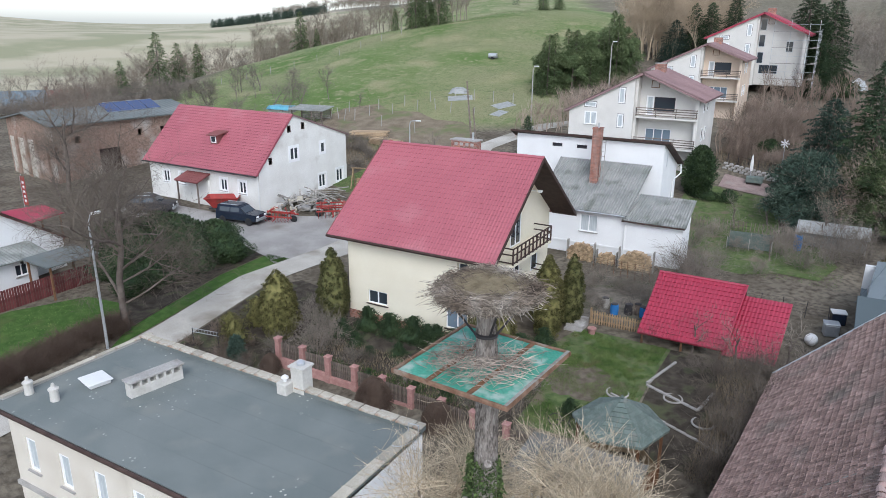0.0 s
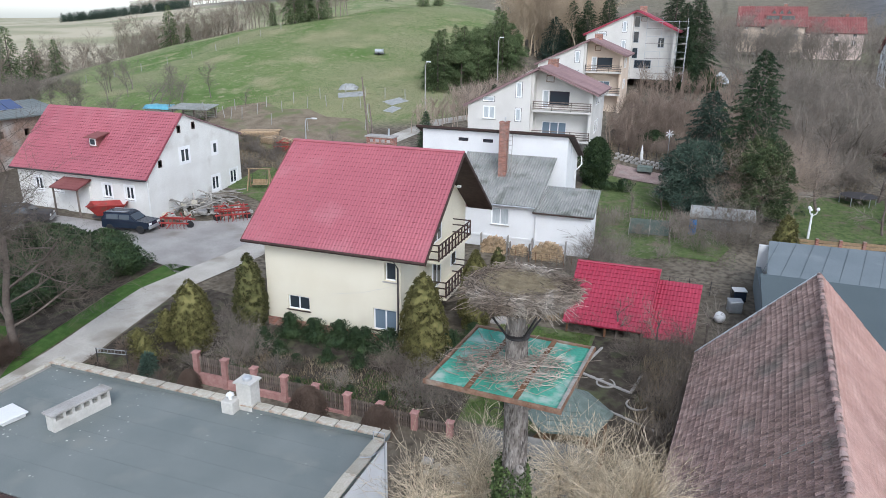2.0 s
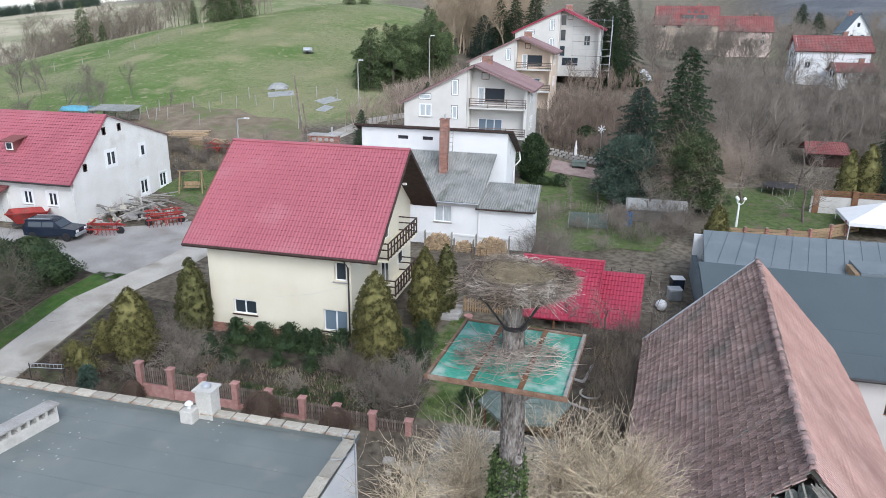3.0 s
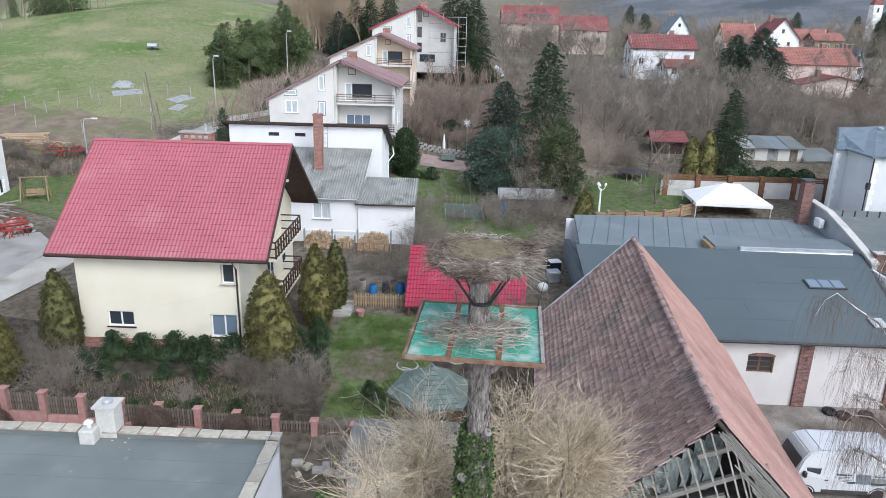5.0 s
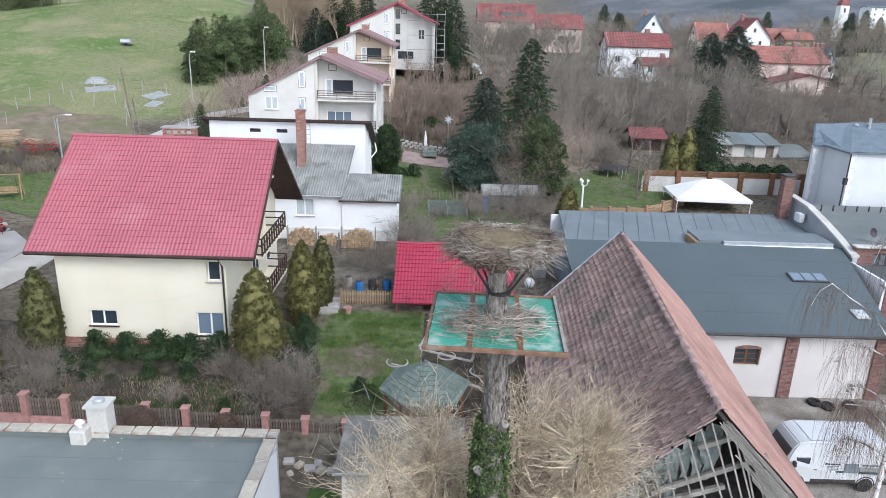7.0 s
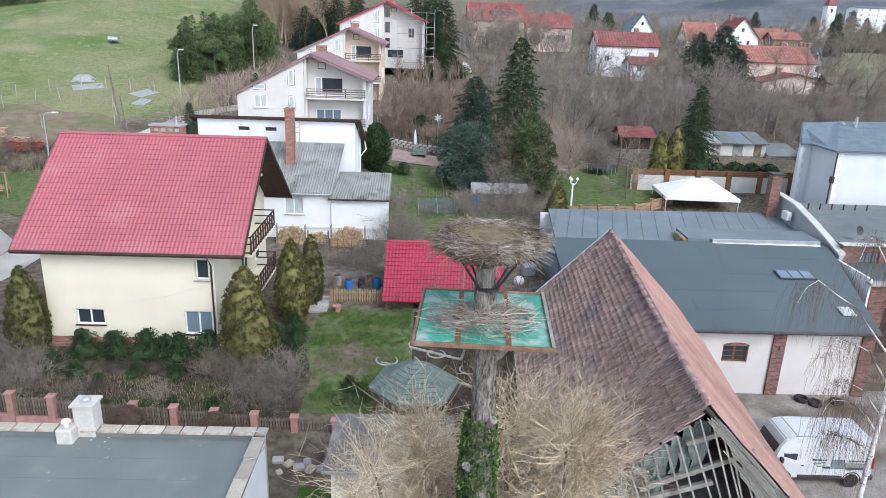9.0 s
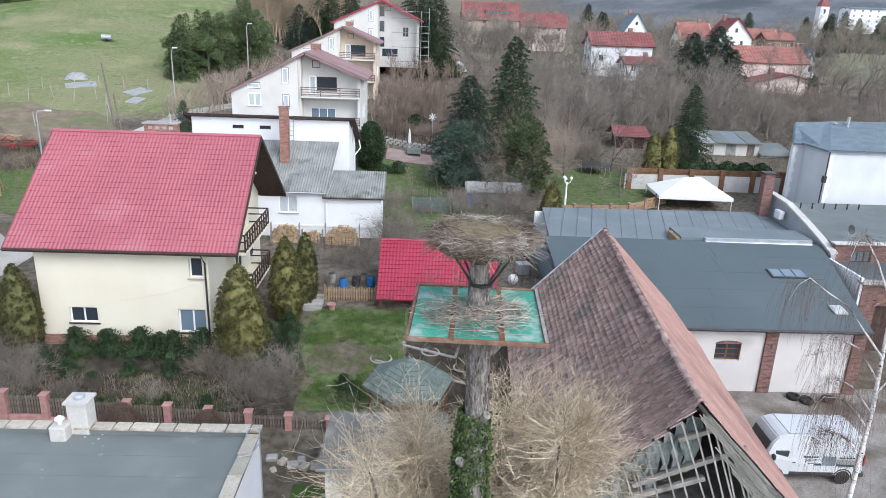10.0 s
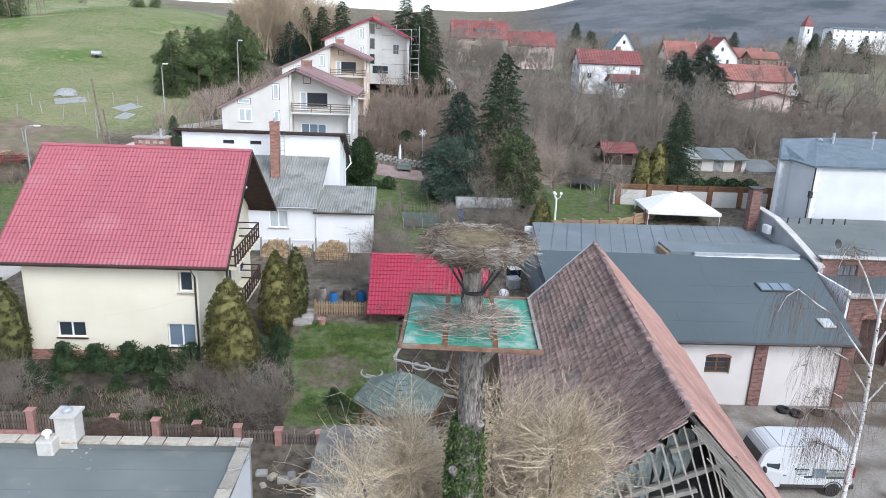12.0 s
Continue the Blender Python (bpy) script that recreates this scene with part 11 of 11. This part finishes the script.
stakes("thin pale leaning stake in the allotment", [(-58.0, 81.0, 0.1), (-55.0, 82.5, -0.05), (-52.6, 85.0, 0.12), (-50.2, 86.2, -0.15), (-47.5, 85.4, 0.2), (-45.4, 87.0, -0.1), (-43.4, 84.6, 0.15), (-41.8, 82.2, -0.2), (-40.9, 79.0, 0.1), (-53.5, 77.5, 0.04), (-47.6, 76.6, -0.08)], 1.5)


# ---- sheds and tarpaulin behind the farmhouse ----
def farm_lean_to(x, y, rz):
    h = thing("farm_shed", "low grey open farm shed with a board roof", "shed", on(x, y, rz))
    for xx in (-2.4, -0.8, 0.8, 2.4):
        for yy in (-1.2, 1.2):
            part("post", boxes((xx - 0.06, yy - 0.06, -0.3, xx + 0.06, yy + 0.06, 1.7)), WOOD_FENCE, h)
    for k in range(6):
        part("side_board", boxes((-2.4, 1.27, 0.1 + 0.26 * k, 2.4, 1.3, 0.3 + 0.26 * k)), WOOD_OLD, h)
    roof_sheet("roof", h, CORRUGATED, (-2.8, -1.6, 1.7), (2.8, -1.6, 1.7), (2.8, 1.6, 2.1), (-2.8, 1.6, 2.1), 0.3, 0.03, th=0.08)


def tarp_stack(x, y, rz):
    h = thing("covered_stack", "stack under a turquoise tarpaulin", "stack", on(x, y, rz))
    part("stack", boxes((-1.9, -0.9, -0.2, 1.9, 0.9, 1.0), bevel=0.05), WOOD_OLD, h)
    V, Fc = [], []
    for j in range(9):
        for i in range(15):
            u, v = -2.1 + 4.2 * i / 14, -1.15 + 2.3 * j / 8
            edge = max(abs(u) - 1.85, abs(v) - 0.88, 0)
            V.append((u, v, 1.06 - 1.9 * edge + 0.08 * noise.noise((u * 1.5, v * 1.5, 3))))
    Fc = [(j * 15 + i, j * 15 + i + 1, j * 15 + i + 16, j * 15 + i + 15) for j in range(8) for i in range(14)]
    part("tarpaulin", raw("tarpaulin", V, Fc, TARP, True), TARP, h, "turquoise tarpaulin")


farm_lean_to(-64.9, 76.8, 8)
tarp_stack(-72.8, 79.5, 5)
stakes("pale leaning fence stake behind the farmhouse", [(-61.1 - 1.6, 78.2, 0.3), (-61.1 - 0.4, 78.2 + 0.5, -0.2), (-61.1 + 0.8, 78.2, 0.25), (-61.1 + 2.2, 78.2 + 0.6, 0.1)], 1.6)
